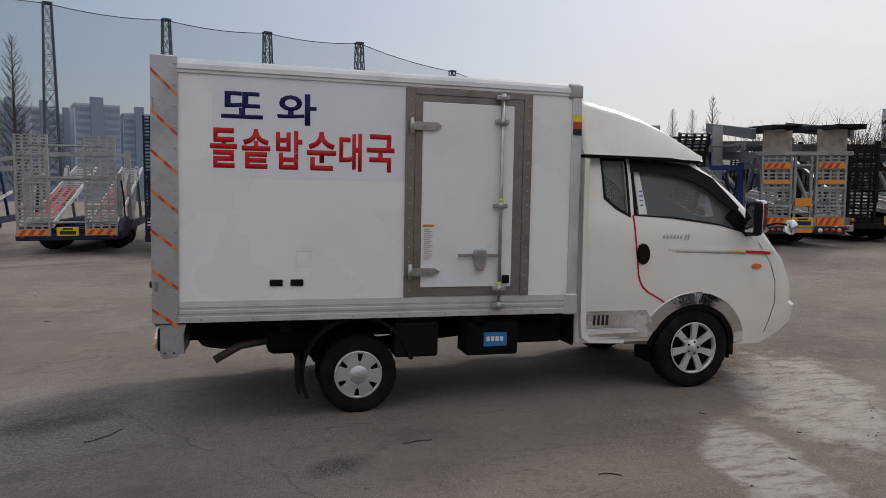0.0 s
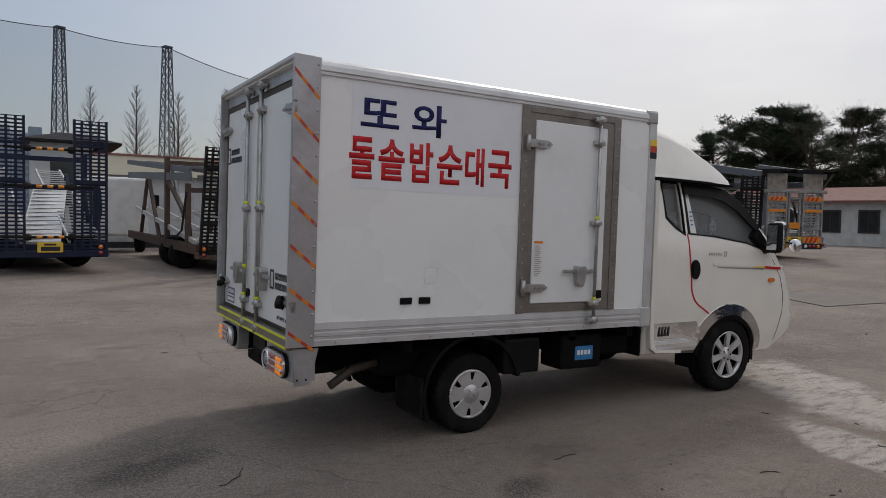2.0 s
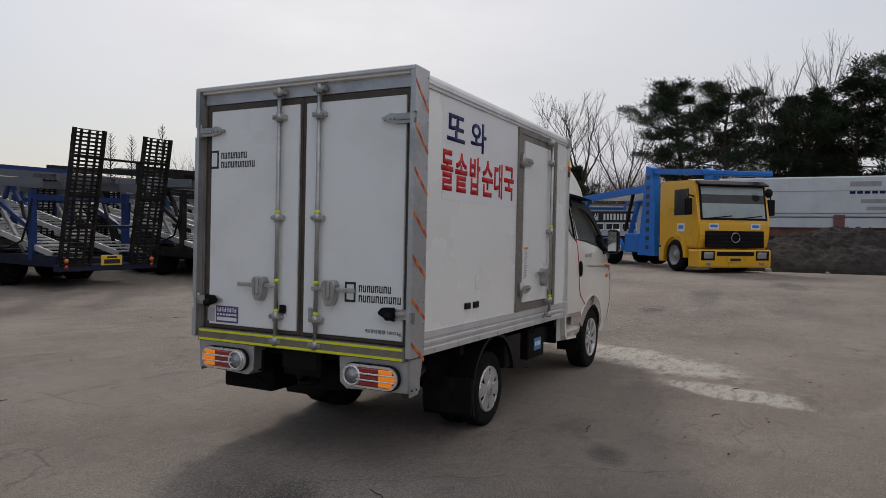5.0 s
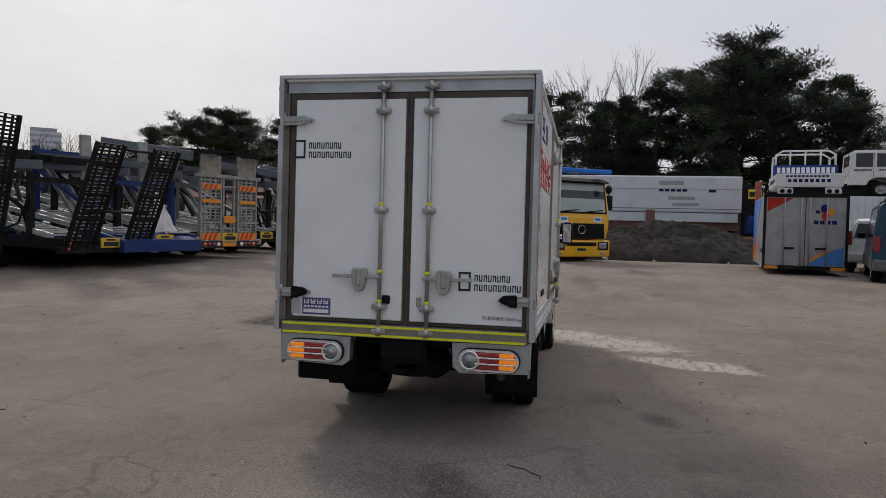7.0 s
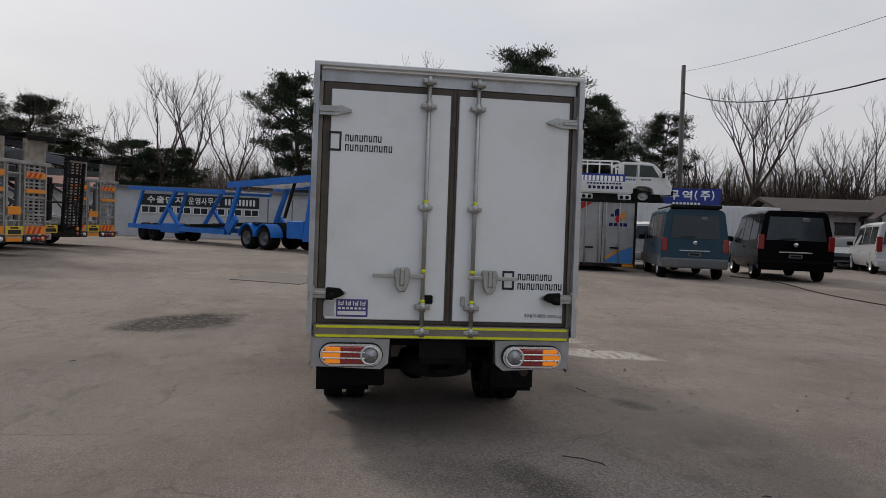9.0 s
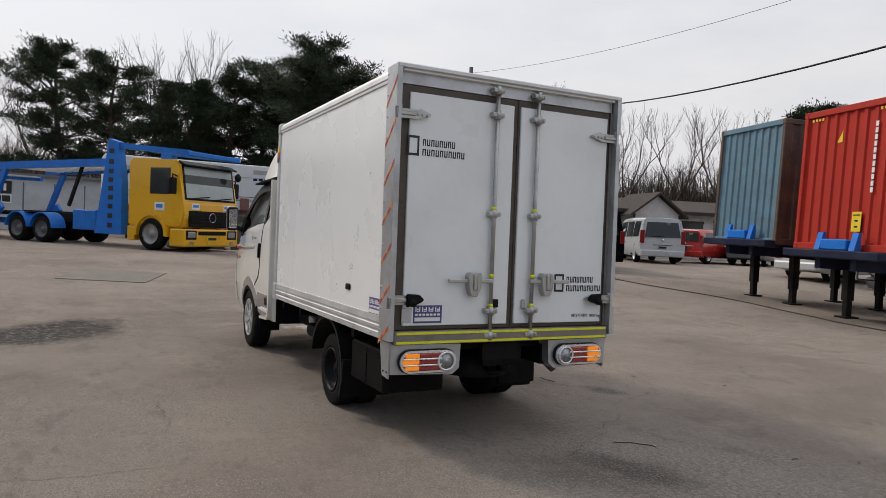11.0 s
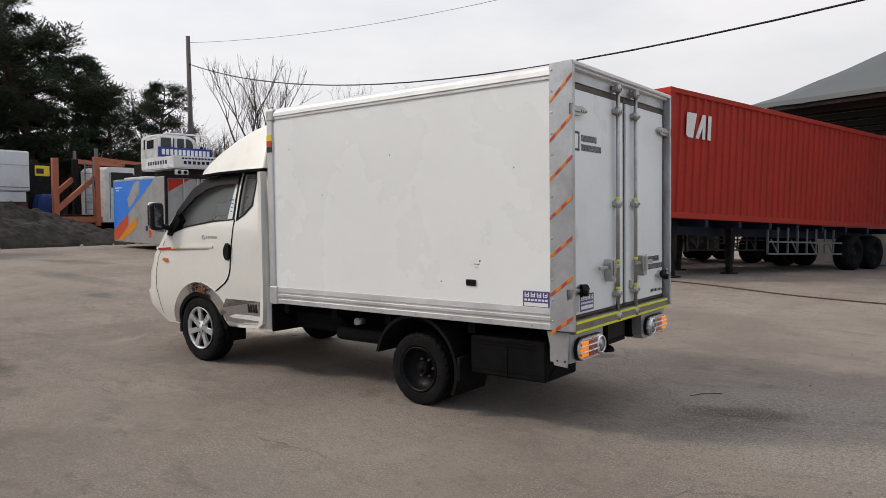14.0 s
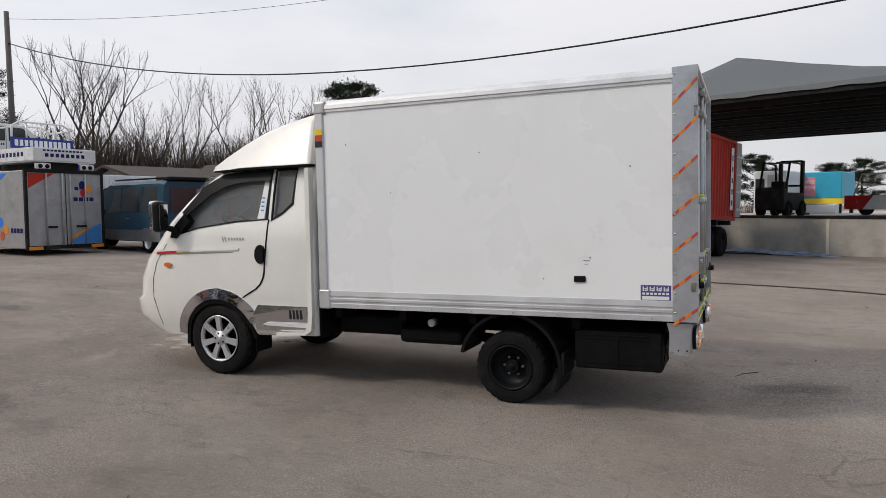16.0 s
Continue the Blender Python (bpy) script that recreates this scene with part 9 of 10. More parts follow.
mid = [b.verts.new((v.co.x, v.co.y, 4.3)) for v in lo]
hi = [b.verts.new(p) for p in ((-0.3, 1.6, 4.75), (0.4, 1.6, 4.75), (0.4, 3.6, 4.75), (-0.3, 3.6, 4.75))]
for i in range(4):
    j = (i + 1) % 4
    b.faces.new((lo[i], lo[j], mid[j], mid[i]))
    b.faces.new((mid[i], mid[j], hi[j], hi[i]))
b.faces.new(hi), b.faces.new(lo)
part("roof", b, M["darksteel"], annex, "dark low hipped roof")
part("window", bx(B(), -0.75, 0.1, 0.27, 0.3, 2.5, 3.5, 0.005), M["carglass"], annex)
dish = thing("roof_hut", pose(9.6, 35.0, 3.8), "low grey hut with a white dish on the workshop roof", "building")
part("wall", bx(B(), 0.0, 3.5, 0, 3, 0, 0.66), M["greysteel"], dish)
b = lathe(B(), [(0.0, 0.13), (0.25, 0.09), (0.43, 0.0), (0.44, 0.02), (0.25, 0.11), (0.0, 0.15)], (0, 0, 0), "z", 20)
bmesh.ops.transform(b, matrix=Matrix.Translation((-0.15, -0.4, 0.6)) @ Matrix.Rotation(radians(-50), 4, "Y"), verts=b.verts)
part("dish", b, M["whitebox"], dish, "white satellite dish")
part("dish_mount", tube(B(), (-0.1, -0.4, -0.05), (-0.12, -0.4, 0.6), 0.04, 8), M["darksteel"], dish)

# white box trailer on the soil heap
wt = thing("box_trailer", pose(29.0, 1.0, 0.2, 0, 0, 1.5), "white box trailer with a red underframe behind a soil heap", "trailer")
bd = part("body", bx(B(), 0.0, 2.5, -3.45, 6.5, 2.05, 3.72, 0.06, 2), M["whitebox"], wt)
part("lower_panel", bx(B(), 0.05, 2.4, -3.3, 6.4, 1.62, 2.03), M["whitebox"], wt)
part("frame", bx(B(), 0.2, 2.2, -3.4, 6.4, 1.25, 1.62), M["redroof"], wt)
part("hinge_post", bx(B(), -0.02, 0.06, 0.35, 0.75, 1.6, 2.15), M["redroof"], wt)
part("seam", bx(B(), -0.014, 0.0, -3.4, 6.4, 2.20, 2.23), M["greysteel"], bd)
part("seam", bx(B(), -0.014, 0.0, -3.4, 6.4, 3.12, 3.14), M["greybox"], bd)
for bar in [(-0.2 + 0.26 * k, 3.0, 0.0 + 0.26 * k, 3.11) for k in range(5)] + [(2.0, 2.98, 2.3, 3.10)]:
    part("mark_bar", bars(B(), [bar], lambda u, v, w: (-0.003 - w, -u, v), 0.004), M["navy"], bd)
for u, v, w2, h2 in ((1.0, 2.62, 1.2, 0.16), (0.6, 3.3, 1.1, 0.2), (1.2, 2.34, 1.2, 0.14)):
    part("patch", bars(B(), [(u - 0.8, v, u - 0.8 + w2, v + h2)], lambda a, c, w: (-0.003 - w, -a, c), 0.006), M["greybox"], bd)
for s in (-2.6, 5.4):
    road_wheel(wt, (0.4, s, 0.5), 0.5, 0.3, -1, "darksteel")
    part("leg", bx(B(), 0.5, 0.7, s - 0.6, s - 0.4, 0.0, 1.3), M["darksteel"], wt)

# soil heap
b = B()
NX, NY = 80, 100
g = [[None] * (NY + 1) for _ in range(NX + 1)]
for i in range(NX + 1):
    for j in range(NY + 1):
        u, v = i / NX, j / NY
        x, y = 20.3 + 7.2 * u, -2.8 + 8.4 * v
        ex = max(0.0, 1 - abs(2 * u - 1) ** 2.2) * max(0.0, 1 - abs(2 * v - 1) ** 2.6)
        h = 1.42 * ex ** 0.75 * (0.85 + 0.35 * noise.noise((x * 0.5, y * 0.5, 3.0))) + 0.22 * ex ** 0.5 * noise.fractal((x * 1.6, y * 1.6, 1.0), 0.7, 2.1, 6)
        g[i][j] = b.verts.new((x, y, gz(x, y) - 0.02 + max(0.0, h)))
for i in range(NX):
    for j in range(NY):
        b.faces.new((g[i][j], g[i + 1][j], g[i + 1][j + 1], g[i][j + 1]))
tagged(part("soil_mound", b, M["soil"]), "heap of dark damp soil with rubble", "soil heap")
rng = random.Random(5)
for k in range(60):
    x, y = 20.1 + rng.random() * 1.2, -2.6 + 7.6 * rng.random()
    r = 0.03 + 0.09 * rng.random() ** 2
    b = B()
    bmesh.ops.create_icosphere(b, subdivisions=1, radius=r)
    for v in b.verts:
        v.co *= 0.75 + 0.5 * rng.random()
    o = part("stone", b, M["soil"] if k % 3 else M["concrete"])
    o.location = (x, y, gz(x, y) + r * 0.3)
    tagged(o, "lump of soil at the foot of a heap", "stone", "rubble")

# sign on posts
sg = thing("sign_board", pose(27.8, -10.45, gz(25, -9), 0, 0, -24), "deep blue trading company sign board on steel posts", "sign")
face = part("board", bx(B(), -0.04, 0.04, -1.33, 1.33, 2.6, 3.52), M["signblue"], sg)
sfp = lambda u, v, w: (-0.041 - w, -u, v)
for k, ch in enumerate("무역(주)"):
    u = (-1.05, -0.45, 0.12, 0.40, 0.90)[k]
    wd = (0.46, 0.46, 0.14, 0.44, 0.14)[k]
    part("sign_letter", letters(ch, u, 2.95, u + wd, 3.42, sfp, 0.006, 0, 0.03), M["whitev"], face)
part("number_bars", bars(B(), [(-0.9 + 0.17 * k, 2.68, -0.79 + 0.17 * k, 2.83) for k in range(8)], sfp, 0.006), M["whitev"], face)
for y in (-0.9, 0.9):
    part("post", bx(B(), 0.045, 0.14, y - 0.05, y + 0.05, 0.0, 3.4), M["greysteel"], sg)

# pole and overhead wire
pz = gz(31.4, -11.6)
pole_t = thing("utility_pole", pose(31.36, -11.56, pz), "weathered timber utility pole carrying a cable", "pole")
part("shaft", tube(B(), (0, 0, 0), (0.10, 0.08, 10.44), 0.16, 14, 0.11), M["wood"], pole_t)
part("insulator", tube(B(), (0.1, 0.1, 8.93), (-0.12, 0.1, 8.93), 0.04, 8), M["darksteel"], pole_t)


def cable(a, c, sag, r, name, label):
    pts = []
    for k in range(29):
        u = k / 28
        p = Vector(a).lerp(Vector(c), u)
        pts.append((p.x, p.y, p.z - sag * 4 * u * (1 - u)))
    o = part(name, pipe(B(), pts, r, 6), M["wire"])
    return tagged(o, label, "cable")


cable((31.3, -11.5, pz + 8.93), (-13.9, -0.5, 6.3), 2.5, 0.022, "overhead_cable", "black overhead cable sagging from a utility pole")
cable((31.4, -11.5, pz + 10.1), (-12.0, -16.2, 13.5), 1.9, 0.009, "thin_wire", "thin overhead wire high above the yard")

# ---- loading dock: wall, slab, canopy, forklift ----
dk = pose(-0.9, -17.6, 0, 0, 0, -22)      # local +y looks out over the yard
XF[0] = Matrix.Diagonal((-1, 1, 1, 1))    # shapes below are drawn with +x running west along the wall
dock = thing("loading_dock", dk, "stained concrete loading dock with a low retaining wall", "dock", "", "structure")
zg = gz(-3, -16) - 0.06
part("wall", bx(B(), -5.0, 30.0, 0.0 - 0.35, 0.0, zg - 0.2, 0.98), M["concrete"], dock, "weathered concrete wall")
part("coping", bx(B(), -5.0, 30.0, -0.42, 0.03, 0.98, 1.08, 0.01), M["darksteel"], dock)
part("slab", bx(B(), -5.0, 30.0, -26.0, -0.36, zg - 0.2, 1.0), M["concrete"], dock)
for k in range(8):
    part("wall_joint", bx(B(), 0.4 + 2.3 * k, 0.5 + 2.3 * k, 0.0, 0.02, zg, 0.97), M["cream" if k % 2 else "concrete"], dock)
can = thing("canopy", dk, "large grey tarpaulin canopy roof over a loading dock", "canopy")
b = B()
Z_E, Z_F, Z_P, CA, CB_ = 5.12, 4.92, 6.52, -3.75, 7.4      # front eave, rear eave, ridge; west and east ends
CD = CA - 1.2                                                # the rear corner stands further out
pts = {"a": (CA, 3.7, Z_E), "b": (CB_, 3.7, Z_E - 0.1), "c": (CB_, -9.0, Z_F), "d": (CD, -9.0, Z_F), "p": (0.47, 2.5, Z_P), "q": (1.4, -7.0, Z_P - 0.3)}
v_ = {k: b.verts.new(p) for k, p in pts.items()}
for f in ("abp", "bcqp", "cdq", "dapq"):
    b.faces.new([v_[k] for k in f])
bmesh.ops.subdivide_edges(b, edges=b.edges[:], cuts=11, use_grid_fill=True)
for v in b.verts:
    v.co.z += 0.05 * noise.noise((v.co.x * 0.9, v.co.y * 0.9, 0.0)) - 0.09 * math.sin(math.pi * min(1, max(0, (v.co.z - Z_E) / (Z_P - Z_E))))
for f in b.faces:
    f.smooth = True
part("tarpaulin", b, M["tent"], can, "slack grey tarpaulin roof")
# hanging cloth sheet; its black also paints the shade below the roof
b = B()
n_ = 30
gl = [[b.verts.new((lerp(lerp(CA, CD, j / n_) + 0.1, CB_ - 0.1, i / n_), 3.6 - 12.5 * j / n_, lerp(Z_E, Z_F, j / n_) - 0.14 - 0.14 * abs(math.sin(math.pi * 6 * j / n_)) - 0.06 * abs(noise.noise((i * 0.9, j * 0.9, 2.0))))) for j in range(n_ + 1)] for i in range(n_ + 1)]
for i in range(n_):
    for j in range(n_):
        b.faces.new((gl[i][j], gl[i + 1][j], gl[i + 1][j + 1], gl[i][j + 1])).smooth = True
part("lining", b, M["lining"], can, "black cloth lining sagging between purlins, also standing in for shade under the canopy")
b = B()
for i in range(40):
    x0, x1 = CA + (CB_ - CA) * i / 40, CA + (CB_ - CA) * (i + 1) / 40
    lo0, lo1 = (Z_E - 0.14 - 0.04 * noise.noise((x * 1.3, 0.0, 4.0)) for x in (x0, x1))
    b.faces.new([b.verts.new(p) for p in ((x0, 3.72, lo0), (x1, 3.72, lo1), (x1, 3.70, Z_E + 0.02), (x0, 3.70, Z_E + 0.02))])
bmesh.ops.remove_doubles(b, verts=b.verts, dist=1e-4)
part("valance", b, M["tent"], can)
for j in range(7):
    y = 3.6 - 12.4 * j / 6
    part("purlin", bx(B(), lerp(CA, CD, j / 6) + 0.1, CB_ - 0.1, y - 0.05, y + 0.05, lerp(Z_E, Z_F, j / 6) - 0.27, lerp(Z_E, Z_F, j / 6) - 0.15), M["darksteel"], can)
for x, y in ((CB_ - 0.2, 3.5), (CB_ - 0.2, -8.8), (CD + 0.3, -8.8)):
    part("post", bx(B(), x - 0.1, x + 0.1, y - 0.1, y + 0.1, zg - 0.3 if y > 0 else 1.0, (Z_E if y > 0 else Z_F) - 0.2), M["darksteel"], can)

fk = thing("forklift", dk @ pose(-0.2, -3.4, 1.0, 0, 0, 90), "dark forklift truck parked on a loading dock", "forklift")
part("body", bx(B(), -1.7, 0.2, -0.55, 0.55, 0.25, 0.95, 0.06, 2), M["darksteel"], fk)
part("counterweight", bx(B(), -2.1, -1.5, -0.55, 0.55, 0.25, 1.15, 0.12, 3), M["darksteel"], fk)
part("seat", bx(B(), -1.2, -0.7, -0.25, 0.25, 0.95, 1.4, 0.05, 2), M["plastic"], fk)
for s in (-1, 1):
    part("mast_rail", bx(B(), 0.25, 0.42, s * 0.42 - 0.06, s * 0.42 + 0.06, 0.1, 2.25), M["darksteel"], fk)
    part("guard_post", pipe(B(), [(0.1, s * 0.5, 0.9), (-0.05, s * 0.5, 2.1), (-1.3, s * 0.5, 2.15), (-1.7, s * 0.5, 1.0)], 0.045, 8), M["darksteel"], fk)
    part("fork", bx(B(), 0.42, 1.5, s * 0.3 - 0.06, s * 0.3 + 0.06, 0.05, 0.12), M["darksteel"], fk)
    for x in (0.0, -1.5):
        road_wheel(fk, (x, s * 0.5, 0.32), 0.32, 0.22, s, "darksteel", 20)
b = B()
for z in (0.6, 1.2, 2.2):
    bx(b, 0.28, 0.38, -0.42, 0.42, z, z + 0.08)
for y in (-0.3, 0.0, 0.3):
    bx(b, -1.3, -0.05, y - 0.03, y + 0.03, 2.12, 2.16)
part("mast_tie", b, M["darksteel"], fk)

aq = thing("kiosk_container", dk @ pose(1.7, -13.0, 1.0), "aqua container kiosk with a yellow base and a pink poster", "container")
part("shell", bx(B(), -1.1, 1.15, -2.2, 0.0, 0.78, 2.15, 0.03), M["aqua"], aq)
part("base_band", bx(B(), -1.12, 1.17, -2.2, 0.02, 0.50, 0.78), M["yellow"], aq)
po = part("poster", bx(B(), -0.9, -0.1, 0.0, 0.02, 0.9, 1.9), M["pink"], aq, "pink grand opening poster")
for txt, z in (("GRAND", 1.55), ("OPEN", 1.25)):
    part("poster_lettering", letters(txt, 0.14, z, 0.86, z + 0.2, lambda u, v, w: (u - 1.0, 0.02 + w, v), 0.006), M["whitev"], po)
for x in (-1.0, 1.05):
    for y in (-2.1, -0.1):
        part("leg", bx(B(), x - 0.08, x + 0.08, y - 0.08, y + 0.08, 0.0, 0.55), M["darksteel"], aq)
part("front_bench", bx(B(), -1.0, 1.05, -0.4, 0.6, 0.0, 0.46, 0.02), M["whitebox"], aq)
wb = thing("site_cabin", dk @ pose(4.4, -10.5, 1.0), "white portable site cabin", "cabin")
part("shell", bx(B(), 0.4, 2.0, -2.4, 0.0, 0.0, 2.2, 0.04), M["whitebox"], wb)
part("door", bx(B(), 1.1, 1.8, 0.0, 0.03, 0.1, 2.0), M["greybox"], wb)
part("window", bx(B(), 0.5, 0.95, 0.0, 0.03, 1.0, 1.8), M["carglass"], wb)
fb = thing("flatbed_truck", dk @ pose(-2.9, -6.9, 1.0), "white and red flatbed truck with a tubular headboard", "truck")
part("bed", bx(B(), -1.6, 3.6, -2.0, 0.0, 0.25, 0.85, 0.04), M["carwhite"], fb)
part("red_corner", prism(B(), [(-1.6, 0.25), (-0.9, 0.25), (-0.5, 0.85), (-1.6, 0.85)], 0.0, 0.012, "y"), M["carred"], fb)
b = B()
pipe(b, [(-1.3, -0.2, 0.85), (-1.0, -0.2, 1.75), (0.8, -0.2, 1.8), (1.2, -0.2, 0.85)], 0.04, 8)
pipe(b, [(-1.15, -0.2, 1.3), (1.0, -0.2, 1.3)], 0.03, 8)
part("headboard", b, M["greybox"], fb)
for x in (-0.8, 2.6):
    road_wheel(fb, (x, -0.2, 0.3), 0.3, 0.2, 1, "darksteel", 20)
# crumpled tarpaulin at the foot of the wall
b = B()
n = 22
gg = [[b.verts.new((-1.0 + 4.4 * i / n, 0.15 + 1.1 * j / n, zg + 0.02 + (0.22 + 0.5 * max(0.0, 0.45 - i / n)) * abs(noise.fractal((i * 0.35, j * 0.5, 7.0), 0.9, 2.0, 4)) * math.sin(math.pi * min(1, i / n + 0.02)) * (1 - 0.4 * j / n) + 0.06)) for j in range(n + 1)] for i in range(n + 1)]
for i in range(n):
    for j in range(n):
        b.faces.new((gg[i][j], gg[i + 1][j], gg[i + 1][j + 1], gg[i][j + 1]))
tp = part("tarpaulin_sheet", b, M["tarp"])
tp.matrix_world = dk
tagged(tp, "crumpled blue and white tarpaulin on the ground", "tarpaulin")
XF[0] = None

# ---- trees ----
def raw_mesh(name, verts, faces, material):
    me = bpy.data.meshes.new(name)
    me.from_pydata(verts, [], faces)
    me.materials.append(material)
    return me


def add_seg(V, F, p, q, r0, r1, n=5):
    d = (q - p)
    if d.length < 1e-4:
        return
    d.normalize()
    a = d.orthogonal().normalized()
    c = d.cross(a)
    i0 = len(V)
    for base, r in ((p, r0), (q, r1)):
        for k in range(n):
            w = 2 * math.pi * k / n
            V.append(base + (a * math.cos(w) + c * math.sin(w)) * r)
    for k in range(n):
        F.append((i0 + k, i0 + (k + 1) % n, i0 + n + (k + 1) % n, i0 + n + k))


def pine_meshes(seed, h):
    """Korean red pine: bent trunk, spreading limbs, flat tufts of needles with gaps."""
    rg = random.Random(seed)
    V, F, NV, NF = [], [], [], []
    p, ax = Vector((0, 0, 0)), Vector((rg.uniform(-0.12, 0.12), rg.uniform(-0.12, 0.12), 1)).normalized()
    n = 14
    trunk = [p.copy()]
    for i in range(n):
        ax = (ax + Vector((rg.uniform(-0.13, 0.13), rg.uniform(-0.13, 0.13), 0.12))).normalized()
        q = p + ax * h / n
        add_seg(V, F, p, q, 0.20 * (1 - i / n) + 0.04, 0.20 * (1 - (i + 1) / n) + 0.04, 8)
        p = q
        trunk.append(p.copy())

    def tuft(c, size, count):
        for _ in range(count):
            o = Vector((rg.gauss(0, 1), rg.gauss(0, 1), rg.gauss(0.25, 0.62))) * size * 0.5
            d = (o * 1.6 / size + Vector((rg.gauss(0, 0.7), rg.gauss(0, 0.7), rg.uniform(0.1, 1.3)))).normalized()
            s = d.orthogonal().normalized() * rg.uniform(0.022, 0.036)
            ln = rg.uniform(0.10, 0.20)
            i0 = len(NV)
            m_ = c + o
            NV.extend((m_ - s, m_ + s, m_ + d * ln))
            NF.append((i0, i0 + 1, i0 + 2))

    def along(f):
        i = min(n - 1, int(f * n))
        return trunk[i].lerp(trunk[i + 1], f * n - i)
    tiers = 13
    for k in range(tiers * 3):
        tier = k // 3
        f = 0.30 + 0.70 * (tier + rg.uniform(-0.18, 0.18)) / tiers
        f = min(0.99, f)
        g = (f - 0.30) / 0.70
        a = 2.1 * k + rg.uniform(-0.6, 0.6)
        shape = min(1.0, 0.6 + 1.5 * g) * (1 - g) ** 0.55
        ln = h * (0.06 + 0.33 * shape) * rg.uniform(0.45, 1.25)
        d = Vector((math.cos(a), math.sin(a), rg.uniform(-0.08, 0.5)))
        b0 = along(f)
        segs = 5
        for s in range(segs):
            d = (d + Vector((rg.uniform(-0.25, 0.25), rg.uniform(-0.25, 0.25), rg.uniform(-0.12, 0.22)))).normalized()
            e = b0 + d * ln / segs
            add_seg(V, F, b0, e, 0.06 * (1 - s / segs) + 0.014, 0.06 * (1 - (s + 1) / segs) + 0.014, 4)
            if s >= 2:
                for _ in range(2):
                    off = Vector((rg.uniform(-1, 1), rg.uniform(-1, 1), rg.uniform(-0.05, 0.6))) * ln * 0.24
                    add_seg(V, F, e, e + off, 0.02, 0.008, 3)
                    tuft(e + off, rg.uniform(0.28, 0.52), 125)
                tuft(e, 0.30, 40)
            b0 = e
    tuft(trunk[-1], 0.7, 120)
    return raw_mesh("pine_wood", V, F, M["bark"]), raw_mesh("pine_needles", NV, NF, M["needles"])


def bare_mesh(seed, h, spread=0.55, upright=0.4, levels=4, forks=3):
    """Leafless tree: a trunk that parts into rising limbs, then fine twigs."""
    rg = random.Random(seed)
    TV, TF, V, F = [], [], [], []

    def grow(p, d, ln, r, lv):
        n = 4 if lv >= levels - 1 else 3
        for i in range(n):
            d = (d + Vector((rg.uniform(-1, 1), rg.uniform(-1, 1), rg.uniform(-0.2, 1) * upright)) * (0.13 if lv >= levels - 1 else 0.24)).normalized()
            q = p + d * ln / n
            a, c = (TV, TF) if lv >= levels - 1 else (V, F)
            add_seg(a, c, p, q, r * (1 - 0.5 * i / n), r * (1 - 0.5 * (i + 1) / n), 6 if lv >= levels - 1 else 3)
            p = q
            if lv > 0 and lv < levels and (i >= 1 or lv == 1):
                side = Vector((rg.uniform(-1, 1), rg.uniform(-1, 1), rg.uniform(0.1, 0.8))).normalized()
                grow(p, (d * 0.8 + side * spread).normalized(), ln * rg.uniform(0.42, 0.6), r * 0.36, lv - 1)
        if lv > 0:
            m_ = forks if lv == levels else 2
            a0 = rg.uniform(0, 6.28)
            for k in range(m_):
                w = a0 + 2 * math.pi * k / m_ + rg.uniform(-0.4, 0.4)
                side = Vector((math.cos(w), math.sin(w), rg.uniform(0.1, 0.6)))
                grow(p, (d * 0.9 + side * spread * (1.0 if lv == levels else 0.6)).normalized(), ln * rg.uniform(0.75, 1.05) if lv == levels else ln * rg.uniform(0.5, 0.7), r * 0.48, lv - 1)
    grow(Vector((0, 0, 0)), Vector((0, 0, 1)), h * 0.33, 0.135 * h / 9, levels)
    k = h / max(v.z for v in V)
    return raw_mesh("trunk", [v * k for v in TV], TF, M["bark"]), raw_mesh("crown", [v * k for v in V], F, M["twig"])


def cone_mesh(seed, h):
    """Leafless narrow cone: a straight trunk with many short rising twigs."""
    rg = random.Random(seed)
    TV, TF, V, F = [], [], [], []
    for i in range(10):
        add_seg(TV, TF, Vector((0, 0, h * i / 10)), Vector((0, 0, h * (i + 1) / 10)), 0.16 * (1 - i / 10) + 0.012, 0.16 * (1 - (i + 1) / 10) + 0.012, 6)
    for k in range(110):
        f = 0.14 + 0.85 * k / 110
        ln = (0.28 + 2.3 * (1 - f) ** 0.9) * rg.uniform(0.6, 1.1)
        a = 2.4 * k
        p = Vector((0, 0, h * f))
        d = Vector((math.cos(a), math.sin(a), rg.uniform(0.5, 1.1))).normalized()
        for i in range(3):
            q = p + d * ln / 3
            add_seg(V, F, p, q, 0.026 - 0.006 * i, 0.020 - 0.006 * i, 3)
            for _ in range(3):
                e = q + (d + Vector((rg.uniform(-0.8, 0.8), rg.uniform(-0.8, 0.8), rg.uniform(0, 0.7)))).normalized() * ln * rg.uniform(0.2, 0.38)
                add_seg(V, F, q, e, 0.011, 0.005, 3)
            p = q
            d = (d + Vector((0, 0, 0.12))).normalized()
    return raw_mesh("trunk", TV, TF, M["bark"]), raw_mesh("crown", V, F, M["twig"])


PINES = [pine_meshes(11 + k, 10.0) for k in range(4)]


def pine(x, y, h, rz, k=0, wide=1.0, z=None):
    t = thing("pine_tree", Matrix.LocRotScale((x, y, gz(x, y) if z is None else z), Euler((0, 0, radians(rz))), (h / 10 * wide, h / 10 * wide, h / 10)), "dark green spreading pine tree with bare lower trunk", "tree", "pine trees")
    for nm, me in zip(("trunk", "crown"), PINES[k % 4]):
        o = new(nm, me)
        o.parent = t
    return t


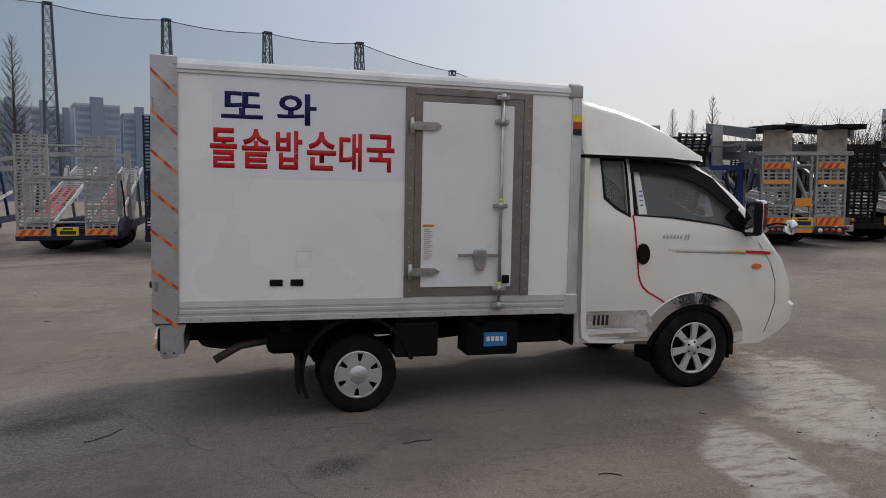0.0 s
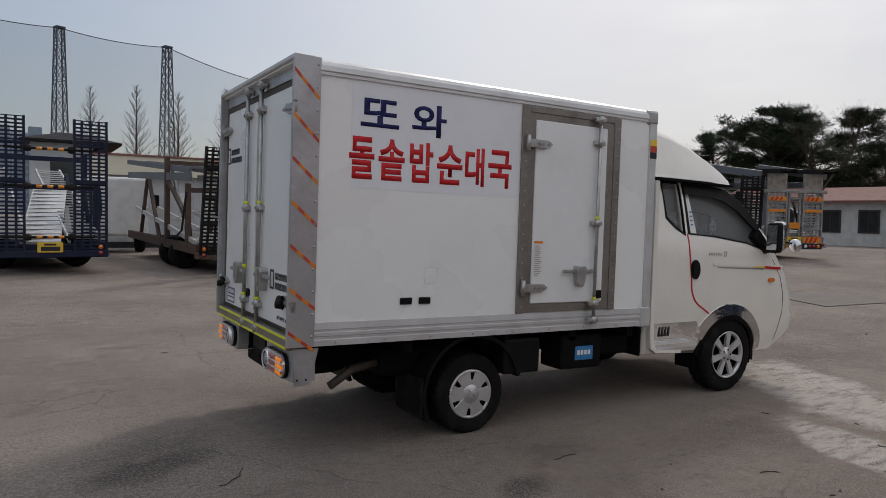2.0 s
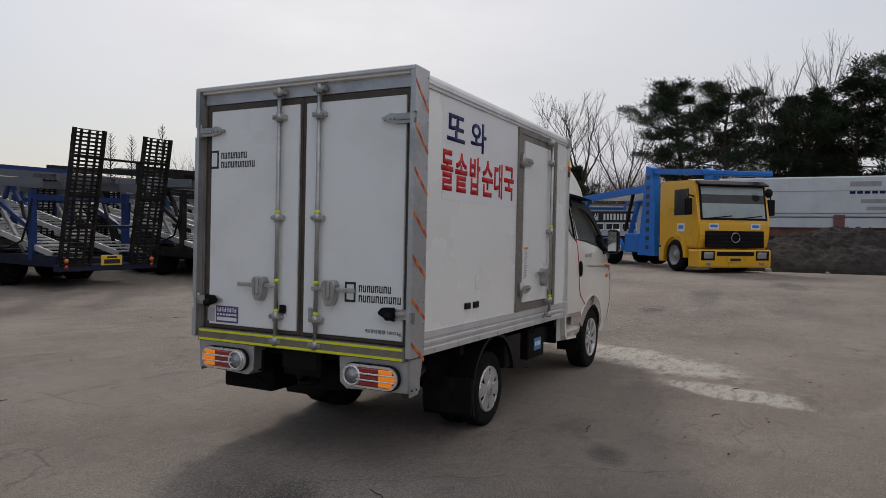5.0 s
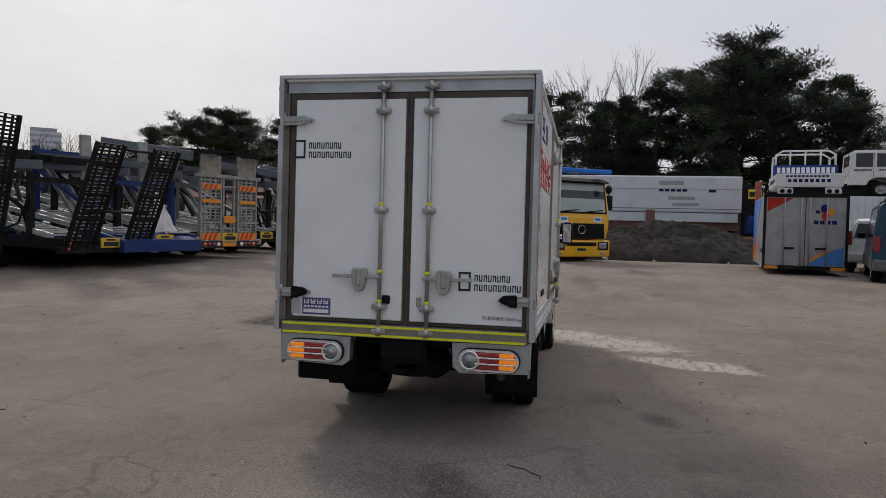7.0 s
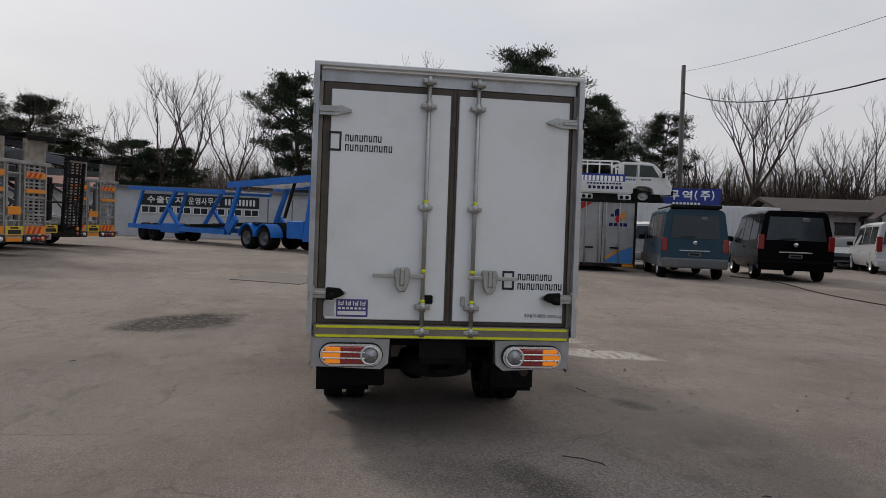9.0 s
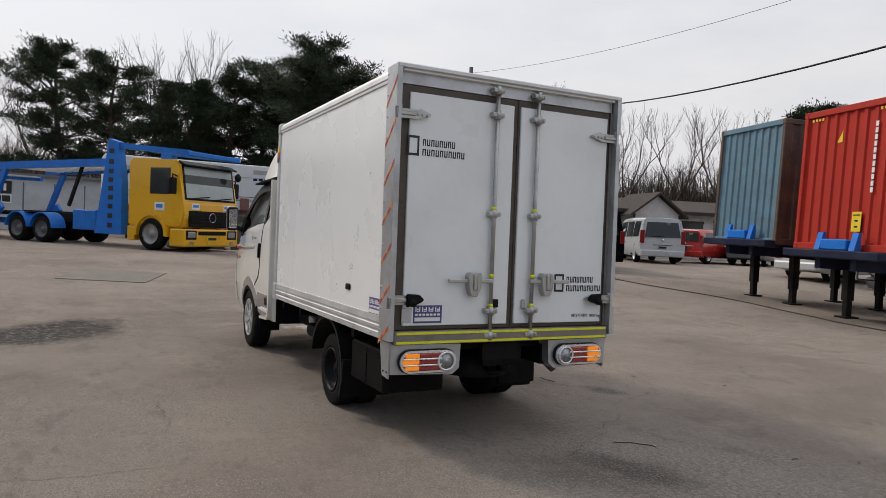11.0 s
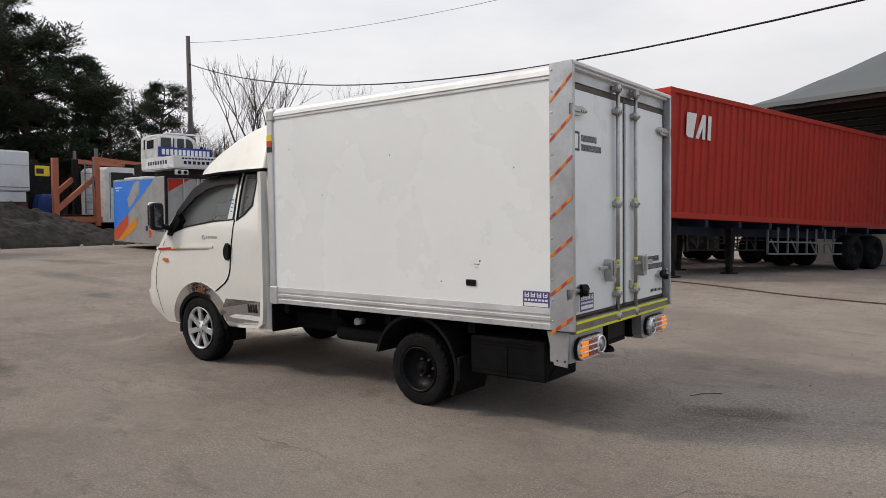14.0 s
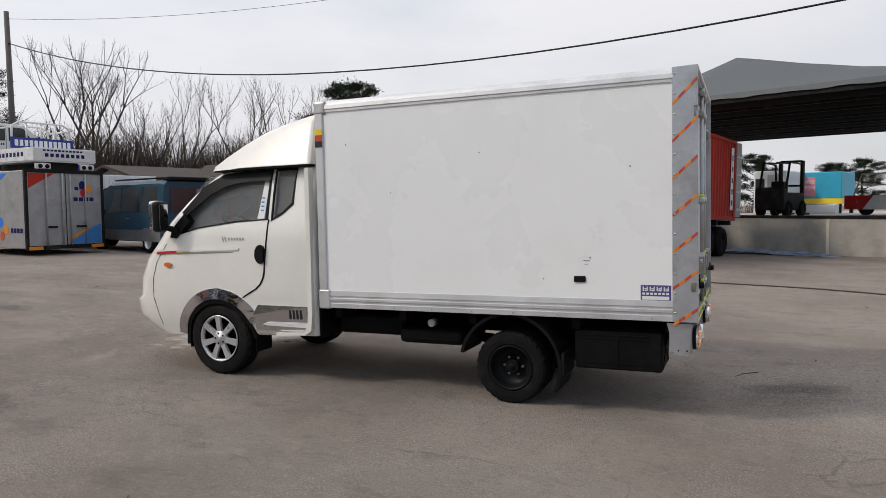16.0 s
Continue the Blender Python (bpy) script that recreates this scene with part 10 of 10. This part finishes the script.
def from_eye(ex, ey, az, d):
    return ex + d * math.cos(radians(az)), ey + d * math.sin(radians(az))


# the tall group behind the soil heap and the white trailer
for i, (x, y, h, w) in enumerate(((39.5, 6.8, 10.8, 0.9), (40.0, 3.6, 9.8, 1.1), (38.8, 0.6, 10.6, 1.1), (39.6, -1.2, 11.8, 1.0), (37.5, -3.8, 12.2, 1.2), (38.4, -6.2, 13.2, 1.25), (39.8, -8.6, 11.0, 1.0), (37.0, -12.4, 9.6, 0.8), (43.0, -4.8, 12.0, 1.2), (43.2, 2.2, 10.5, 1.2), (36.6, -9.6, 8.6, 1.0))):
    pine(x, y, h * 0.90, 67 * i, i, w)
# by the hut and behind the carriers
for i, (x, y, h, w) in enumerate(((41.5, 9.6, 11.2, 1.1), (45.0, 21.5, 6.8, 1.5), (45.5, 18.6, 6.4, 1.4), (46.0, 25.0, 7.0, 1.4), (50.0, 31.0, 10.8, 1.3), (44.6, 31.5, 10.4, 1.3), (46.5, 34.0, 9.6, 1.3), (45.4, 38.0, 9.2, 1.2), (47.0, 30.0, 10.5, 1.2), (30.6, -39.8, 12.6, 1.1))):
    pine(x, y, h * 0.9, 41 * i + 15, i + 1, w)
for i, (x, y, h, w) in enumerate(((-1.5, -56.0, 6.0, 1.2), (-6.4, -58.0, 5.4, 1.3), (-9.8, -57.0, 5.6, 1.3), (-13.0, -59.0, 5.2, 1.3))):
    pine(x, y, h, 31 * i, i, w)

BARES = [bare_mesh(101, 10, 0.50, 0.8, 4, 3), bare_mesh(102, 10, 0.58, 0.6, 4, 4), bare_mesh(104, 10, 0.45, 0.9, 4, 3)]
SLIM = cone_mesh(107, 10)


def bare(name, meshes, x, y, h, wide, rz, label, group):
    t = thing(name, Matrix.LocRotScale((x, y, gz(x, y)), Euler((0, 0, rz)), (h / 10 * wide, h / 10 * wide, h / 10)), label, "tree", group)
    for nm, me in zip(("trunk", "crown"), meshes):
        o = new(nm, me)
        o.parent = t


SPOTS = ((43.5, 19.2, 11.0, 0), (46.4, 14.4, 9.6, 1), (46.8, 25.4, 9.4, 2), (42.0, 2.8, 12.4, 2), (40.0, 4.6, 11.0, 0), (36.7, -18.9, 11.6, 0), (37.2, -22.5, 10.4, 2), (31.0, -15.4, 10.0, 1), (36.6, -25.5, 8.6, 1), (33.5, -25.0, 10.6, 2), (31.5, -28.5, 10.4, 0), (28.5, -29.5, 10.2, 2), (44.3, 17.4, 11.2, 1), (42.7, 21.6, 8.6, 2), (35.9, 23.9, 8.0, 0), (26.0, -31.5, 9.8, 1), (40.2, -15.5, 9.4, 2), (39.5, -28.0, 9.2, 0), (48.0, 11.0, 9.5, 1))
for i, (x, y, h, k) in enumerate(SPOTS):
    bare("bare_tree", BARES[k], x, y, h, 1.05, i * 1.3, "leafless winter tree with fine grey twigs", "bare trees")
for i, (x, y, h) in enumerate(((-16.4, 57.6, 13.2), (38.3, 58.5, 9.6), (39.8, 57.6, 9.5), (35.3, 48.4, 9.3), (5.8, 60.4, 11.3), (2.6, 60.8, 11.0), (-4.2, 60.5, 11.3), (9.0, 61.0, 11.0), (12.5, 60.0, 11.4), (15.8, 62.0, 10.6), (20.5, 61.0, 10.6))):
    bare("slim_tree", SLIM, x, y, h, 0.85, i * 2.1, "slim leafless tree with upright twigs", "slim trees")

# far scrub and woodland edge
def scrub(name, pts, seed, label, material, hmin, hmax, per=16):
    rg = random.Random(seed)
    V, F = [], []
    for x, y in pts:
        hh = rg.uniform(hmin, hmax)
        z0 = gz(x, y)
        for _ in range(per):
            a = rg.uniform(0, 2 * math.pi)
            d = Vector((math.cos(a) * rg.uniform(0.1, 0.5), math.sin(a) * rg.uniform(0.1, 0.5), 1))
            p = Vector((x + rg.uniform(-1.2, 1.2), y + rg.uniform(-1.2, 1.2), z0))
            for s in range(3):
                q = p + d * hh / 3
                w = 0.09 - 0.024 * s
                i0 = len(V)
                side = Vector((-d.y, d.x, 0))
                side = side.normalized() * w if side.length > 0.01 else Vector((w, 0, 0))
                V.extend((p - side, p + side, q + side * 0.5, q - side * 0.5))
                F.append((i0, i0 + 1, i0 + 2, i0 + 3))
                for _ in range(3):
                    e = q + Vector((rg.uniform(-1, 1), rg.uniform(-1, 1), rg.uniform(0.1, 1.0))) * hh * 0.28
                    i0 = len(V)
                    V.extend((q - side * 0.4, q + side * 0.4, e))
                    F.append((i0, i0 + 1, i0 + 2))
                p = q
                d = (d + Vector((rg.uniform(-0.4, 0.4), rg.uniform(-0.4, 0.4), 0))).normalized()
    o = new(name, raw_mesh(name, V, F, material))
    return tagged(o, label, "woodland", "", "stuff")


rg = random.Random(9)
pts = []
far = []
for az, d0, d1, n_, lst in ((range(-72, -2, 1), 50, 80, 7, pts), (range(-2, 46, 1), 62, 92, 8, far), (range(46, 62, 1), 70, 90, 3, pts)):
    for a in az:
        for _ in range(n_):
            lst.append(from_eye(-3, 6, a + rg.random(), rg.uniform(d0, d1)))
scrub("winter_scrub", pts, 3, "leafless brown-grey woodland edge", M["scrub"], 2.4, 4.6, 12)
scrub("winter_wood", far, 6, "leafless brown-grey wood on the far side of the yard", M["scrub"], 4.0, 7.4, 16)
pts = [from_eye(-3, 6, rg.uniform(-95, -60), rg.uniform(70, 95)) for _ in range(120)]
scrub("winter_scrub", pts, 4, "far brown-grey hedge line", M["scrub"], 1.4, 2.4, 10)

pts = [from_eye(-3, 6, rg.uniform(-62, -16), rg.uniform(46, 68)) for _ in range(420)]
scrub("winter_thicket", pts, 5, "dark leafless thicket behind the bungalow", M["thicket"], 3.0, 6.2, 17)

# ---- driving-range net on lattice masts ----
def mast(x, y, h, w=2.3):
    t = thing("lattice_mast", pose(x, y, 0, 0, 0, 20), "tall dark lattice steel mast of a driving range", "mast", "net masts")
    b = B()
    n = int(h / 2.4)
    for k in range(n):
        z0, z1 = h * k / n, h * (k + 1) / n
        w0, w1 = w * (1 - 0.55 * k / n) / 2, w * (1 - 0.55 * (k + 1) / n) / 2
        c0 = [(-w0, -w0, z0), (w0, -w0, z0), (w0, w0, z0), (-w0, w0, z0)]
        c1 = [(-w1, -w1, z1), (w1, -w1, z1), (w1, w1, z1), (-w1, w1, z1)]
        for i in range(4):
            j = (i + 1) % 4
            beam(b, c0[i], c1[i], 0.16, 0.16)
            beam(b, c0[i], c1[j], 0.085, 0.085)
            beam(b, c0[j], c1[i], 0.085, 0.085)
            beam(b, c1[i], c1[j], 0.085, 0.085)
    part("lattice", b, M["towerm"], t)
    part("head", bx(B(), -w * 0.28, w * 0.28, -w * 0.28, w * 0.28, h - 0.1, h + 0.15), M["towerm"], t)
    return t


MASTS = [(-62.0, 103.0, 30.5), (-27.7, 113.7, 29.2), (-12.2, 117.5, 28.8), (3.0, 121.2, 28.6), (18.6, 123.9, 28.4), (41.9, 146.5, 28.6), (76.9, 179.6, 28.8), (114.5, 210.9, 29.2)]
for x, y, h in MASTS:
    mast(x, y, h)
for (x0, y0, h0), (x1, y1, h1) in zip(MASTS, MASTS[1:]):
    b = B()
    n = 12
    top, bot = [], []
    for k in range(n + 1):
        u = k / n
        x, y = lerp(x0, x1, u), lerp(y0, y1, u)
        z = lerp(h0, h1, u) - 1.1 * 4 * u * (1 - u) * 0.5
        top.append(b.verts.new((x, y, z)))
        bot.append(b.verts.new((x, y, 3.0)))
    for k in range(n):
        b.faces.new((top[k], top[k + 1], bot[k + 1], bot[k]))
    nt = part("golf_net", b, M["net"])
    nt.visible_shadow = False
    tagged(nt, "fine translucent driving-range net between masts", "net", "range nets")
    o = part("net_cable", pipe(B(), [(lerp(x0, x1, k / n), lerp(y0, y1, k / n), lerp(h0, h1, k / n) - 2.2 * (k / n) * (1 - k / n)) for k in range(n + 1)], 0.07, 4), M["towerm"])
    tagged(o, "steel cable along the top of a net", "cable", "net cables")

# ---- far apartment blocks ----
def flats(az, d, w, h, dep=14, turn=0):
    x, y = from_eye(0, 0, az, d)
    t = thing("apartment_block", pose(x, y, 0, 0, 0, az + 90 + turn), "hazy grey high-rise apartment block far away", "building", "apartment blocks")
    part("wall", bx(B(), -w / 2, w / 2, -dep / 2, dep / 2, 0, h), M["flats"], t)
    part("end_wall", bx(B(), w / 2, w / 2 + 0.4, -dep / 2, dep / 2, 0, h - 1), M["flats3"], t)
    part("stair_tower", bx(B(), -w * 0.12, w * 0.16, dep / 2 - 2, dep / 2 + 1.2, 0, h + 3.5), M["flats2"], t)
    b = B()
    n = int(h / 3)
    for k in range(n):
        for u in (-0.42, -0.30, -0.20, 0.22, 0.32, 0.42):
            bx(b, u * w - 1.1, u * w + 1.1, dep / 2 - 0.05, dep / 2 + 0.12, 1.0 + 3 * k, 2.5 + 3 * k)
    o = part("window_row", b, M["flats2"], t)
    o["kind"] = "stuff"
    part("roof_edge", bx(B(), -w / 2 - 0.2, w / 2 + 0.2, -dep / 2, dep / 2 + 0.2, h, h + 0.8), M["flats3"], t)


for az, d, w, h in ((111.5, 340, 20, 38.5), (108.8, 350, 15, 37.5), (106.3, 345, 13, 38.5), (104.3, 330, 9, 36.5), (102.9, 370, 9, 38.5), (100.9, 335, 17, 39.5), (98.1, 345, 13, 37.5), (95.6, 350, 17, 36.5), (92.6, 360, 18, 36.5), (89.6, 370, 18, 34.5)):
    flats(az, d, w, h, turn=8)
tx, ty = from_eye(-4.9, 4.4, 41.3, 420)
gt = thing("glass_tower", pose(tx, ty, 0, 0, 0, 131), "pale blue glass office tower far away", "building")
# the tower takes the same colours with the haze painted in
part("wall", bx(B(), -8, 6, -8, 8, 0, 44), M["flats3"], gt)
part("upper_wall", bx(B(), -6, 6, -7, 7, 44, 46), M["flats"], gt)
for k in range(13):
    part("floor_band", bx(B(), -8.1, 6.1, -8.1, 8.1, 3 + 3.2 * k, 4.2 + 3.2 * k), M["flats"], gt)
fl = thing("floodlight_pole", pose(*from_eye(-3.1, 1.5, 74.5, 75), 0), "slim floodlight pole with a cross bar", "pole")
part("shaft", tube(B(), (0, 0, 0), (0, 0, 10.5), 0.12, 8), M["towerm"], fl)
part("cross_bar", bx(B(), -0.8, 0.8, -0.06, 0.06, 10.2, 10.35), M["towerm"], fl)
for x in (-0.7, 0.0, 0.7):
    part("floodlight", bx(B(), x - 0.2, x + 0.2, -0.2, 0.1, 10.3, 10.65, 0.03), M["towerm"], fl)
